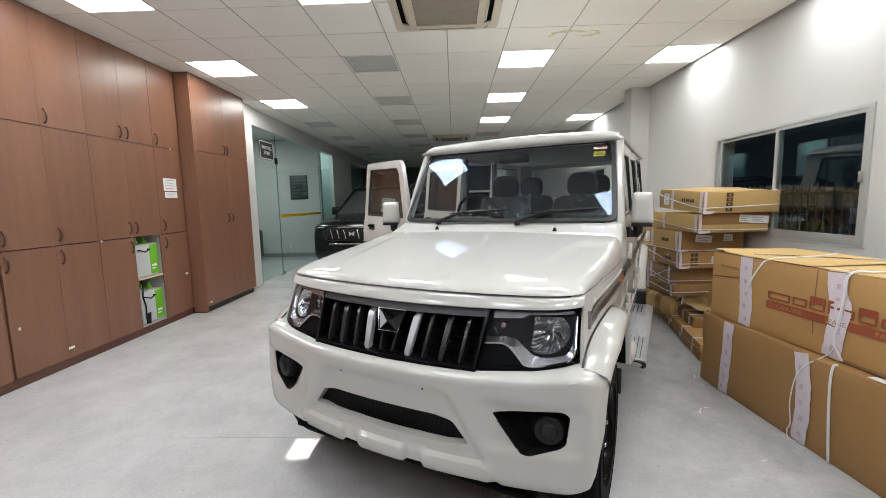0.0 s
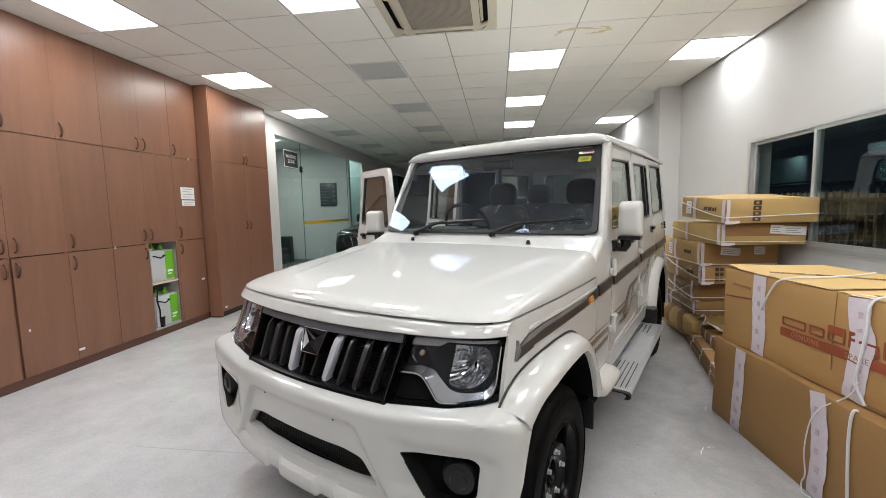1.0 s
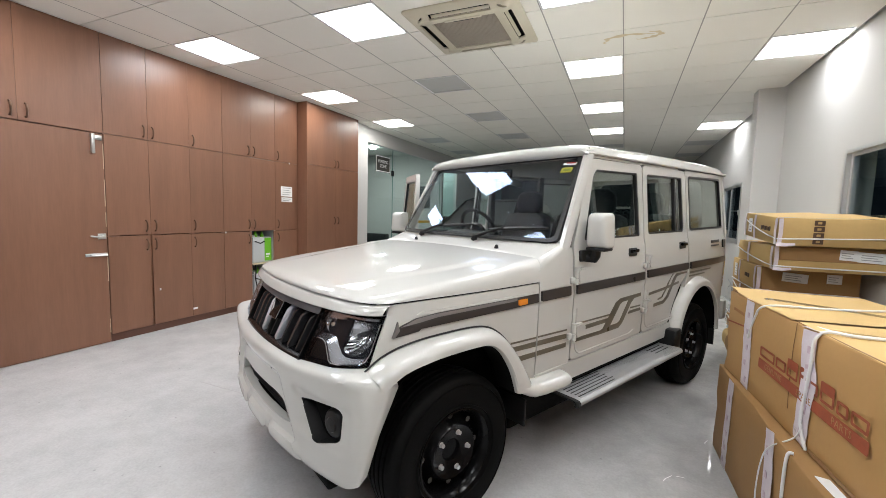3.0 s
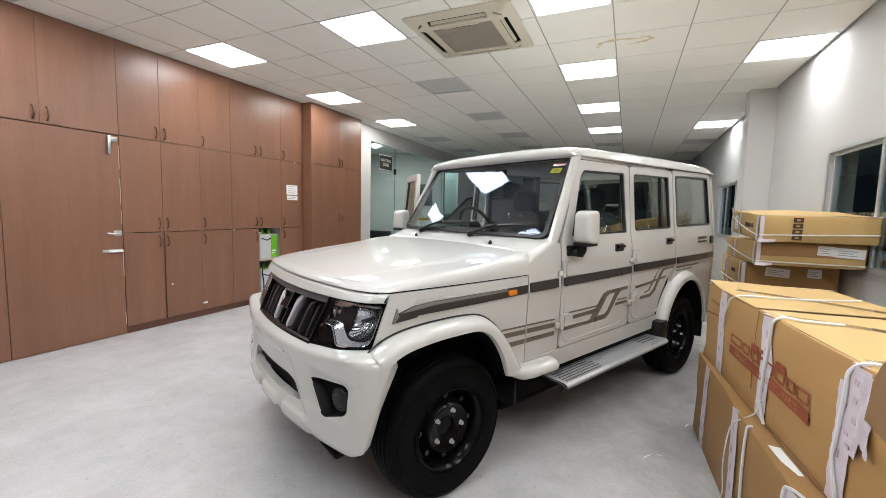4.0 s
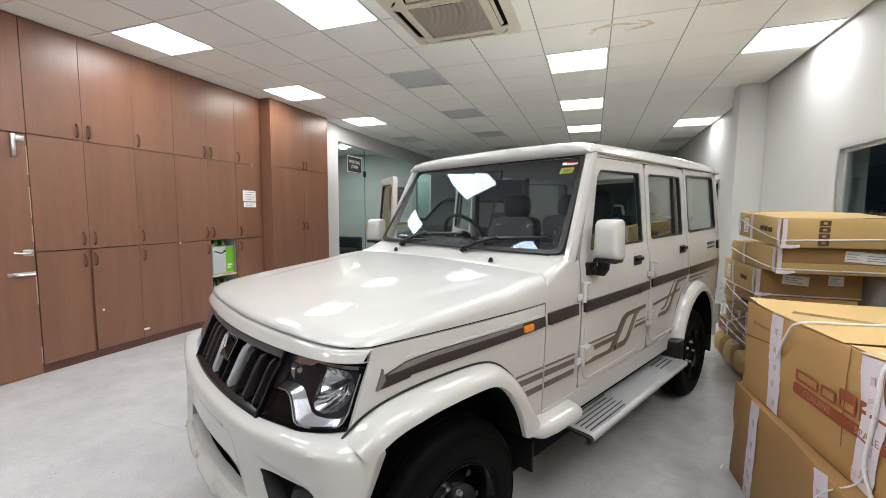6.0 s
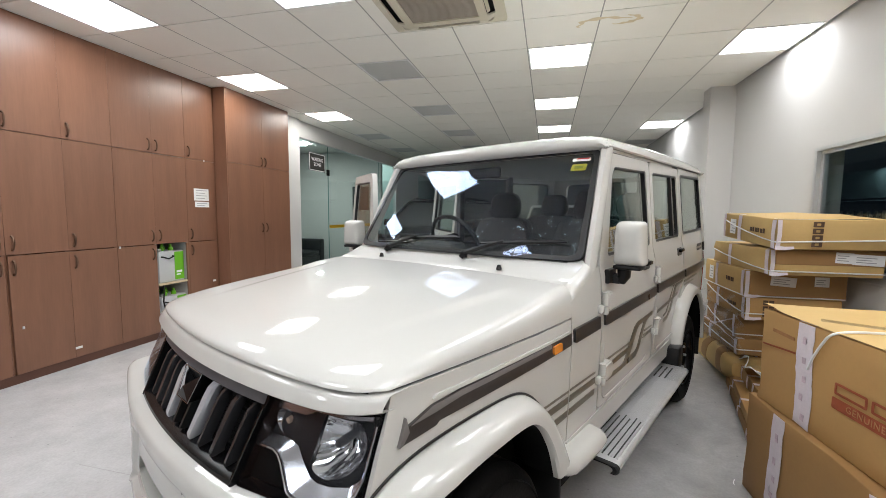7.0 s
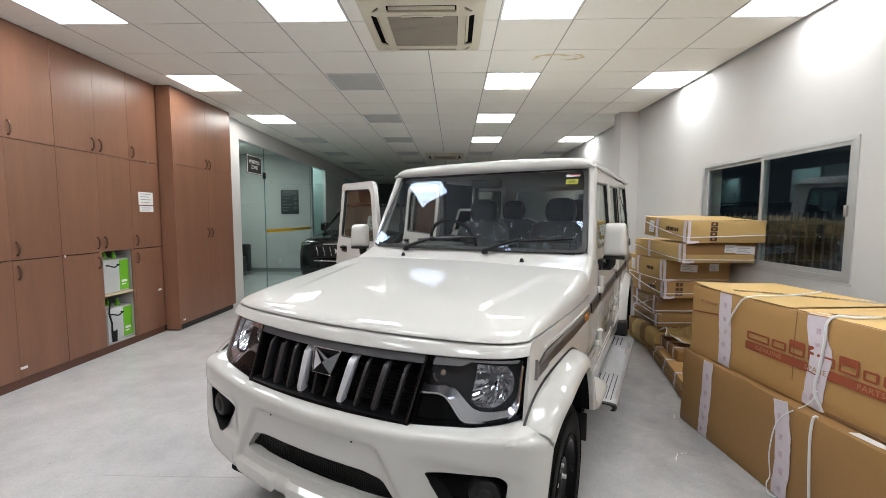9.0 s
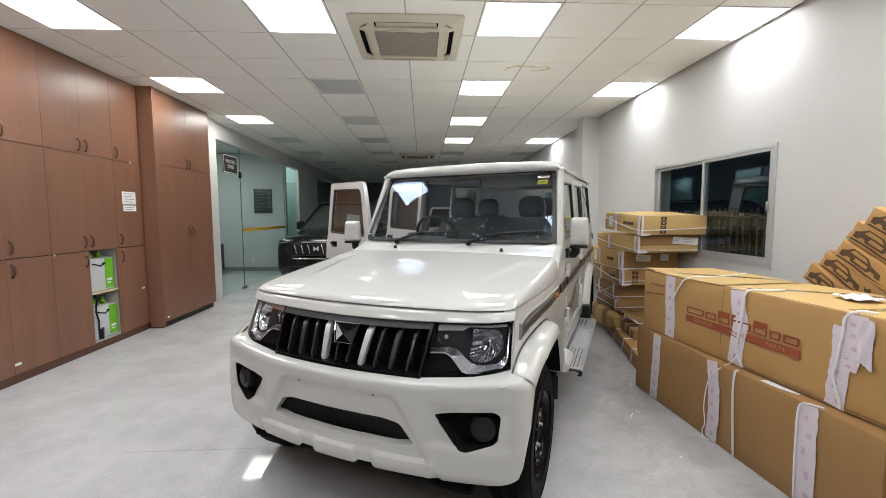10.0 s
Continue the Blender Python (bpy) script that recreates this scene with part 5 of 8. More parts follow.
        car_part("mud_flap", bx(s * 0.56, s * 0.80, AXLE_F + 0.43, AXLE_F + 0.445, 0.33, 0.47, bevel=0.005), BLACK, car, "black rubber mud flap")
        car_part("rear_splash_guard", bx(s * 0.60, s * 0.845, AXLE_R - 0.53, AXLE_R - 0.405, 0.37, 0.52, bevel=0.015), BLACK, car, "black splash guard")
        car_part("rear_mud_flap", bx(s * 0.56, s * 0.80, AXLE_R + 0.45, AXLE_R + 0.465, 0.2, 0.5, bevel=0.005), BLACK, car)
        # running board
        bm = bmesh.new()
        prof_b = [(0.700, 0.470), (0.708, 0.425), (0.722, 0.408), (0.745, 0.404), (0.875, 0.403), (0.895, 0.400), (0.905, 0.389), (0.903, 0.374), (0.892, 0.364), (0.878, 0.366), (0.888, 0.380), (0.886, 0.390), (0.870, 0.396), (0.74, 0.397), (0.715, 0.400), (0.698, 0.430)]
        loft(bm, [[(s * x, y, z) for x, z in prof_b] for y in (1.425, 1.44, 1.8, 2.2, 2.6, 2.745)], ring=True, caps=True)
        st = car_part("running_board", bm, STEPALU, car, "ribbed aluminium running board wrapped in film", 40)
        cap = loft(bmesh.new(), [[(s * (0.80 + (x - 0.80) * q), y, 0.39 + (z - 0.39) * q) for x, z in prof_b] for y, q in ((1.402, 0.96), (1.408, 1.03), (1.4255, 1.03))], ring=True, caps=True)
        car_part("board_end_cap", cap, BLACK, st, "black rubber end cap", 30)
        for k in range(12):
            x = 0.742 + 0.0125 * k
            car_part("tread_rib", bx(s * x, s * (x + 0.005), 1.46, 1.86 - 0.012 * (k % 4), 0.4015, 0.4055), BLACK if k % 2 == 0 else STEPALU, st, "", 0)
        for k in range(3):
            car_part("tread_rib", bx(s * (0.76 + 0.03 * k), s * (0.768 + 0.03 * k), 2.48, 2.68, 0.4015, 0.405), BLACK, st, "", 0)
        for y in (1.6, 2.1, 2.6):
            car_part("board_bracket", bx(s * 0.55, s * 0.86, y - 0.02, y + 0.02, 0.36, 0.396, bevel=0.004), BLACK, st)
        film = loft(bmesh.new(), [[(s * (0.72 + 0.18 * u), 1.47 + 1.25 * v, 0.4075 + 0.0018 * math.sin(31 * v + 5 * u) * math.sin(17 * u + 9 * v)) for u in np.linspace(0, 1, 8)] for v in np.linspace(0, 1, 40)])
        car_part("plastic_film", film, FILM, st, "crinkled clear film", 60)
        # wheel-arch liner
        for cy, r in ((AXLE_F, 0.46), (AXLE_R, 0.44)):
            car_part("arch_liner", loft(bmesh.new(), [[(s * x, cy + r * math.cos(radians(a)), 0.38 + r * math.sin(radians(a))) for a in range(5, 151, 12)] for x in (0.47, 0.77)]), VOID, car, "", 50)
        # graphic stripes
        decal(car, s, [[(0.995, 0.763), (1.185, 0.757), (1.185, 0.766), (0.995, 0.772)]])
        decal(car, s, [[(1.0, 0.722), (1.185, 0.715), (1.185, 0.742), (0.99, 0.748)]])
        decal(car, s, [[(1.05, 0.664), (1.185, 0.662), (1.185, 0.688), (1.04, 0.692)]])
        decal(car, s, [[(1.20, 0.757), (1.45, 0.748), (1.45, 0.757), (1.20, 0.766)]])
        decal(car, s, [[(1.20, 0.715), (1.45, 0.705), (1.45, 0.732), (1.20, 0.742)]])
        decal(car, s, [[(1.20, 0.662), (1.45, 0.656), (1.45, 0.682), (1.20, 0.688)]])
        if s > 0:
            decal(car, s, [[(1.58, 0.765), (1.905, 0.760), (1.918, 0.770), (1.58, 0.775)]])
            decal(car, s, [[(1.58, 0.722), (1.862, 0.722), (1.892, 0.748), (1.58, 0.748)]])
            decal(car, s, [[(1.53, 0.666), (1.80, 0.660), (2.02, 0.660), (2.065, 0.685), (2.16, 0.80), (2.20, 0.828), (2.29, 0.832), (2.29, 0.855), (2.02, 0.852), (1.965, 0.835), (1.83, 0.69), (1.80, 0.684), (1.53, 0.690)], [(1.915, 0.695), (2.02, 0.812), (2.045, 0.824), (2.125, 0.826), (2.03, 0.705), (2.0, 0.695)]])
            decal(car, s, [[(2.13, 0.732), (2.295, 0.732), (2.295, 0.752), (2.145, 0.752)]])
            decal(car, s, [[(2.155, 0.765), (2.295, 0.763), (2.295, 0.772), (2.16, 0.776)]])
            decal(car, s, [[(2.41, 0.818), (2.64, 0.828), (2.90, 0.850), (2.90, 0.868), (2.64, 0.848), (2.41, 0.838)]])
            decal(car, s, [[(2.47, 0.724), (2.66, 0.726), (2.735, 0.762), (2.80, 0.845), (2.855, 0.905), (2.90, 0.915), (3.04, 0.918), (3.04, 0.932), (2.84, 0.932), (2.80, 0.905), (2.705, 0.782), (2.65, 0.752), (2.48, 0.748)]])
            decal(car, s, [[(2.56, 0.765), (2.63, 0.772), (2.69, 0.825), (2.72, 0.865), (2.76, 0.915), (2.80, 0.935), (2.775, 0.935), (2.70, 0.868), (2.66, 0.822), (2.62, 0.785), (2.56, 0.775)]])
            decal(car, s, [[(3.10, 0.905), (3.55, 0.905), (3.55, 0.918), (3.10, 0.922)]])
            decal(car, s, [[(3.10, 0.880), (3.42, 0.878), (3.42, 0.890), (3.10, 0.892)]])

    # cowl top, wipers, jets
    car_part("cowl_top", loft(bmesh.new(), [[(x * w, y + 0.02 * (1 - x * x), z - 0.012 * x * x) for x in np.linspace(-1, 1, 17)] for y, z, w in ((1.218, 1.150, 0.73), (1.222, 1.166, 0.735), (1.26, 1.178, 0.735), (1.32, 1.199, 0.735), (1.385, 1.226, 0.735), (1.41, 1.20, 0.735))]), PAINT, car, "white painted cowl", 60)
    for s in (-1, 1):
        j = car_part("washer_jet", lathe(bmesh.new(), [(0.013, 0), (0.012, 0.008), (0.008, 0.02), (0.0, 0.023)], Matrix.Translation((s * 0.40, 1.275, 1.178)), 12), BLACK, car, "small black washer jet")
    # windscreen
    def ws(a, b, t):
        return (a, 1.402 + 0.303 * b - 0.03 * (1 - (a / 0.72) ** 2) - t * 0.88, 1.222 + 0.498 * b + t * 0.47)
    def wsg(a, b, t):
        u, v = a / 0.72, 2 * b - 1
        e = min(abs(u), 0.76)
        over = (abs(u) - e) * (4 * 0.0576 * e ** 3 - 2 * 0.0063 * e)
        bow = 0.0063 * (1 - e * e) - 0.0576 * (1 - e ** 4) + over - 0.0155 * (1 - v * v) + 0.0168 * u
        return (a, 1.424 + 0.303 * b + bow + (b - 0.5) * 0.0247 - t * 0.88, 1.222 + 0.498 * b + t * 0.47)
    wl = lambda m, top: rnd([(-0.728 + m, 0.0 + m * 1.4), (0.728 - m, 0.0 + m * 1.4), (0.682 - m, top), (-0.682 + m, top)], 0.065)
    xa = (-0.55, -0.35, -0.15, 0.15, 0.35, 0.55)
    screen = car_part("windscreen", sheet([wl(0.01, 0.99)], lambda a, b, t: wsg(a, b, t), 0.005, (0.08, 0.16, 0.25, 0.34, 0.43, 0.52, 0.61, 0.70, 0.79, 0.88, 0.94), (-0.69, -0.66, -0.6, -0.52, -0.44, -0.36, -0.28, -0.2, -0.1, 0.1, 0.2, 0.28, 0.36, 0.44, 0.52, 0.6, 0.66)), CARGLASS, car, "clear laminated windscreen", 60)
    car_part("windscreen_seal", sheet([wl(0.0, 1.0), wl(0.026, 0.972)], lambda a, b, t: tuple(Vector(ws(a, b, 0.012)).lerp(Vector(wsg(a, b, -0.004)), t / 0.02)), 0.02, (0.2, 0.4, 0.6, 0.8), xa), GASKET, car, "thick black rubber seal", 60)
    car_part("header_panel", loft(bmesh.new(), [[(x, 1.687 + dy - 0.03 * (1 - (x / 0.72) ** 2), z) for x in np.linspace(-0.70, 0.70, 15)] for dy, z in ((0.016, 1.705), (0.016, 1.735), (0.03, 1.77))]), PAINT, car)
    for x0, y0, x1, y1, name in ((0.15, 0.0, 0.50, 0.26, "wiper"), (-0.425, 0.0, -0.06, 0.26, "wiper")):
        base = Vector(ws(x0, -0.02, 0.035))
        elbow = Vector(ws(x0 + 0.20, 0.115, 0.035))
        tip = Vector(ws(x0 + 0.50, 0.145, 0.020))
        wp = car_part(name, tube(bmesh.new(), [base + Vector((-0.012, -0.008, -0.02)), base, (base + elbow) / 2 + Vector((0, -0.006, 0.004)), elbow], [0.013, 0.014, 0.010, 0.008], 8), BLACK, car, "black wiper arm and blade")
        a, b = Vector(ws(x0 + 0.06, 0.10, 0.012)), tip
        bl = tube(bmesh.new(), [a.lerp(b, k / 8) for k in range(9)], [0.005, 0.009, 0.010, 0.011, 0.014, 0.011, 0.010, 0.009, 0.005], 6)
        car_part("wiper_blade", bl, BLACK, wp)
        car_part("wiper_pivot", lathe(bmesh.new(), [(0.018, -0.02), (0.018, 0.006), (0.010, 0.016), (0.0, 0.016)], Matrix.Translation(base), 14), BLACK, wp)
    # stickers on the screen
    car_part("permit_sticker", sheet([rnd([(0.555, 0.80), (0.625, 0.80), (0.625, 0.865), (0.555, 0.865)], 0.004)], lambda a, b, t: wsg(a, b, 0.006 + t), 0.001), surface("yellow_sticker", (0.32, 0.30, 0.03), 0.4), screen, "yellow sticker inside the windscreen", 0)
    car_part("sticker_print", sheet([[(0.57, 0.82), (0.61, 0.82), (0.61, 0.845), (0.57, 0.845)]], lambda a, b, t: wsg(a, b, 0.008 + t), 0.001), surface("olive_print", (0.16, 0.18, 0.03), 0.5), screen, "", 0)
    car_part("permit_sticker", sheet([rnd([(0.55, 0.895), (0.632, 0.895), (0.632, 0.925), (0.55, 0.925)], 0.004)], lambda a, b, t: wsg(a, b, 0.006 + t), 0.001), PAPER, screen, "white and red sticker inside the windscreen", 0)
    car_part("sticker_print", sheet([[(0.57, 0.912), (0.625, 0.912), (0.625, 0.924), (0.57, 0.924)]], lambda a, b, t: wsg(a, b, 0.008 + t), 0.001), surface("red_sticker", (0.5, 0.05, 0.05), 0.4), screen, "", 0)

    # roof
    bm = bmesh.new()
    rows = []
    for y, k, sh in ((1.690, 0.02, 0.012), (1.668, 0.09, 0.004), (1.655, 0.25, 0.0), (1.652, 0.42, 0.0), (1.662, 0.64, 0.0), (1.69, 0.78, 0), (1.75, 0.86, 0), (1.95, 0.95, 0), (2.4, 1.06, 0), (3.0, 1.12, 0), (3.6, 1.06, 0), (3.85, 0.97, 0), (3.93, 0.82, 0.004), (3.97, 0.5, 0.010), (3.985, 0.1, 0.02)):
        sec = []
        for x, z in ((0.700, 1.722), (0.722, 1.722), (0.728, 1.729), (0.723, 1.737), (0.712, 1.739), (0.706, 1.752), (0.695, 1.772), (0.672, 1.790), (0.63, 1.802), (0.5, 1.811), (0.3, 1.817), (0.0, 1.819)):
            bow = -0.032 * (1 - (x / 0.74) ** 2) * max(0.0, min(1.0, (1.80 - y) / 0.12))
            zz = z if z < 1.74 and 1.66 < y < 3.95 else 1.715 + (z - 1.715) * k
            sec.append((x - sh, y + bow, zz))
        rows.append([(-x, y_, z_) for x, y_, z_ in sec] + [p for p in reversed(sec[:-1])])
    loft(bm, rows)
    car_part("roof", bm, PAINT, car, "white painted roof with rain gutters", 45)
    for s in (-1, 1):
        car_part("gutter_lip", tube(bmesh.new(), [(s * 0.722, y, 1.730) for y in (1.70, 2.4, 3.2, 3.95)], 0.007, 6), PAINT, car)
    car_part("headliner", bx(-0.67, 0.67, 1.74, 3.9, 1.725, 1.738), CABINLIGHT, car, "", 0)
    # tailgate with window
    tg = [(-0.74, 0.52), (0.74, 0.52), (0.75, 1.2), (0.69, 1.73), (-0.69, 1.73), (-0.75, 1.2)]
    tw = rnd([(-0.56, 1.25), (0.56, 1.25), (0.52, 1.68), (-0.52, 1.68)], 0.05)
    tail = car_part("tailgate", sheet([tg, tw], lambda a, b, t: (a, 4.01 - max(0, b - 1.2) * 0.06 - t, b), 0.04), PAINT, car)
    car_part("window_pane", sheet([tw], lambda a, b, t: (a, 3.995 - max(0, b - 1.2) * 0.06 - t, b), 0.004), CARGLASS, tail, "", 0)
    car_part("rear_bumper", bx(-0.78, 0.78, 4.0, 4.08, 0.38, 0.56, bevel=0.02), PAINT, car)
    # mirrors
    for s in (1, -1):
        open_ = s < 0
        mr = new("door_mirror")
        mr.parent = car
        tagged(mr, "white door mirror on a black arm")
        cx, cy, cz, hh = (0.925, 1.575, 1.285, 0.084) if open_ else (0.848, 1.662, 1.293, 0.097)
        rim = rnd([(-0.062, -hh), (0.068, -hh), (0.057, hh), (-0.056, hh)], 0.022)
        shell = bmesh.new()
        loft(shell, [[(s * (cx + a * k), cy - d, cz + b * k) for a, b in rim] for d, k in ((0.0, 0.94), (0.012, 1.0), (0.045, 1.0), (0.072, 0.955), (0.088, 0.88), (0.096, 0.74), (0.099, 0.5))], ring=True, caps=True)
        car_part("mirror_shell", shell, PAINT, mr, "white mirror shell", 45)
        car_part("mirror_glass", loft(bmesh.new(), [[(s * (cx + a * 0.88), cy + 0.003, cz + b * 0.88) for a, b in rim], [(s * (cx + a * 0.87), cy - 0.001, cz + b * 0.87) for a, b in rim]], ring=True, caps=True), CHROME, mr, "mirror glass")
        car_part("mirror_base", bx(s * (cx - 0.057), s * (cx + 0.060), cy - 0.09, cy - 0.005, cz - hh - 0.014, cz - hh + 0.004, bevel=0.007), BLACK, mr)
        zb = cz - hh - 0.008
        car_part("mirror_arm", tube(bmesh.new(), [(s * (cx - 0.02), cy - 0.045, zb), (s * (cx - 0.02), cy - 0.045, zb - 0.036), (s * (cx - 0.035), cy - 0.04, zb - 0.058), (s * 0.81, cy - 0.04, zb - 0.056), (s * 0.765, 1.60, zb - 0.046)], [0.03, 0.028, 0.026, 0.022, 0.028], 10), BLACK, mr, "black mirror arm")
        car_part("mirror_foot", bx(s * 0.765, s * 0.79, 1.545, 1.635, 1.118, 1.182, bevel=0.008), BLACK, mr)
        if open_:
            mr.matrix_basis = pose(-0.78, 1.497, 0) @ pose(0, 0, 0, 0, 0, 20) @ pose(0.78, -1.497, 0)
    # wheels
    for s in (1, -1):
        build_wheel(car, s * (0.690 if s > 0 else 0.715), AXLE_F - (0.0 if s > 0 else 0.045), s)
        build_wheel(car, s * 0.690, AXLE_R, s)
    car_part("axle", tube(bmesh.new(), [(-0.62, AXLE_F, 0.37), (0.62, AXLE_F, 0.37)], 0.04, 10), BLACK, car)
    car_part("axle", tube(bmesh.new(), [(-0.62, AXLE_R, 0.32), (0.62, AXLE_R, 0.32)], 0.05, 10), BLACK, car)

    # cabin
    dash = bmesh.new()
    loft(dash, [[(x, y, z) for y, z in ((1.46, 1.05), (1.50, 1.175), (1.62, 1.195), (1.75, 1.185), (1.80, 1.15), (1.80, 0.95), (1.70, 0.85), (1.5, 0.85))] for x in (-0.70, -0.35, 0, 0.35, 0.70)], ring=True, caps=True)
    car_part("dashboard", dash, CABIN, car, "dark grey dashboard", 50)
    car_part("instrument_hood", bx(-0.55, -0.20, 1.66, 1.82, 1.15, 1.235, bevel=0.03), CABIN, car)
    sw = new("steering_wheel")
    sw.parent = car
    tagged(sw, "black steering wheel")
    sw.matrix_basis = pose(-0.32, 1.835, 1.245, -62, 0, 0)
    part("wheel_rim", tube(bmesh.new(), [(0.185 * math.cos(a), 0.185 * math.sin(a), 0) for a in [2 * math.pi * k / 32 for k in range(33)]], 0.014, 8), BLACK, sw)
    part("wheel_hub", lathe(bmesh.new(), [(0.0, 0.02), (0.055, 0.015), (0.065, -0.02), (0.0, -0.02)], n=24), BLACK, sw)
    for a in (0, 180, 90):
        part("spoke", tube(bmesh.new(), [(0.05 * math.cos(radians(a)), 0.05 * math.sin(radians(a)), -0.005), (0.18 * math.cos(radians(a)), 0.18 * math.sin(radians(a)), 0)], 0.012, 6), BLACK, sw)
    part("column", tube(bmesh.new(), [(0, 0, -0.01), (0, 0, -0.25)], 0.03, 10), BLACK, sw)

    def seat(x, y, w, head=True):
        se = new("seat")
        se.parent = car
        tagged(se, "black vinyl seat in clear plastic film")
        car_part("cushion", bx(x - w, x + w, y, y + 0.50, 0.72, 0.90, bevel=0.05, seg=3), SEAT, se)
        back = loft(bmesh.new(), [[(x + a * k, y + 0.47 + 0.22 * (z - 0.85) + b, z) for a, b in rnd([(-w, -0.05), (w, -0.05), (w, 0.06), (-w, 0.06)], 0.04)] for z, k in ((0.84, 0.9), (0.90, 1.0), (1.10, 1.0), (1.25, 0.96), (1.34, 0.86), (1.37, 0.6))], ring=True, caps=True)
        car_part("backrest", back, SEAT, se, "", 50)
        film = bmesh.new()
        rows = []
        rg = random.Random(int(100 * (x + y)))
        for i in range(22):
            z = 0.92 + 0.46 * i / 21
            kk = 1.04 * float(np.interp(z, [0.9, 1.1, 1.25, 1.34, 1.38], [1, 1, 0.96, 0.88, 0.7]))
            rows.append([(x + w * kk * u, y + 0.47 + 0.22 * (z - 0.85) - 0.068 + 0.010 * math.sin(9 * u + 13 * z) * math.cos(21 * u - 6 * z) + 0.006 * math.sin(46 * u + 7 * z) + rg.uniform(-0.003, 0.003), z) for u in np.linspace(-1, 1, 27)])
        loft(film, rows)
        car_part("plastic_film", film, SEATFILM, se, "crinkled clear film", 60)
        if head:
            hd = loft(bmesh.new(), [[(x + a * k, y + 0.60 + b * k, z) for a, b in rnd([(-0.125, -0.05), (0.125, -0.05), (0.125, 0.05), (-0.125, 0.05)], 0.048)] for z, k in ((1.365, 0.66), (1.378, 0.85), (1.41, 0.97), (1.45, 1.0), (1.495, 0.97), (1.53, 0.86), (1.552, 0.66), (1.562, 0.4))], ring=True, caps=True)
            car_part("headrest", hd, SEAT, se, "", 60)
            for d in (-0.05, 0.05):
                car_part("headrest_post", tube(bmesh.new(), [(x + d, y + 0.585, 1.33), (x + d, y + 0.60, 1.42)], 0.007, 6), CHROME, se)
    seat(-0.335, 1.87, 0.25)
    seat(0.345, 1.87, 0.25)
    seat(-0.335, 2.70, 0.30)
    seat(0.345, 2.70, 0.30)
    for s in (-1, 1):
        car_part("centre_pillar", bx(s * 0.66, s * 0.70, 2.31, 2.37, 0.56, 1.76, bevel=0.01), CABIN, car)
        car_part("rear_pillar", bx(s * 0.66, s * 0.70, 3.03, 3.10, 0.56, 1.76, bevel=0.01), CABIN, car)
    car_part("rear_view_mirror", bx(-0.11, 0.11, 1.70, 1.725, 1.62, 1.68, bevel=0.01), BLACK, car, "black interior mirror")
    return car


build_car()


# ---- inverter batteries in the open bay ----
def battery(m):
    b = thing("battery", "white tubular inverter battery with green label and caps", "battery", m, "batteries in the cupboard bay")
    part("case", bx(-0.2, 0.2, -0.165, 0.165, 0.0, 0.36, bevel=0.012), surface("battery_white", (0.55, 0.56, 0.57), 0.4, var=0.04), b)
    part("label", bx(0.2, 0.2025, 0.035, 0.157, 0.02, 0.345), GREEN, b, "bright green front label", 0)
    part("label_print", bx(0.2025, 0.2032, 0.055, 0.13, 0.10, 0.125), PAPER, b, "", 0)
    part("label_print", bx(0.2025, 0.2032, 0.055, 0.11, 0.07, 0.085), PAPER, b, "", 0)
    part("carry_handle", tube(bmesh.new(), [(0.2, -0.13, 0.30), (0.225, -0.13, 0.30), (0.228, -0.06, 0.275), (0.225, 0.01, 0.30), (0.2, 0.01, 0.30)], 0.008, 8), BLACK, b, "black carrying handle")
    part("terminal", bx(0.10, 0.16, -0.14, -0.09, 0.36, 0.39, bevel=0.005), STEEL, b)
    for x in (-0.12, 0.0, 0.12):
        for y in (-0.06, 0.06):
            part("filler_cap", lathe(bmesh.new(), [(0.026, 0.36), (0.026, 0.395), (0.014, 0.40), (0.012, 0.43), (0.0, 0.432)], Matrix.Translation((x, y, 0)), 12), GREEN, b, "green vent cap")
    return b


bat = battery(pose(-3.655, 4.385, 0.615))
copy_thing(bat, pose(-3.655, 4.40, 0.093))
tagged(part("battery_cable", tube(bmesh.new(), [(-3.455, 4.26, 0.60), (-3.44, 4.255, 0.52), (-3.45, 4.25, 0.40), (-3.435, 4.262, 0.30), (-3.445, 4.27, 0.18), (-3.44, 4.29, 0.10)], 0.008, 8), BLACK, None), "black cable hanging in the cupboard bay", "cable")
cup = thing("plastic_cup", "small black plastic cup on the bay floor", "cup", pose(-3.452, 4.30, 0.0935))
part("cup_wall", lathe(bmesh.new(), [(0.0, 0.0), (0.026, 0.0), (0.032, 0.12), (0.029, 0.12), (0.024, 0.004), (0.0, 0.004)], n=20), BLACK, cup)


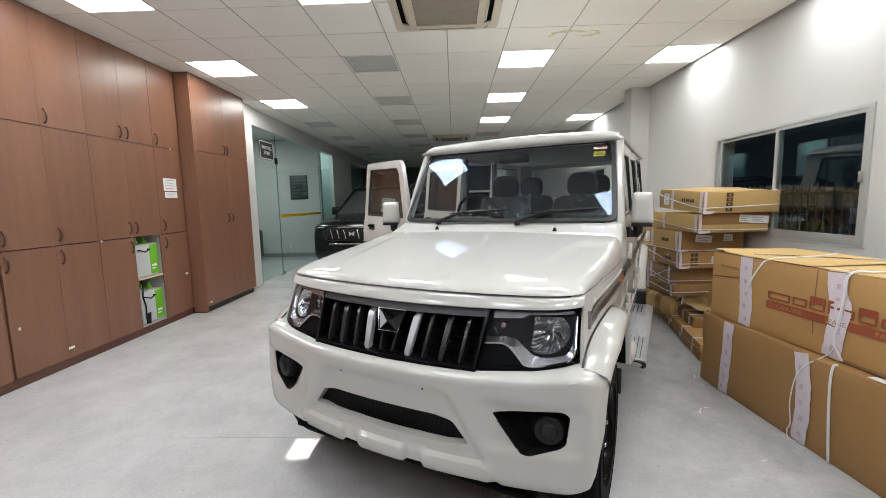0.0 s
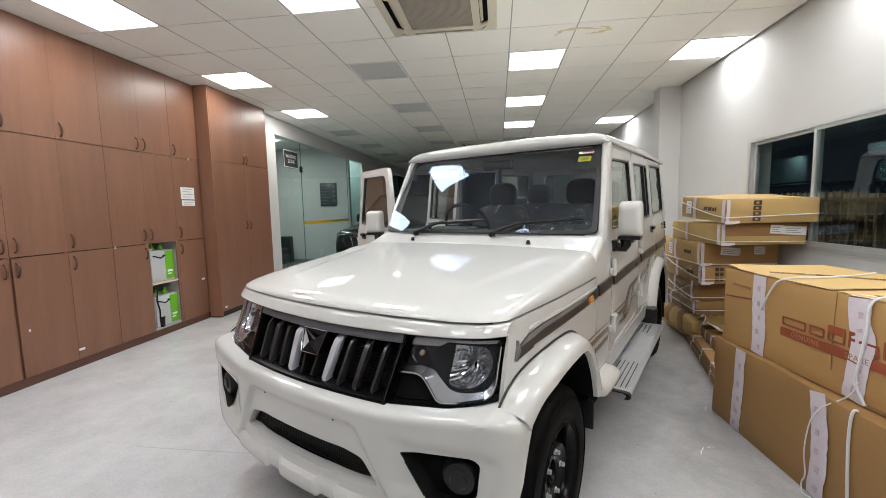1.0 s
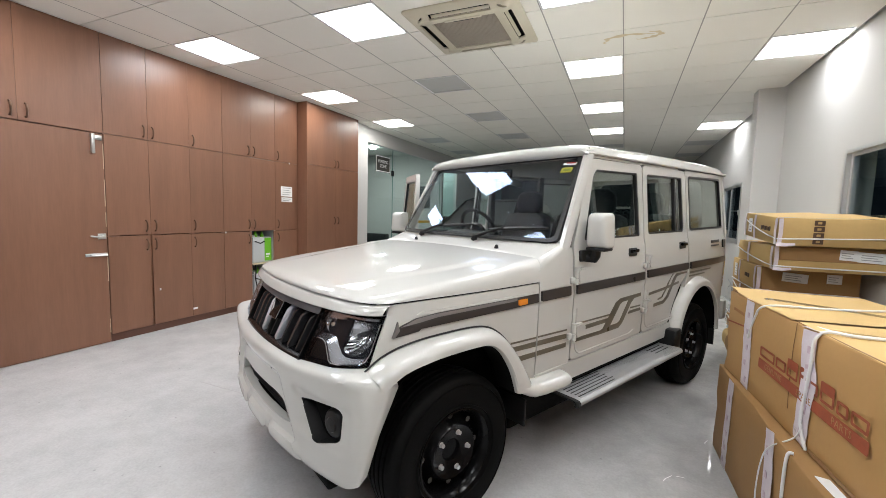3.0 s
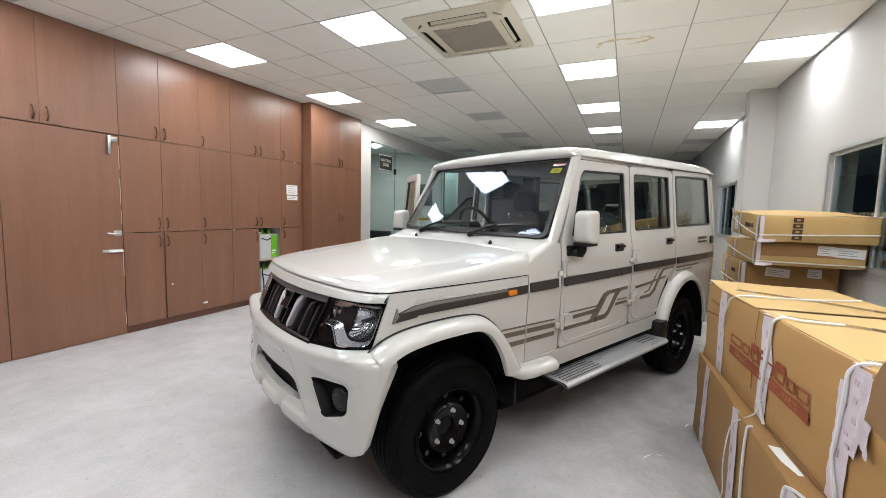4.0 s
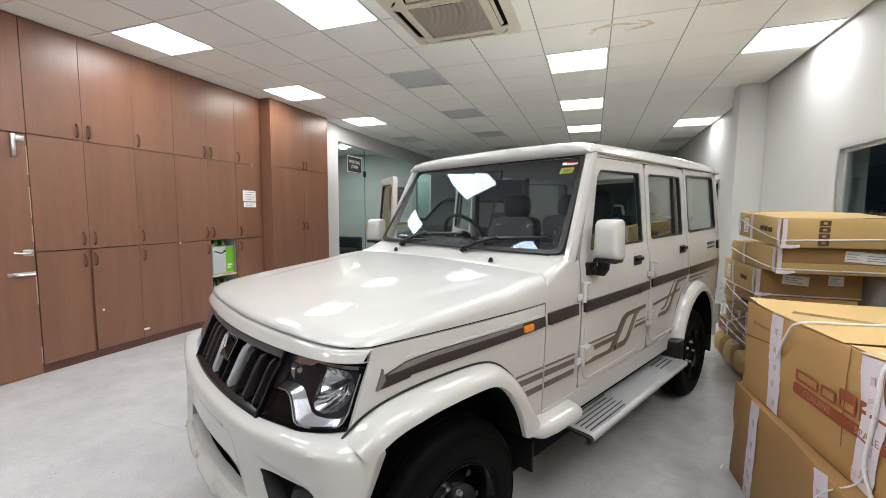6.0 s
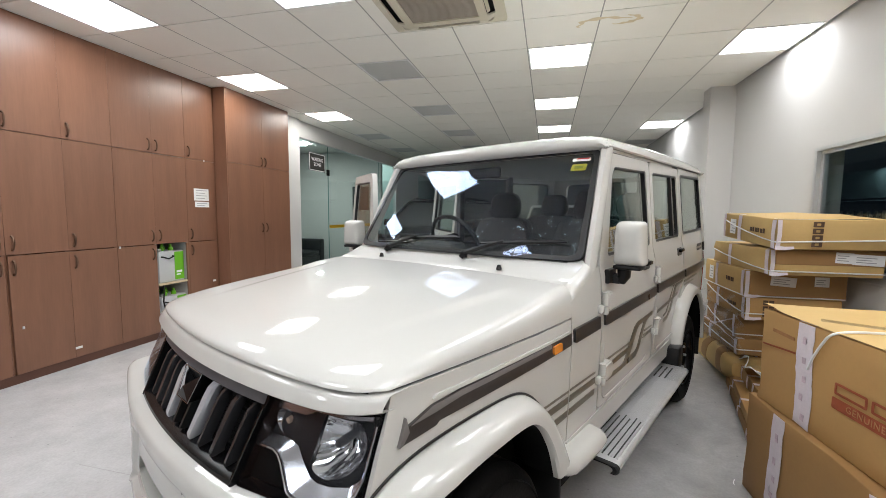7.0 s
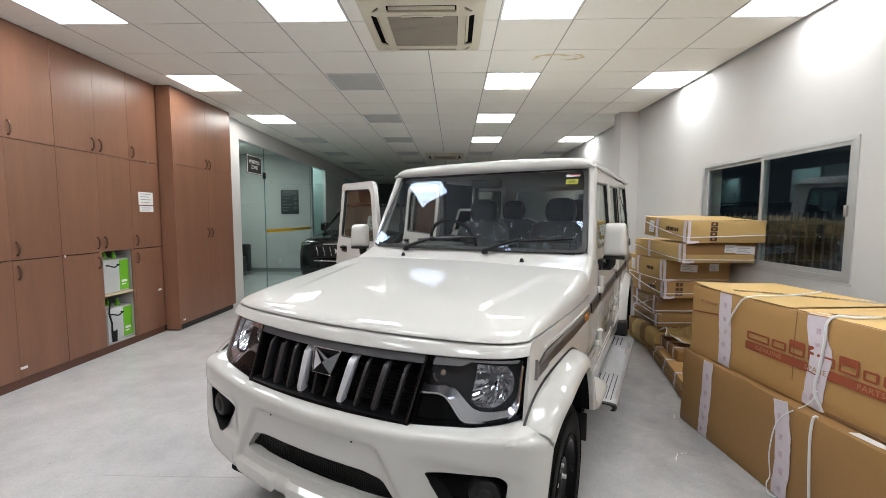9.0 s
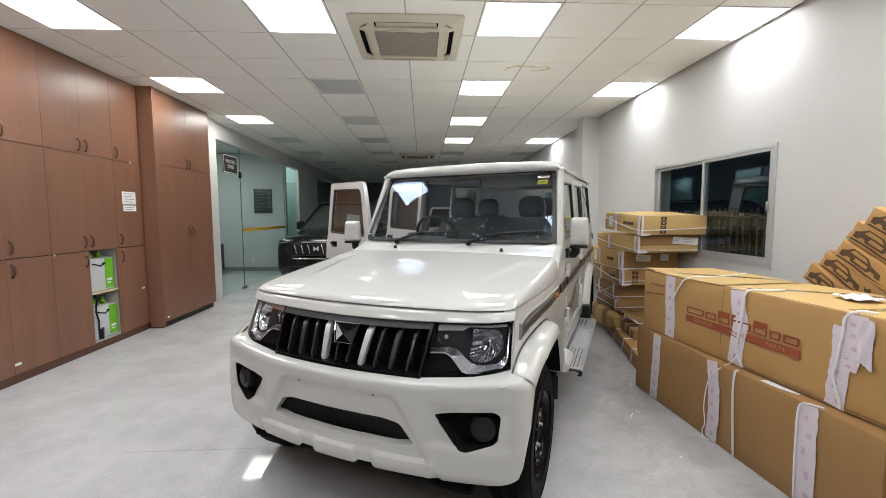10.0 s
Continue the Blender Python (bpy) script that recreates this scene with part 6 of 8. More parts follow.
# ---- glass partition and waiting room ----
def partition():
    gp_ = thing("glass_partition", "tall frameless clear glass partition of the waiting room", "glass partition", kind="structure")
    for k, (a, b) in enumerate(((6.865, 7.955), (7.962, 10.48), (10.488, 11.59), (13.66, 17.9))):
        p = part("glass_panel", bx(GLASS - 0.006, GLASS + 0.006, a, b, 0.012, 2.73, bevel=0.001, seg=1), PANE, gp_, "", 0)
        for yy in (a + 0.04, b - 0.07):
            part("patch_fitting", bx(GLASS - 0.014, GLASS + 0.014, yy - 0.03, yy + 0.06, 0.0, 0.05, bevel=0.003), STEEL, p, "steel patch fitting")
    edge = surface("glass_edge", (0.10, 0.22, 0.20), 0.2)
    for yy in (7.958, 10.484):
        part("glass_joint", bx(GLASS - 0.007, GLASS + 0.007, yy - 0.003, yy + 0.003, 0.012, 2.72), edge, gp_, "dark green joint between panels", 0)
    part("patch_hinge", bx(GLASS - 0.02, GLASS + 0.02, 7.93, 7.99, 2.16, 2.28, bevel=0.005), BLACK, gp_, "black patch hinge")
    t = tagged(part("warning_tape", bx(GLASS + 0.007, GLASS + 0.009, 7.97, 10.47, 1.125, 1.185), YELLOW, None, "", 0), "yellow warning tape stuck across the glass", "tape")
    # hanging sign
    s = thing("sign", "black waiting zone sign with a white border", "sign", on_left(7.545, 2.372, GLASS + 0.012))
    part("board", bx(-0.275, 0.275, -0.165, 0.165, 0.0, 0.006), INK, s, "", 0)
    part("border", sheet([[(-0.268, -0.158), (0.268, -0.158), (0.268, 0.158), (-0.268, 0.158)], [(-0.255, -0.145), (0.255, -0.145), (0.255, 0.145), (-0.255, 0.145)]], lambda a, b, t_: (a, b, 0.0075 - t_), 0.0015), PAPER, s, "", 0)
    words("lettering", "WAITING\nZONE", 0.092, pose(0, 0.0, 0.0075), PAPER, s, depth=0.001)
    # camera dome and fitting beside it
    d = thing("security_camera", "small white wall camera behind the glass", "camera", pose(-3.60, 7.05, 2.33))
    part("mount", bx(-0.03, 0.03, -0.04, 0.04, -0.02, 0.03, bevel=0.008), PAPER, d)
    part("lens_barrel", lathe(bmesh.new(), [(0.0, 0.08), (0.028, 0.08), (0.03, 0.0), (0.0, 0.0)], pose(0.0, 0, -0.02, 100, 0, 30), 16), PAPER, d)
    part("stem", bx(-0.012, 0.012, -0.012, 0.012, 0.03, 0.69), PAPER, d)
    # notice board on the far wall
    n = thing("notice_board", "dark printed poster on the waiting room wall", "poster")
    part("board", bx(-4.29, -3.835, 10.655, 10.678, 1.515, 2.13, bevel=0.004), surface("poster_dark", (0.045, 0.055, 0.06), 0.4), n)
    for k in range(7):
        w = (0.18, 0.24, 0.21, 0.12, 0.25, 0.19, 0.14)[k]
        part("print_line", bx(-4.255, -4.255 + w, 10.6535, 10.655, 2.06 - 0.08 * k, 2.087 - 0.08 * k), DIMINK, n, "", 0)
    for k in range(4):
        part("print_block", bx(-3.95, -3.865, 10.6535, 10.655, 1.99 - 0.12 * k, 2.055 - 0.12 * k), DIMINK, n, "", 0)
    # sofa
    so = thing("sofa", "black leather sofa against the waiting room wall", "sofa", pose(-5.30, 9.25, 0))
    part("base", bx(-0.42, 0.40, -0.9, 0.9, 0.08, 0.36, bevel=0.03), LEATHER, so)
    for yy in (-0.85, 0.85):
        part("armrest", bx(-0.44, 0.42, yy - 0.11, yy + 0.11, 0.08, 0.76, bevel=0.04, seg=3), LEATHER, so)
    part("backrest", bx(-0.44, -0.20, -0.78, 0.78, 0.30, 0.80, bevel=0.05, seg=3), LEATHER, so)
    for yy in (-0.38, 0.38):
        part("seat_cushion", bx(-0.22, 0.40, yy - 0.36, yy + 0.36, 0.36, 0.48, bevel=0.04, seg=3), LEATHER, so)
    for x in (-0.36, 0.34):
        for yy in (-0.8, 0.8):
            part("foot", bx(x - 0.025, x + 0.025, yy - 0.025, yy + 0.025, 0.0, 0.08), STEEL, so)
    # recessed round lights of the rooms behind
    for (x, yy) in ((-4.3, 8.0), (-4.8, 9.2), (-4.0, 11.2), (-4.0, 15.5)):
        dl = thing("downlight", "lit round recessed downlight", "downlight", pose(x, yy, CEIL - 0.004), "round downlights")
        part("trim", lathe(bmesh.new(), [(0.105, 0.004), (0.10, -0.006), (0.085, -0.006), (0.08, 0.004)], n=28), PAPER, dl)
        part("diffuser", lathe(bmesh.new(), [(0.0, -0.002), (0.08, -0.002)], n=28), lamp_material("downlight_glow", (0.92, 1.0, 0.98), 340.0 if yy < 11 else 130.0), dl)
    # a dispenser and switch on the office wall
    wd = thing("water_dispenser", "small white dispenser in the lit office", "dispenser", pose(-4.32, 11.3, 0))
    part("body", bx(-0.15, 0.15, -0.15, 0.15, 0, 0.95, bevel=0.02), PAPER, wd)
    part("bottle", lathe(bmesh.new(), [(0.0, 1.32), (0.10, 1.30), (0.13, 1.25), (0.13, 1.05), (0.05, 0.95), (0.0, 0.95)], n=20), PANE, wd)


partition()


# ---- dark car in the hall ----
def black_car():
    c = thing("car", "gloss black sports utility car parked in the hall", "car", pose(-1.93, 7.57, 0, 0, 0, -8) @ Matrix.Diagonal((0.94, 1, 1, 1)))
    P = surface("black_car_paint", (0.004, 0.0045, 0.005), 0.16, var=0.1, bump=0, coat=0.25, spec=0.35)
    body = bmesh.new()
    secs = []
    for y, w, zb, zt in ((0.0, 0.76, 0.42, 0.84), (0.05, 0.85, 0.32, 0.95), (0.14, 0.90, 0.26, 1.01), (0.35, 0.94, 0.24, 1.03), (0.9, 0.95, 0.22, 1.10), (1.25, 0.95, 0.22, 1.15), (3.0, 0.95, 0.22, 1.17), (4.2, 0.94, 0.24, 1.16), (4.55, 0.90, 0.3, 1.12)):
        secs.append([(-w * 0.92, y, zb), (-w, y, zb + 0.12), (-w, y, zt - 0.22), (-w * 0.965, y, zt - 0.07), (-w * 0.84, y, zt), (-w * 0.4, y - 0.02, zt + 0.025), (0, y - 0.03, zt + 0.03), (w * 0.4, y - 0.02, zt + 0.025), (w * 0.84, y, zt), (w * 0.965, y, zt - 0.07), (w, y, zt - 0.22), (w, y, zb + 0.12), (w * 0.92, y, zb)])
    loft(body, secs, ring=True, caps=True)
    part("body", body, P, c, "", 50)
    cab = bmesh.new()
    loft(cab, [[(x * w, y0 + (y1 - y0) * 0, z) for x, y0 in ()] or [(-w, ya, z), (w, ya, z), (w, yb, z), (-w, yb, z)] for z, w, ya, yb in ((1.12, 0.88, 1.18, 4.4), (1.2, 0.87, 1.27, 4.38), (1.60, 0.73, 1.86, 4.2), (1.68, 0.70, 1.98, 4.15))], ring=True, caps=True)
    part("cabin_glass", cab, surface("tinted_car_window", (0.055, 0.060, 0.060), 0.10, var=0.3, scale=2.2, bump=0.0), c, "dark tinted windows", 20)
    part("roof", bx(-0.70, 0.70, 1.93, 4.2, 1.675, 1.735, bevel=0.025, seg=3), P, c)
    for s in (-1, 1):
        part("windscreen_pillar", tube(bmesh.new(), [(s * 0.90, 1.20, 1.13), (s * 0.80, 1.6, 1.44), (s * 0.715, 1.95, 1.69)], 0.035, 8), P, c)
        part("roof_rail", tube(bmesh.new(), [(s * 0.66, 2.05, 1.73), (s * 0.66, 2.2, 1.775), (s * 0.66, 3.9, 1.775), (s * 0.66, 4.05, 1.73)], 0.018, 8), P, c)
        part("door_mirror", bx(s * 0.92, s * 1.13, 1.42, 1.56, 1.12, 1.31, bevel=0.05, seg=3), P, c)
        hl = part("headlamp", loft(bmesh.new(), [[(s * x, y, z) for x, y in ((0.56, 0.03), (0.70, 0.035), (0.82, 0.10), (0.885, 0.22))] for z in (0.80, 0.93)]), GLOSSBLACK, c, "narrow dark headlamp")
        part("daytime_lamp", tube(bmesh.new(), [(s * 0.60, 0.012, 0.93), (s * 0.74, 0.030, 0.925), (s * 0.84, 0.085, 0.88), (s * 0.875, 0.10, 0.70), (s * 0.82, 0.05, 0.52)], 0.008, 6), CHROME, hl, "bright hooked light strip")
        part("fog_lamp", lathe(bmesh.new(), [(0.0, 0.02), (0.05, 0.02), (0.055, 0.0)], Matrix.Translation((s * 0.74, 0.035, 0.62)) @ pose(0, 0, 0, 90, 0, s * 15), 18), CHROME, c)
        w = new("wheel")
        w.parent = c
        w.matrix_basis = pose(s * 0.82, 0.88, 0.37) @ pose(0, 0, 0, 0, 90 * s, 0)
        part("tyre", lathe(bmesh.new(), [(0.22, -0.12), (0.33, -0.12), (0.37, -0.09), (0.37, 0.09), (0.33, 0.12), (0.22, 0.12)], n=40), RUBBER, w)
        part("rim", lathe(bmesh.new(), [(0.22, 0.11), (0.2, 0.06), (0.05, 0.08), (0.0, 0.08)], n=30), SILVER, w)
        w2 = new("wheel")
        w2.parent = c
        w2.matrix_basis = pose(s * 0.82, 3.65, 0.37) @ pose(0, 0, 0, 0, 90 * s, 0)
        part("tyre", lathe(bmesh.new(), [(0.22, -0.12), (0.33, -0.12), (0.37, -0.09), (0.37, 0.09), (0.33, 0.12), (0.22, 0.12)], n=40), RUBBER, w2)
        part("rim", lathe(bmesh.new(), [(0.22, 0.11), (0.2, 0.06), (0.05, 0.08), (0.0, 0.08)], n=30), SILVER, w2)
    gr = part("grille", bx(-0.52, 0.52, -0.045, 0.03, 0.68, 0.90, bevel=0.02), BLACK, c, "black grille with bright bars")
    for k in range(6):
        x = (-0.42, -0.28, -0.14, 0.14, 0.28, 0.42)[k]
        part("grille_bar", tube(bmesh.new(), [(x - 0.03, -0.05, 0.88), (x, -0.052, 0.80), (x + 0.01, -0.048, 0.72)], 0.009, 6), CHROME, gr, "bright grille bar")
    part("emblem", loft(bmesh.new(), [[(-0.06, -0.055, 0.86), (0.0, -0.06, 0.82), (0.06, -0.055, 0.86)], [(-0.05, -0.055, 0.76), (0.0, -0.06, 0.80), (0.05, -0.055, 0.76)]]), BRIGHTBAR, gr, "plain bright emblem")
    part("hood_trim", tube(bmesh.new(), [(-0.3, -0.045, 0.93), (0, -0.055, 0.937), (0.3, -0.045, 0.93)], 0.010, 6), CHROME, c)
    part("lower_trim", tube(bmesh.new(), [(-0.5, -0.035, 0.62), (0, -0.05, 0.62), (0.5, -0.035, 0.62)], 0.010, 6), CHROME, c)
    part("lower_intake", bx(-0.55, 0.55, -0.035, 0.05, 0.32, 0.47, bevel=0.02), BLACK, c)
    return c


black_car()


# ---- a pale van far back in the dark hall ----
def far_car():
    c = thing("car", "white car parked far back in the dark hall", "car", pose(0.9, 10.6, 0, 0, 0, -6))
    loft_rows = []
    for y, w, zb, zt in ((0.0, 0.78, 0.4, 0.8), (0.12, 0.86, 0.3, 0.98), (0.9, 0.88, 0.28, 1.08), (1.1, 0.88, 0.28, 1.10), (3.7, 0.88, 0.28, 1.12), (4.0, 0.84, 0.35, 1.05)):
        loft_rows.append([(-w, y, zb), (-w, y, zt - 0.1), (-w * 0.93, y, zt), (0, y, zt + 0.03), (w * 0.93, y, zt), (w, y, zt - 0.1), (w, y, zb)])
    part("body", loft(bmesh.new(), loft_rows, ring=True, caps=True), PAINT, c, "", 50)
    part("cabin_glass", loft(bmesh.new(), [[(-w, ya, z), (w, ya, z), (w, yb, z), (-w, yb, z)] for z, w, ya, yb in ((1.08, 0.82, 1.0, 3.7), (1.62, 0.70, 1.5, 3.5))], ring=True, caps=True), GLOSSBLACK, c, "dark windows", 20)
    part("roof", bx(-0.71, 0.71, 1.48, 3.52, 1.61, 1.68, bevel=0.03, seg=3), PAINT, c)
    for s in (-1, 1):
        part("windscreen_pillar", tube(bmesh.new(), [(s * 0.83, 1.0, 1.08), (s * 0.71, 1.5, 1.63)], 0.035, 8), PAINT, c)
        part("headlamp", bx(s * 0.52, s * 0.80, -0.01, 0.1, 0.70, 0.85, bevel=0.02), SILVER, c)
        for y in (0.75, 3.2):
            w = new("wheel")
            w.parent = c
            w.matrix_basis = pose(s * 0.78, y, 0.33) @ pose(0, 0, 0, 0, 90 * s, 0)
            part("tyre", lathe(bmesh.new(), [(0.2, -0.1), (0.3, -0.1), (0.33, -0.08), (0.33, 0.08), (0.3, 0.1), (0.2, 0.1)], n=32), RUBBER, w)
            part("rim", lathe(bmesh.new(), [(0.2, 0.09), (0.05, 0.07), (0.0, 0.07)], n=24), SILVER, w)
    part("grille", bx(-0.45, 0.45, -0.02, 0.05, 0.55, 0.80, bevel=0.02), BLACK, c)
    return c


far_car()


# ---- cartons ----
def crate(name, m, dx, dy, dz, material, label, group="", bulge=0.006, seed=0, puff=None):
    """A carton dx by dy by dz standing on its base: bowed faces, soft corners, top flap slit."""
    rg = random.Random(seed)
    t = thing(name, label, "cardboard box", m, group)
    bm = bmesh.new()
    bmesh.ops.create_cube(bm, size=1.0, matrix=Matrix.Translation((0, 0, 0.5)))
    bmesh.ops.subdivide_edges(bm, edges=bm.edges[:], cuts=5, use_grid_fill=True)
    for v in bm.verts:
        x, y, z = v.co.x * 2, v.co.y * 2, v.co.z * 2 - 1
        f = lambda a, b: (1 - a * a) * (1 - b * b)
        ox = bulge * f(y, z) * (1 if x > 0 else -1) * (abs(x) > 0.99)
        oy = bulge * f(x, z) * (1 if y > 0 else -1) * (abs(y) > 0.99)
        oz = (-bulge * 0.8 if puff is None else puff) * f(x, y) * (z > 0.99)
        j = lambda: rg.gauss(0, min(0.0022, 0.010 * dz))
        v.co = (x * dx / 2 + ox + j(), y * dy / 2 + oy + j(), (z + 1) * dz / 2 + oz + (j() if z > -0.99 else 0))
    es = [e for e in bm.edges if len(e.link_faces) == 2 and e.calc_face_angle(0) > 1.0]
    bmesh.ops.bevel(bm, geom=es, offset=min(0.005, dz * 0.05), segments=2, affect="EDGES", profile=0.5)
    part("carton", bm, material, t, "", 50)
    return t


def strip_round(parent, pts, w, material, normal, name="tape", label="", thick=0.0015):
    """A flat band laid along a line of points; normal gives the way it faces."""
    bm = bmesh.new()
    rows = []
    pts = [Vector(p) for p in pts]
    for i, p in enumerate(pts):
        d = (pts[min(i + 1, len(pts) - 1)] - pts[max(i - 1, 0)]).normalized()
        n = Vector(normal[i] if isinstance(normal, list) else normal).normalized()
        sd = d.cross(n).normalized() * (w[i] if isinstance(w, list) else w) / 2
        rows.append([p + sd, p - sd, p - sd + n * thick, p + sd + n * thick])
    loft(bm, rows, ring=True, caps=True)
    return part(name, bm, material, parent, label, 40)


def logo_bars(parent, m, w, h, material):
    """A brand word drawn as plain rounded blocks, with a printed band under it."""
    holder = new("printed_mark")
    holder.parent = parent
    holder.matrix_basis = m
    tagged(holder, "faded red printed mark and band")
    x = -w / 2
    for cw, ch in ((0.20, 0.62), (0.12, 0.62), (0.12, 1.0), (0.05, 1.0), (0.12, 0.62), (0.12, 1.0), (0.09, 0.62), (0.12, 0.62)):
        cwm = cw * (w - 0.042) / 0.94
        a, b = x + 0.004, x + cwm - 0.006
        o = rnd([(a, 0), (b, 0), (b, ch * h), (a, ch * h)], 0.008, 3)
        loops = [o]
        if cw > 0.08:
            g = 0.0105
            loops.append([(a + g, g * 0.9), (b - g, g * 0.9), (b - g, min(ch, 0.62) * h - g * 0.9), (a + g, min(ch, 0.62) * h - g * 0.9)])
        part("printed_block", sheet(loops, lambda p, q, t: (p, q, 0.0008 - t), 0.0008), material, holder, "", 0)
        x += cwm + 0.006
    part("printed_band", sheet([rnd([(-w / 2 - 0.004, -0.058), (w / 2 + 0.002, -0.058), (w / 2 + 0.002, -0.013), (-w / 2 - 0.004, -0.013)], 0.008, 3)], lambda p, q, t: (p, q, 0.0008 - t), 0.0008), material, holder, "", 0)
    return holder


def face_west(x, y, z):
    """A pose on a face that looks towards -x: text runs towards -y."""
    return pose(x, y, z, 90, 0, -90)


PALEPRINT = surface("pale_red_print", (0.40, 0.20, 0.085), 0.6, var=0.15)
PALEFADE = surface("faded_card_print", (0.36, 0.17, 0.065), 0.62, var=0.2, scale=20)


def big_cartons():
    """Two long cartons, one askew on the other; u runs along the face from its far corner."""
    LU, LL, HU, HL = 1.76, 1.76, 0.455, 0.512
    lo = crate("long_carton", pose(2.1703, 2.089, 0, 0, 0, 2.5), 0.62, LL, HL, CARDDEEP, "long brown cardboard carton bound with white printed tape", "long cartons", 0.006, seed=3)
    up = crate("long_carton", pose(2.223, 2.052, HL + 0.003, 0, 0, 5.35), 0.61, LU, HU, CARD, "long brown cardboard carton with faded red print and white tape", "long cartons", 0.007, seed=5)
    rg = random.Random(4)

    def face(box, u, z, out=0.0):
        """A point on the face, in the carton's own space; out is the height above the card."""
        ln, h, x = (LU, HU, -0.305) if box is up else (LL, HL, -0.31)
        y = ln / 2 - u
        bow = 0.008 * max(0.0, 1 - (2 * y / ln) ** 2) * max(0.0, 1 - (2 * z / h - 1) ** 2)
        return (x - 0.0025 - bow - out, y, z)

    def band(box, line, w, out=0.0, label="white printed packing tape, creased"):
        """Creased tape down the face through (u, z) points."""
        pts, ws = [], []
        n = 16
        for k in range(n + 1):
            f = k / n * (len(line) - 1)
            i = min(int(f), len(line) - 2)
            u0, z0 = line[i]
            u1, z1 = line[i + 1]
            u, z = u0 + (u1 - u0) * (f - i), z0 + (z1 - z0) * (f - i)
            pts.append(face(box, u + rg.uniform(-0.0025, 0.0025), z, out + rg.uniform(0, 0.002)))
            ws.append(w * rg.uniform(0.95, 1.05))
        tp = strip_round(box, pts, ws, TAPE, (-1, 0, 0), label=label)
        for k in range(2, n - 1, 3):
            p = Vector(pts[k])
            q = p.lerp(Vector(pts[k + 1]), 1.0)
            off = Vector((-0.0022, rg.uniform(-0.012, 0.012), 0))
            strip_round(tp, [p + off, p.lerp(q, 0.5) + off, q + off], 0.020, TAPEPRINT, (-1, 0, 0), "tape_print")
        return tp

    def over(box, u, reach, w):
        ln, h, x = (LU, HU, -0.305) if box is up else (LL, HL, -0.31)
        y = ln / 2 - u
        strip_round(box, [(x + 0.002, y, h + 0.0015), (x + reach * 0.5, y + 0.008, h + 0.0005), (x + reach, y + 0.02, h + 0.002)], w, TAPE, (0, 0, 1), label="white printed packing tape")
    band(up, [(0.308, 0.452), (0.310, 0.30), (0.322, 0.16), (0.316, 0.008)], 0.096)
    over(up, 0.308, 0.10, 0.095)
    band(up, [(0.882, 0.452), (0.895, 0.34), (0.920, 0.28), (0.900, 0.14), (0.880, 0.008)], 0.098)
    over(up, 0.882, 0.06, 0.095)
    band(up, [(1.503, 0.452), (1.495, 0.36), (1.485, 0.26), (1.468, 0.20)], 0.088, 0.003)
    band(up, [(1.448, 0.385), (1.452, 0.25), (1.440, 0.12), (1.432, 0.006)], 0.086)
    over(up, 1.503, 0.06, 0.09)
    band(lo, [(0.272, 0.508), (0.275, 0.30), (0.258, 0.15), (0.246, 0.006)], 0.088)
    band(lo, [(0.830, 0.508), (0.865, 0.33), (0.870, 0.18), (0.845, 0.006)], 0.088)
    band(lo, [(1.446, 0.508), (1.450, 0.30), (1.452, 0.006)], 0.092)
    # torn tape wad hanging by the third band
    wad = loft(bmesh.new(), [[face(up, 1.515 + 0.058 * u + 0.004 * math.sin(9 * v), 0.44 - 0.185 * v - 0.03 * u * v + rg.uniform(-0.005, 0.005), 0.008 + 0.004 * math.sin(7 * u + 8 * v) + rg.uniform(0, 0.006)) for u in np.linspace(0, 1, 8)] for v in np.linspace(0, 1, 12)])
    part("loose_tape", wad, TAPE, up, "crumpled loose white tape", 60)
    # red print: a mark of plain blocks and a band with its lettering
    at = lambda u, z, out: face_west(face(up, u, z, out)[0], LU / 2 - u, z)
    logo_bars(up, at(0.8765, 0.230, 0.0012), 0.783, 0.074, REDPRINT)
    for txt, u in (("GENUINE", 0.632), ("SPARE", 0.895), ("PARTS", 1.135)):
        words("band_lettering", txt, 0.036, at(u, 0.1945, 0.0030), PALEPRINT, up, spacing=1.12)
    strip_round(up, [face(up, u, 0.283 + 0.10 * u, 0.0002) for u in (0.02, 0.10, 0.18, 0.255)], 0.008, REDPRINT, (-1, 0, 0), "printed_line", "thin faded red line")
    strip_round(up, [face(up, u, 0.372 - 0.02 * u, 0.0002) for u in (0.09, 0.16, 0.24)], 0.016, PALEFADE, (-1, 0, 0), "printed_line", "faded print")
    # top: open slit along the edge, cross slit, lifted far corner
    strip_round(up, [(-0.292, 0.86, HU + 0.001), (-0.292, 0.2, HU), (-0.292, -0.86, HU + 0.001)], 0.006, CARDDARK, (0, 0, 1), "flap_slit", "dark slit along the top flap")
    strip_round(up, [(-0.05, 0.13, HU), (0.12, 0.12, HU), (0.29, 0.14, HU)], 0.004, CARDDARK, (0, 0, 1), "flap_slit")
    strip_round(up, [face(up, 0.778, z, 0.0001) for z in (0.455, 0.35, 0.20, 0.10)], 0.003, CARDDARK, (-1, 0, 0), "face_crease")
    strip_round(up, [face(up, u, 0.012, 0.0001) for u in (0.95, 1.2, 1.5, 1.74)], 0.014, CARDDARK, (-1, 0, 0), "worn_edge", "worn lower edge")
    lid = loft(bmesh.new(), [[(x, y, HU + 0.006 + 0.020 * math.exp(-((y - 0.85) / 0.10) ** 2) * max(0.0, 1 - (x + 0.30) / 0.6) ** 2) for x in np.linspace(-0.309, 0.29, 9)] for y in (0.14, 0.3, 0.45, 0.6, 0.72, 0.80, 0.86, 0.885)])
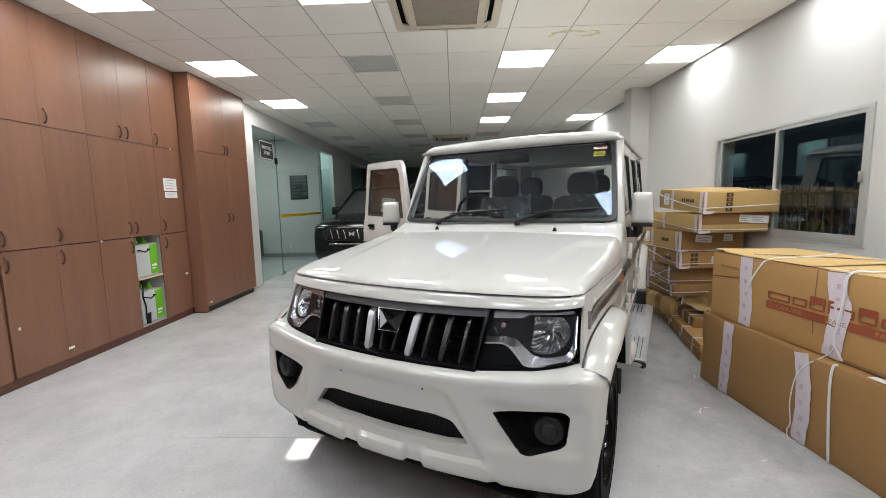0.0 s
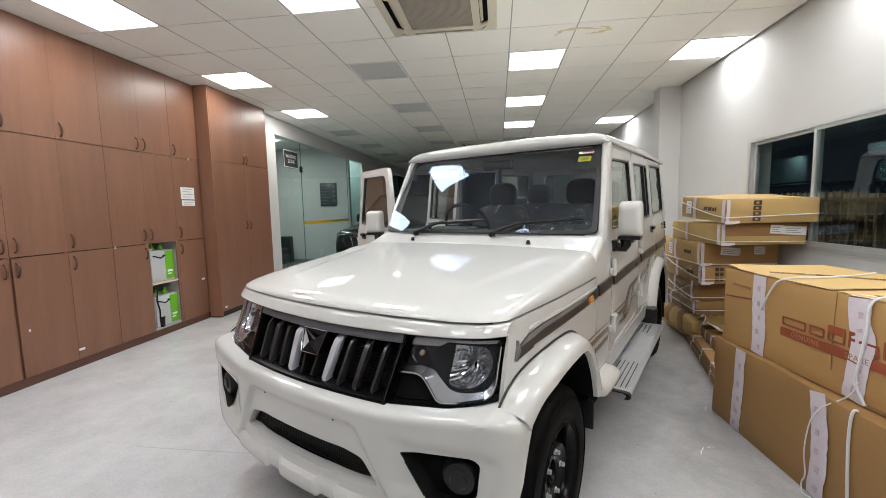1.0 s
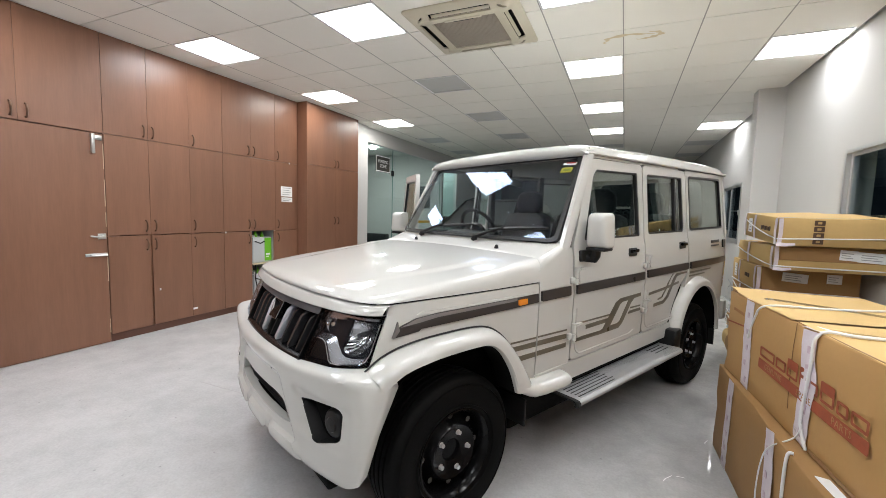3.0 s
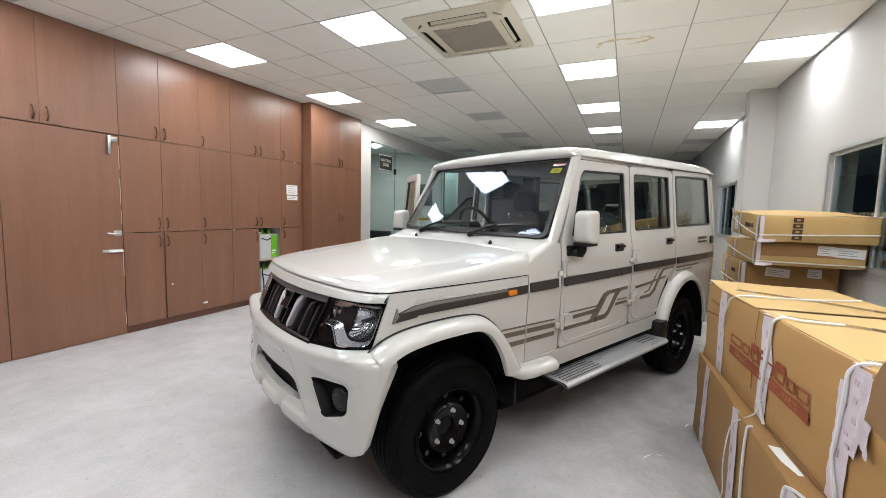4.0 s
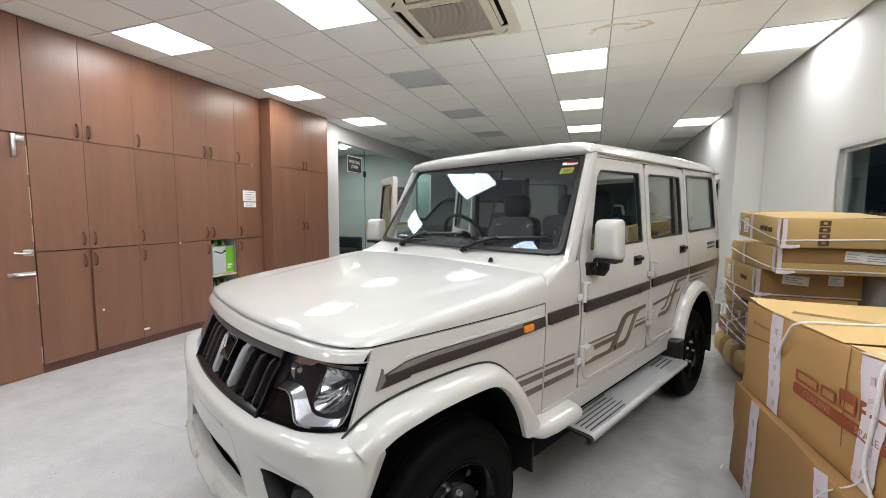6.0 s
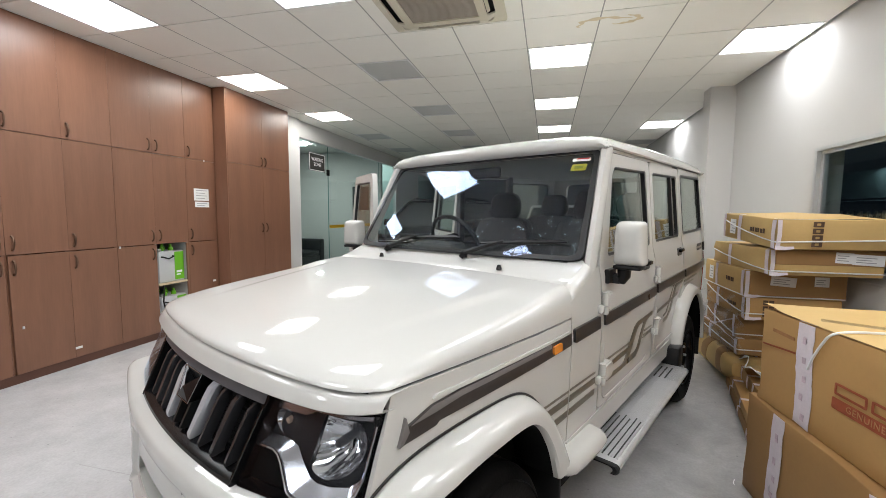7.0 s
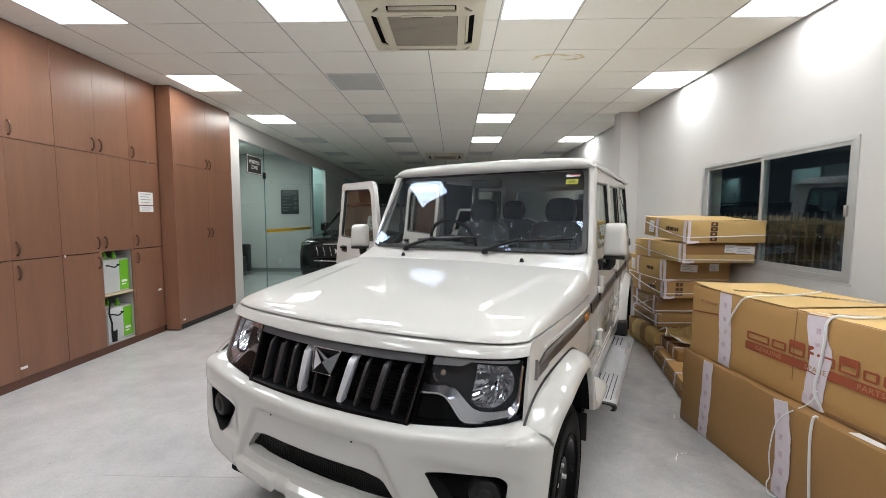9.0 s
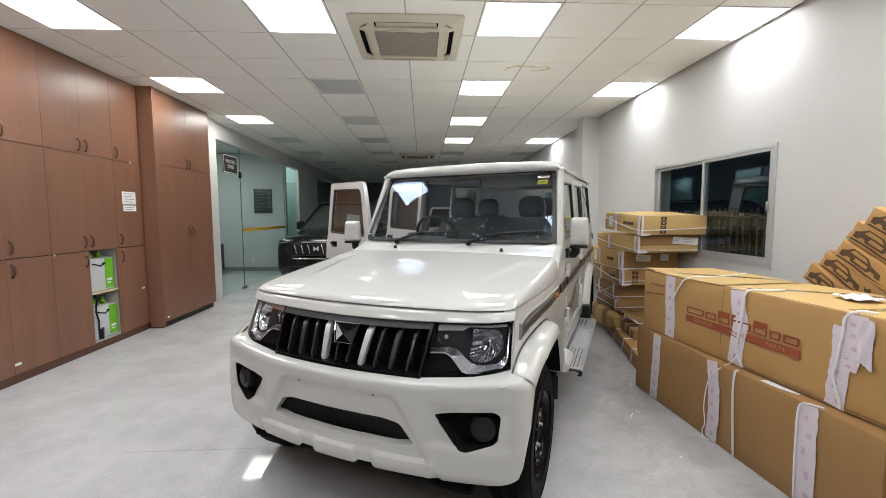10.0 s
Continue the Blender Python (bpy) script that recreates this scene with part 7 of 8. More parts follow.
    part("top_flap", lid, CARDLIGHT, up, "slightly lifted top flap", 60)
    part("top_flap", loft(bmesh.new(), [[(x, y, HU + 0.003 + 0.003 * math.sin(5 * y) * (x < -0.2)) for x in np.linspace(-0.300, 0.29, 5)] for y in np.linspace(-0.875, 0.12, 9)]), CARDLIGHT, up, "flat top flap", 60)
    for pts in ([(-0.24, 0.60, 0.012), (-0.05, 0.48, 0.010), (0.14, 0.30, 0.010), (0.28, 0.15, 0.010)], [(-0.26, -0.02, 0.007), (-0.02, -0.12, 0.006), (0.16, -0.30, 0.006), (0.28, -0.48, 0.006)], [(-0.28, -0.58, 0.007), (0.0, -0.60, 0.006), (0.28, -0.60, 0.006)]):
        strip_round(up, [(x, y, HU + z) for x, y, z in pts], 0.055, FILM, (0, 0, 1), "clear_tape", "strip of clear shiny tape")

    def cord(pts, r=0.0045):
        # smooth the run
        V = [Vector(p) for p in pts]
        out = []
        for i in range(len(V) - 1):
            p0, p1, p2, p3 = V[max(i - 1, 0)], V[i], V[i + 1], V[min(i + 2, len(V) - 1)]
            for k in range(6):
                t = k / 6
                out.append(0.5 * ((2 * p1) + (p2 - p0) * t + (2 * p0 - 5 * p1 + 4 * p2 - p3) * t * t + (3 * p1 - p0 - 3 * p2 + p3) * t ** 3))
        out.append(V[-1])
        return tagged(part("packing_cord", tube(bmesh.new(), out, r, 7), CORD, None), "loose white packing cord over the long cartons", "cord", "white cords")
    U = lambda u, z, out=0.006: up.matrix_basis @ Vector(face(up, u, z, out))
    L = lambda u, z, out=0.006: lo.matrix_basis @ Vector(face(lo, u, z, out))
    T = lambda u, x, z=0.012: up.matrix_basis @ Vector((-0.305 + x, LU / 2 - u, HU + z))
    cord([T(0.36, 0.56), T(0.42, 0.40, 0.011), T(0.46, 0.18, 0.011), T(0.47, 0.05, 0.013), U(0.455, 0.45, 0.010), U(0.415, 0.40, 0.012), U(0.375, 0.33, 0.012), U(0.345, 0.27, 0.009)], 0.005)
    cord([T(0.98, 0.20, 0.010), T(0.97, 0.08, 0.010), T(0.95, 0.015, 0.012), U(0.935, 0.43, 0.009), U(0.935, 0.34, 0.009), U(0.922, 0.22, 0.009), U(0.905, 0.10, 0.010), U(0.945, 0.012, 0.009)], 0.006)
    cord([U(0.915, 0.10, 0.010), U(0.89, 0.03, 0.02), L(0.88, 0.46, 0.014), L(0.83, 0.37, 0.018), L(0.81, 0.22, 0.020), L(0.815, 0.10, 0.016), L(0.80, 0.05, 0.02), L(0.82, 0.012, 0.030), L(0.85, 0.006, 0.014)], 0.003)
    cord([L(1.02, 0.515, -0.01), L(1.015, 0.505, 0.006), L(1.010, 0.42), L(1.018, 0.28), L(1.026, 0.14), L(1.033, 0.006, 0.008)], 0.006)
    cord([T(1.53, 0.06, 0.010), T(1.49, 0.012, 0.012), U(1.458, 0.43, 0.010), U(1.455, 0.36, 0.011), U(1.440, 0.22, 0.010), U(1.428, 0.15, 0.009), U(1.45, 0.07, 0.009), U(1.465, 0.008, 0.009)], 0.006)
    cord([L(1.50, 0.518, -0.02), L(1.43, 0.512, 0.004), L(1.402, 0.47, 0.007), L(1.402, 0.30, 0.007), L(1.404, 0.12, 0.007), L(1.406, 0.008, 0.008)], 0.0055)
    scrap = loft(bmesh.new(), [[(2.23 + 0.15 * u - 0.05 * v, 1.78 - 0.03 * u - 0.17 * v, HL + HU + 0.011 + 0.012 * abs(math.sin(7 * u + 5 * v)) + rg.uniform(0, 0.008)) for u in np.linspace(0, 1, 9)] for v in np.linspace(0, 1, 9)])
    tagged(part("plastic_scrap", scrap, CORD, None, "", 40), "crumpled scrap of white plastic on the long carton", "plastic scrap")
    slip = thing("paper_slip", "white paper slip caught between the cartons", "paper", pose(1.914, 1.735, HL + 0.002, 0, 0, 5.35))
    part("slip", loft(bmesh.new(), [[(0.02, -0.12, 0.0005), (-0.014, -0.12, -0.003), (-0.028, -0.085, -0.012)], [(0.02, 0.06, 0.0005), (-0.014, 0.075, -0.002), (-0.030, 0.060, -0.030)]]), PAPER, slip, "", 0)
    part("slip_print", loft(bmesh.new(), [[(-0.0160, -0.06, -0.0025), (-0.0200, -0.055, -0.0065)], [(-0.0160, 0.0, -0.0025), (-0.0200, 0.005, -0.0095)]]), INK, slip, "", 0)
    # tall open carton at the near end of the pair
    oc = thing("open_carton", "tall brown carton with a torn open hanging flap", "cardboard box", pose(2.22, 0.72, 0.0))
    w, d, h, t = 0.56, 0.60, 1.285, 0.006
    part("carton", sheet([[(-w / 2, -d / 2), (w / 2, -d / 2), (w / 2, d / 2), (-w / 2, d / 2)], [(-w / 2 + t, -d / 2 + t), (w / 2 - t, -d / 2 + t), (w / 2 - t, d / 2 - t), (-w / 2 + t, d / 2 - t)]], lambda a, b, k: (a, b, h - k), h), CARD, oc, "", 0)
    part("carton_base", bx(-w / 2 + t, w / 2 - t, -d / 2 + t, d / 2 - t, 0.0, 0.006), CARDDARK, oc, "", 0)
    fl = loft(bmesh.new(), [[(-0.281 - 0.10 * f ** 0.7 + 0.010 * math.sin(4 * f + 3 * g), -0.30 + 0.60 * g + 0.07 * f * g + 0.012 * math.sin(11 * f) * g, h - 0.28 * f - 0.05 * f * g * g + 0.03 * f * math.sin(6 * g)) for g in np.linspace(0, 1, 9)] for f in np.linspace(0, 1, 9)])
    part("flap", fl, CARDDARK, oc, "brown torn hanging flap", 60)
    return lo, up


big_cartons()


def stack():
    """Flat cartons piled askew beside the window, bound with white straps."""
    rows = [  # far west corner x, near y, far y, z0, z1, dx, turn, card, end shade
        (2.47, 4.30, 5.40, 0.070, 0.300, 0.46, -1.0, CARDDEEP, None),
        (2.29, 4.30, 5.12, 0.302, 0.435, 0.60, 1.5, CARDDEEP, None),
        (2.31, 4.33, 5.04, 0.436, 0.625, 0.58, -2.5, CARDDEEP, None),
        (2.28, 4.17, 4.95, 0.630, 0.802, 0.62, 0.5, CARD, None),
        (2.275, 4.16, 5.02, 0.806, 1.012, 0.64, -1.0, CARDLIGHT, CARDDEEP),
        (2.28, 3.88, 4.81, 1.018, 1.198, 0.66, 1.2, CARDLIGHT, CARDDEEP),
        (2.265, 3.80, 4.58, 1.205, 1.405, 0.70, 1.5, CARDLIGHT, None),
    ]
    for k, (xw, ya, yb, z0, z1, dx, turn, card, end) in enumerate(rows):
        dy, dz = yb - ya, z1 - z0 - 0.001
        tip = 3.4 if k == 6 else 0
        m = pose(xw + dx / 2, (ya + yb) / 2, z0 + math.sin(radians(tip)) * dy / 2, 0, 0, turn) @ pose(0, 0, 0, tip, 0, 0)
        c = crate("flat_carton", m, dx, dy, dz, card, "flat brown carton in a strapped pile by the window", "strapped pile of cartons", 0.008, seed=20 + k, puff=0.022 if k == 6 else -0.006)
        fy, lx = -dy / 2 - 0.004, -dx / 2 - 0.004
        # white strap, sagging along the long side and drawn round the corner
        if k >= 1:
            hi, lo, en = ((0, 0, 0), (0.85, 0.35, 0.4), (0.6, 0.15, 0.2), (0.92, 0.26, 0.32), (0.05, 0.04, 0.06), (0.62, 0.16, 0.14), (0.72, 0.24, 0.36))[k]
            ring = [(lx - 0.002, dy * 0.49, dz * hi), (lx - 0.010, dy * 0.25, dz * (hi * 0.66 + lo * 0.34)), (lx - 0.012, -dy * 0.05, dz * (hi * 0.34 + lo * 0.66)), (lx - 0.008, -dy * 0.3, dz * (hi * 0.1 + lo * 0.9)), (lx - 0.004, fy + 0.006, dz * lo), (lx + 0.012, fy - 0.005, dz * lo), (0, fy - 0.013, dz * (lo + en) / 2), (dx / 2, fy - 0.003, dz * en)]
            part("strap", tube(bmesh.new(), ring, 0.0048, 6), CORD, c, "thin white strap")
        # dark panel over the near end: shade under the overhanging box, put into colour
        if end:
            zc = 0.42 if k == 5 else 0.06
            part("end_flap", bx(-dx * 0.455, dx * 0.497, fy - 0.007, fy + 0.004, dz * zc, dz * 0.985, bevel=0.003), end, c, "dark brown panel added for the shade on the carton end", 0)
        # tape over the edges of the long side, folded a little way round its corners
        for yy, w in ((-dy * 0.475, 0.044), (dy * 0.14, 0.052)) + (((dy * 0.475, 0.03),) if k == 6 else ()):
            strip_round(c, [(lx - 0.0025, yy, 0.003), (lx - 0.009, yy - 0.003, dz * 0.5), (lx - 0.0035, yy + 0.002, dz - 0.004)], [w, w * 0.92, w * 1.08], TAPE, (-1, 0, 0))
            strip_round(c, [(-dx / 2 - 0.003, yy, dz + 0.001), (-dx / 2 + 0.045, yy + 0.004, dz + 0.0005)], w, TAPE, (0, 0, 1))
        if k >= 3:
            strip_round(c, [(-dx * 0.485, fy - 0.002, 0.004), (-dx * 0.482, fy - 0.008, dz / 2), (-dx * 0.486, fy - 0.004, dz - 0.004)], 0.026, TAPE, (0, -1, 0))
            strip_round(c, [(-dx / 2 - 0.006, fy - 0.006, 0.010), (-dx / 2 + 0.05, fy - 0.012, 0.006), (-dx / 2 + 0.105, fy - 0.006, 0.012)], [0.030, 0.024, 0.016], TAPE, (0, -1, 0.3), "tape", "loose curled tape end")
        lab = {4: ((-0.075, 0.082, 0.62, 4), (0.165, 0.045, 0.66, 0)), 5: ((0.095, 0.050, 0.72, 3), (0.232, 0.088, 0.66, 3)), 3: ((0.06, 0.05, 0.5, 0),)}.get(k, ())
        for cx, hw, f, tilt in lab:
            l = part("paper_label", bx(-hw, hw, -0.0015, 0.0, -0.036, 0.036), PAPER, c, "white paper label", 0)
            l.matrix_basis = pose(cx, fy - (0.0075 if end else 0.011), dz * f, 0, tilt, 0)
            for j in range(3):
                part("label_print", bx(-hw * 0.8, hw * (0.5 - 0.3 * (j % 2)), -0.0021, -0.0015, 0.012 - 0.016 * j, 0.017 - 0.016 * j), GREYINK, l, "", 0)
        if k in (4, 6):
            yl = dy * 0.28
            l = part("paper_label", bx(lx - 0.0095, lx - 0.0075, yl - 0.05, yl + 0.045, dz * 0.22, dz * 0.80), PAPER, c, "white paper label", 0)
            for j in range(4):
                part("label_print", bx(lx - 0.0101, lx - 0.0095, yl - 0.035, yl + 0.03 - 0.02 * (j % 2), dz * (0.3 + 0.12 * j), dz * (0.33 + 0.12 * j)), GREYINK, l, "", 0)
        if k == 6:
            for j in range(4):
                part("printed_block", sheet([rnd([(-0.150, 0.018 + 0.044 * j), (-0.090, 0.018 + 0.044 * j), (-0.090, 0.054 + 0.044 * j), (-0.150, 0.054 + 0.044 * j)], 0.004, 2), rnd([(-0.132, 0.028 + 0.044 * j), (-0.108, 0.028 + 0.044 * j), (-0.108, 0.044 + 0.044 * j), (-0.132, 0.044 + 0.044 * j)], 0.003, 2)], lambda p, q, t: (p, fy - 0.0095 + t, q), 0.002), BROWNPRINT, c, "", 0)
            for j, w in enumerate((0.24, 0.16, 0.3)):
                part("printed_line", bx(-0.12 + 0.03 * j, -0.12 + 0.03 * j + w, -0.24 + 0.19 * j, -0.205 + 0.19 * j, dz - 0.004, dz - 0.0002), PALEFADE, c, "faded printing on the lid", 0)
            for j, (w, h) in enumerate(((0.026, 0.030), (0.020, 0.034), (0.028, 0.031), (0.018, 0.033), (0.026, 0.030), (0.022, 0.034))):
                part("printed_block", bx(lx - 0.0095, lx - 0.0070, -0.06 - 0.036 * j - w, -0.06 - 0.036 * j, dz * 0.46, dz * 0.46 + h), BROWNPRINT, c, "", 0)
            strip_round(c, [(-dx / 2, fy + 0.004, dz + 0.002), (0, fy + 0.02, dz + 0.001), (dx / 2 - 0.02, fy + 0.01, dz + 0.002)], 0.05, FILM, (0, 0, 1), "clear_tape")
            strip_round(c, [(dx / 2 - 0.10, fy + 0.01, dz + 0.002), (dx / 2 - 0.03, fy + 0.014, dz + 0.004), (dx / 2 + 0.003, fy + 0.010, dz - 0.006)], [0.014, 0.036, 0.02], TAPE, (0.15, 0, 1), "tape", "curled white tape on the corner")
        if k in (3, 4):
            for j, w in enumerate((0.018, 0.024, 0.016, 0.022, 0.020)):
                part("printed_block", bx(lx - 0.0095, lx - 0.0070, -0.10 - 0.032 * j - w, -0.10 - 0.032 * j, dz * 0.42, dz * 0.58), BROWNPRINT, c, "", 0)
        if k == 3:
            for j in range(6):
                part("printed_block", bx(-0.20 + 0.04 * (j % 2), -0.168 + 0.04 * (j % 2), fy - 0.0095, fy - 0.0070, dz * (0.16 + 0.27 * (j // 2)), dz * (0.36 + 0.27 * (j // 2))), BROWNPRINT, c, "", 0)
        if k == 4:
            part("printed_block", bx(-0.12, -0.05, fy - 0.0095, fy - 0.0070, dz * 0.90, dz * 0.97), BROWNPRINT, c, "", 0)
    # crinkled clear film pulled round the lower boxes, a loose apron of it over the bundle
    film = loft(bmesh.new(), [[(2.262 + 0.020 * math.sin(7 * u + 11 * v) * math.cos(19 * u - 5 * v) - 0.012 * math.sin(29 * v + 3 * u), 4.13 + 0.92 * u, 0.30 + 0.48 * v) for u in np.linspace(0, 1, 36)] for v in np.linspace(0, 1, 30)])
    tagged(part("stretch_film", film, FILM, None, "", 60), "crinkled clear stretch film round the lower cartons", "film")
    # creases where the film is gathered into milky folds
    rg = random.Random(14)
    for k, (ya, za, yb, zb) in enumerate(((4.20, 0.44, 4.98, 0.50), (4.24, 0.60, 4.70, 0.47))):
        pts = [(2.240 + rg.gauss(0, 0.003), ya + (yb - ya) * f, za + (zb - za) * f + 0.010 * math.sin(5 * f + k)) for f in np.linspace(0, 1, 13)]
        o = strip_round(None, pts, [0.003 + 0.016 * math.sin(math.pi * f) * rg.random() for f in np.linspace(0, 1, 13)], TAPE, (-1, 0, 0.2), "film_fold")
        tagged(o, "milky gathered fold of stretch film on the cartons", "film", "folds of film")
    # pale board under the pile
    tagged(part("base_board", bx(2.345, 2.95, 4.24, 5.46, 0.0, 0.068, bevel=0.006), CARDLIGHT, None, "", 40), "pale board under the pile of cartons", "board")
    # folded bundle bound with brown tape, lying along the pile
    def bundle(f0, f1, grow, n):
        rows = []
        for f in np.linspace(f0, f1, n):
            end = min(1.0, 0.45 + 5.5 * min(f, 1 - f)) ** 0.6
            ring = []
            for q in range(24):
                a = 2 * math.pi * q / 24
                c, t = math.cos(a), math.sin(a)
                c, t = math.copysign(abs(c) ** 0.7, c), math.copysign(abs(t) ** 0.7, t)
                r = end * (1 + 0.05 * math.sin(3 * a + 6 * f) + 0.03 * math.sin(13 * f + 2 * a))
                ring.append((2.352 + (0.098 + grow) * r * c - 0.035 * (1 - f), 4.26 + 0.94 * f, 0.188 - 0.012 * f + (0.104 + grow) * r * t))
            rows.append(ring)
        return loft(bmesh.new(), rows, ring=True, caps=True)
    bu = thing("wrapped_bundle", "pale folded bundle bound with brown tape", "bundle")
    part("wrapping", bundle(0, 1, 0, 18), CARDLIGHT, bu, "", 50)
    for f in (0.16, 0.52):
        part("tape", bundle(f, f + 0.13, 0.003, 5), CARDDEEP, bu, "shiny brown packing tape", 50)
    # low flat packs in front of the pile
    for k, (x, y, z, dx, dy, dz, turn, card) in enumerate(((2.375, 3.82, 0.0, 0.46, 1.26, 0.070, -14.0, CARDDEEP), (2.37, 3.80, 0.071, 0.44, 1.18, 0.062, -14.5, CARD), (2.47, 4.00, 0.134, 0.40, 0.62, 0.10, -12.0, CARDDEEP))):
        c = crate("flat_pack", pose(x, y, z, 0, 0, turn), dx, dy, dz, card, "low flat brown pack on the floor beside the pile", "low flat packs", 0.004, seed=60 + k)
        for yy in (-dy * 0.34, -dy * 0.05, dy * 0.27):
            strip_round(c, [(-dx / 2 - 0.003, yy, 0.003), (-dx / 2 - 0.006, yy + 0.004, dz / 2), (-dx / 2 - 0.003, yy - 0.002, dz - 0.004)], [0.04, 0.036, 0.046], TAPE, (-1, 0, 0))
            strip_round(c, [(-dx / 2 - 0.002, yy, dz + 0.001), (-dx / 4, yy + 0.01, dz + 0.0005), (0.0, yy + 0.006, dz + 0.001)], 0.036, TAPE, (0, 0, 1))
    # torn brown paper lying open over the packs, its pale edge curled up
    def torn(u, v):
        w = 0.05 * math.sin(5 * u + 7 * v) + 0.03 * math.sin(13 * u - 9 * v) + 0.012 * math.sin(31 * v + 17 * u)
        return (2.28 + 0.40 * u + 0.05 * math.sin(9 * v) * (1 - u), 3.66 + 0.66 * v + 0.08 * (u - 0.5) + 0.03 * math.sin(12 * u), 0.262 + 0.5 * abs(w) * (0.4 + u) + 0.05 * u + 0.055 * max(0.0, 0.3 - u) / 0.3 * (0.6 + 0.4 * math.sin(17 * v)))
    pp = loft(bmesh.new(), [[torn(u, v) for u in np.linspace(0, 1, 22)] for v in np.linspace(0, 1, 26)])
    bmesh.ops.solidify(pp, geom=pp.faces[:], thickness=0.003)
    tp = thing("torn_wrapping", "crumpled torn brown wrapping paper on the flat packs", "wrapping")
    part("paper", pp, CARDLIGHT, tp, "", 40)
    rows = []
    for v in np.linspace(0.02, 0.98, 40):
        p = Vector(torn(0.0, v))
        w = 0.010 + 0.007 * math.sin(23 * v) + 0.006 * math.sin(57 * v)
        rows.append([p + Vector((-0.003, 0, 0.001)), p + Vector((-0.004, 0, w)), p + Vector((0.004, 0, w)), p + Vector((0.003, 0, 0.001))])
    part("torn_edge", loft(bmesh.new(), rows, ring=True, caps=True), PAPER, tp, "ragged white torn edge", 40)


stack()


def leaning_cartons():
    """Long narrow cartons leaning in a heap against the wall."""
    crate("carton", pose(2.765, 1.84, 0), 0.33, 0.90, 0.66, CARD, "plain brown carton standing behind the long cartons", "", 0.004, seed=30)
    sn, cs = math.sin(radians(31)), math.cos(radians(31))
    for k, slide in enumerate((0.0, -0.03, -0.085, -0.075, -0.12)):
        m = pose(2.765 + (0, 0.008, -0.008, 0.010, -0.004)[k], 2.054 - 0.1225 * sn * k + slide * cs, 0.835 + 0.1225 * cs * k + slide * sn) @ pose(0, 0, 0, 31, 0, (1.5, -2, 1, 2.5, -1.5)[k])
        c = crate("narrow_carton", m, 0.34, 0.62, 0.120, CARD, "long narrow printed carton leaning in a heap by the wall", "leaning narrow cartons", 0.003, seed=31 + k)
        # a car drawing, a rough stroke of ground and a row of blocks on the long face and the top
        hull = [(0.02, 0.040), (0.03, 0.074), (0.10, 0.088), (0.14, 0.122), (0.235, 0.126), (0.27, 0.092), (0.295, 0.080), (0.295, 0.040), (0.262, 0.040), (0.25, 0.058), (0.225, 0.058), (0.212, 0.040), (0.10, 0.040), (0.09, 0.058), (0.065, 0.058), (0.05, 0.040)]
        cabin = [(0.12, 0.090), (0.146, 0.114), (0.226, 0.118), (0.246, 0.092)]
        door = [(0.115, 0.052), (0.112, 0.076), (0.196, 0.080), (0.202, 0.054)]
        ground = [(-0.02, 0.026), (0.10, 0.014), (0.20, 0.020), (0.30, 0.016), (0.30, 0.028), (0.18, 0.034), (0.09, 0.026)]
        bird = [(-0.09, 0.060), (-0.05, 0.078), (-0.03, 0.105), (-0.012, 0.086), (0.005, 0.092), (-0.010, 0.066), (-0.03, 0.070), (-0.045, 0.056)]
        for shape in ([hull, cabin, door], [ground], [bird]):
            part("printed_shape", sheet(shape, lambda p, r, t: (-0.1755 + t, 0.95 * p, 0.86 * r), 0.002), BROWNPRINT, c, "dark brown printed drawing", 0)
            part("printed_shape", sheet([[(p, r) for p, r in reversed(o)] for o in shape], lambda p, r, t: (0.07 - r * 1.5, 0.9 * p - 0.02, 0.1215 - t), 0.002), BROWNPRINT, c, "dark brown printed drawing", 0)
        for j in range(6):
            h = (0.030, 0.022, 0.030, 0.022, 0.022, 0.022)[j]
            part("printed_block", bx(-0.1760, -0.1740, -0.12 - 0.026 * j, -0.104 - 0.026 * j, 0.05, 0.05 + h), BROWNPRINT, c, "", 0)
        for j in range(3):
            part("printed_block", bx(-0.15 + 0.1 * j, -0.11 + 0.1 * j, 0.311, 0.314, 0.04, 0.075), BROWNPRINT, c, "", 0)


leaning_cartons()


# ---- ceiling stain, yard outside ----
for x, y, rx, ry, a0, a1 in ((1.20, 4.31, 0.23, 0.09, 150, 330), (1.33, 4.27, 0.11, 0.075, -80, 130)):
    rows = []
    for k in range(25):
        a = radians(a0 + (a1 - a0) * k / 24)
        q = 1 + 0.10 * math.sin(3 * a + x) + 0.05 * math.sin(7 * a)
        w = 0.020 * math.sin(math.pi * k / 24) * (1 + 0.5 * math.sin(9 * a)) + 0.002
        rows.append([(x + (rx * q + e) * math.cos(a), y + (ry * q + e) * math.sin(a), CEIL - d) for e, d in ((-w, 0.0016), (-w, 0.0026), (w, 0.0026), (w, 0.0016))])
    tagged(part("water_stain", loft(bmesh.new(), rows, ring=True, caps=True), STAIN, None, "", 0), "brownish water stain on the ceiling tiles", "stain", "ceiling stains")
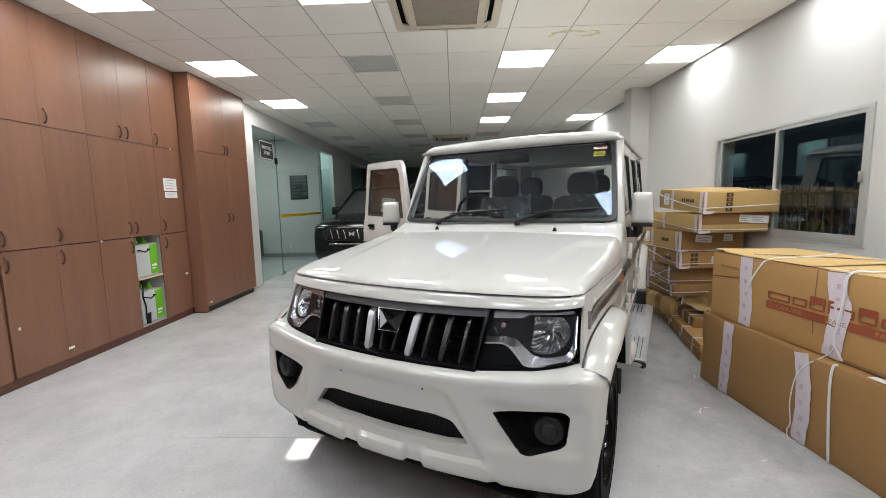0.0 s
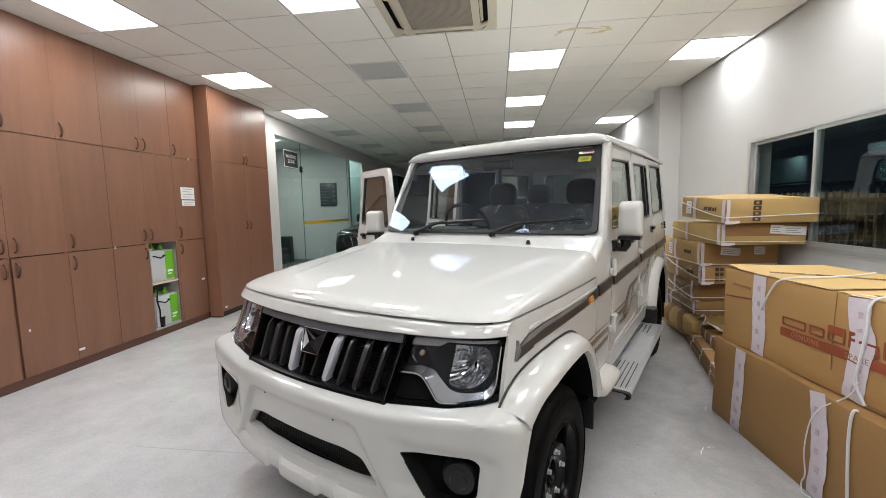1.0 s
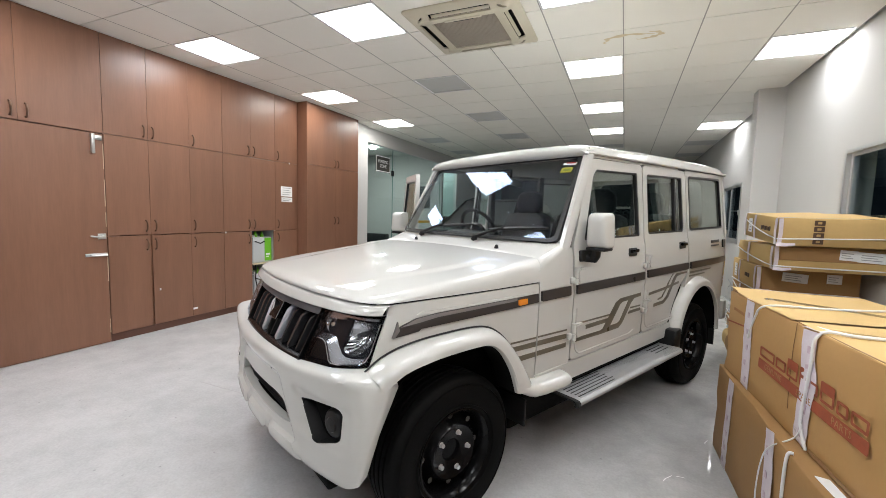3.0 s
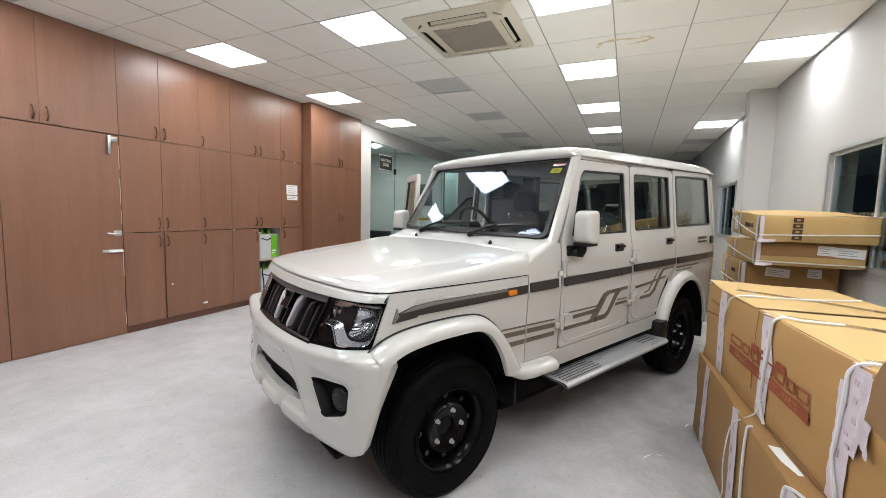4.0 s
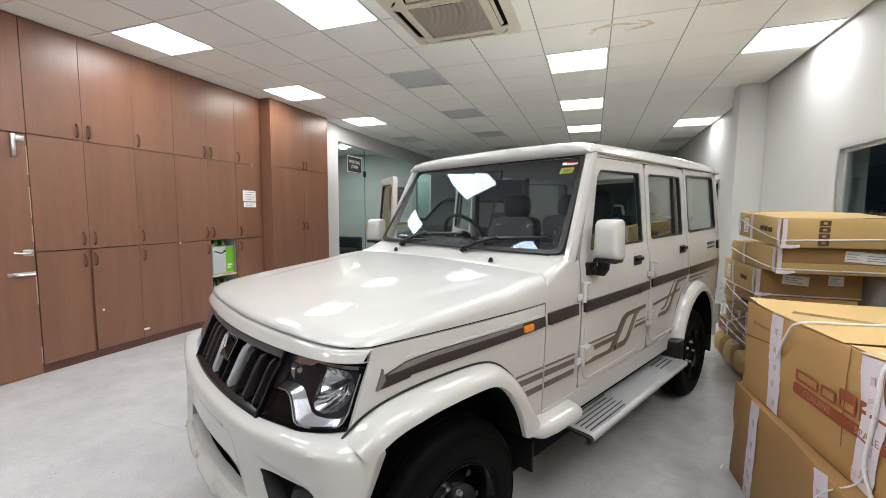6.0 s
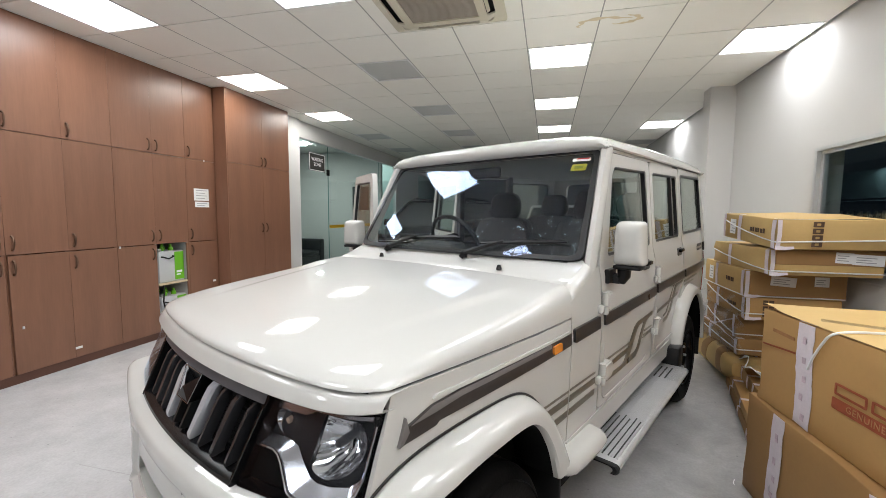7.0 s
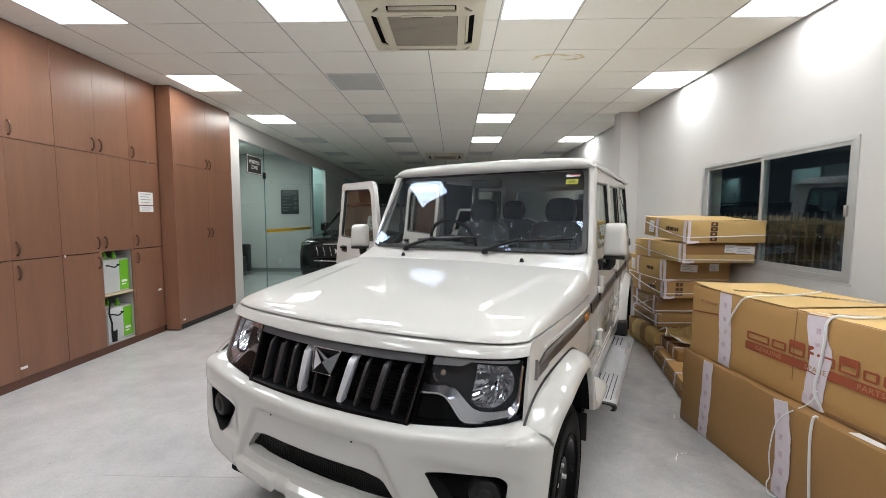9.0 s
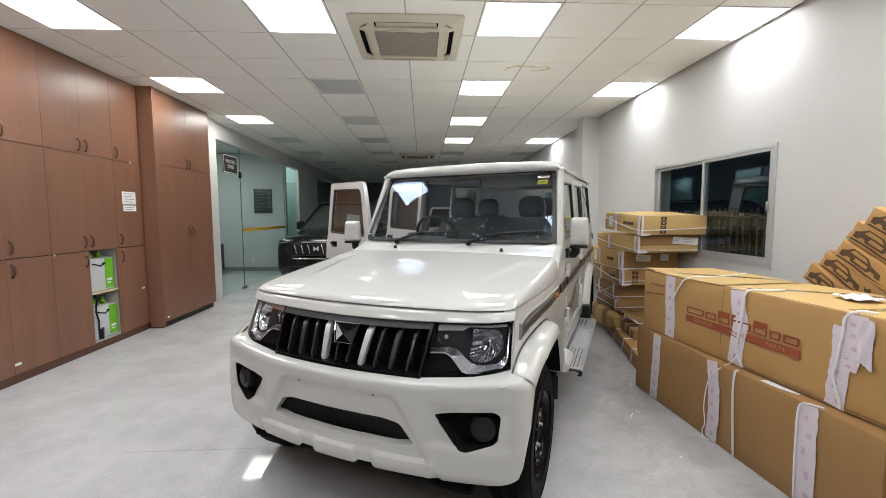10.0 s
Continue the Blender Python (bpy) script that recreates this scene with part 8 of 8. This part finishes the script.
# pale scuffs in the floor coating by the cartons
for x, y, ln, turn in ((1.535, 2.46, 0.10, 62), (1.60, 2.50, 0.05, 20), (1.79, 2.97, 0.07, 75), (1.565, 1.95, 0.035, 40)):
    sc = loft(bmesh.new(), [[(ln * (f - 0.5), w * (0.8 + 0.3 * math.sin(9 * f)) * math.sin(math.pi * f) * e + 0.004 * math.sin(5 * f), h) for e, h in ((-1, 0.0002), (-1, 0.0006), (1, 0.0006), (1, 0.0002))] for w in (0.004,) for f in np.linspace(0.02, 0.98, 12)], ring=True, caps=True)
    o = tagged(part("floor_scuff", sc, PAPER, None, "", 0), "small pale scuff in the grey floor coating", "scuff", "floor scuffs")
    o.matrix_basis = pose(x, y, 0, 0, 0, turn)

part("ground", bx(3.3, 40, -30, 50, -0.4, -0.2), surface("yard_ground", (0.05, 0.05, 0.05), 0.9), None, "dark yard ground outside the windows", 0, "structure")
fence = thing("iron_fence", "pale iron railing in the dark yard", "fence", pose(4.6, 0, -0.2))
IRON = surface("fence_paint", (0.17, 0.18, 0.19), 0.5, var=0.1)
for z in (0.9, 1.55):
    part("rail", bx(-0.02, 0.02, 1.0, 10.0, z, z + 0.04), IRON, fence, "", 0)
bar_mesh = bx(-0.009, 0.009, -0.009, 0.009, 0.0, 1.7)
first = part("bar", bar_mesh, IRON, fence, "", 0)
first.location = (0, 1.0, 0)
for k in range(1, 76):
    b = new("bar", first.data)
    b.parent, b.location = fence, (0, 1.0 + 0.12 * k, 0)
hb = bmesh.new()
rg = random.Random(8)
for k in range(2600):
    p = Vector((5.2 + rg.random() * 0.9, 0.5 + 9.5 * rg.random(), -0.2 + 1.35 * rg.random() ** 0.8))
    s = 0.03 + 0.04 * rg.random()
    d, e = Vector((rg.gauss(0, 1), rg.gauss(0, 1), rg.gauss(0, 1))).normalized() * s, Vector((rg.gauss(0, 1), rg.gauss(0, 1), rg.gauss(0, 1))).normalized() * s * 0.5
    vs = [hb.verts.new(q) for q in (p - d, p + e, p + d, p - e)]
    hb.faces.new(vs)
tagged(part("hedge", hb, HEDGE, None, "", 0), "dark leafy hedge behind the railing", "hedge", kind="stuff")
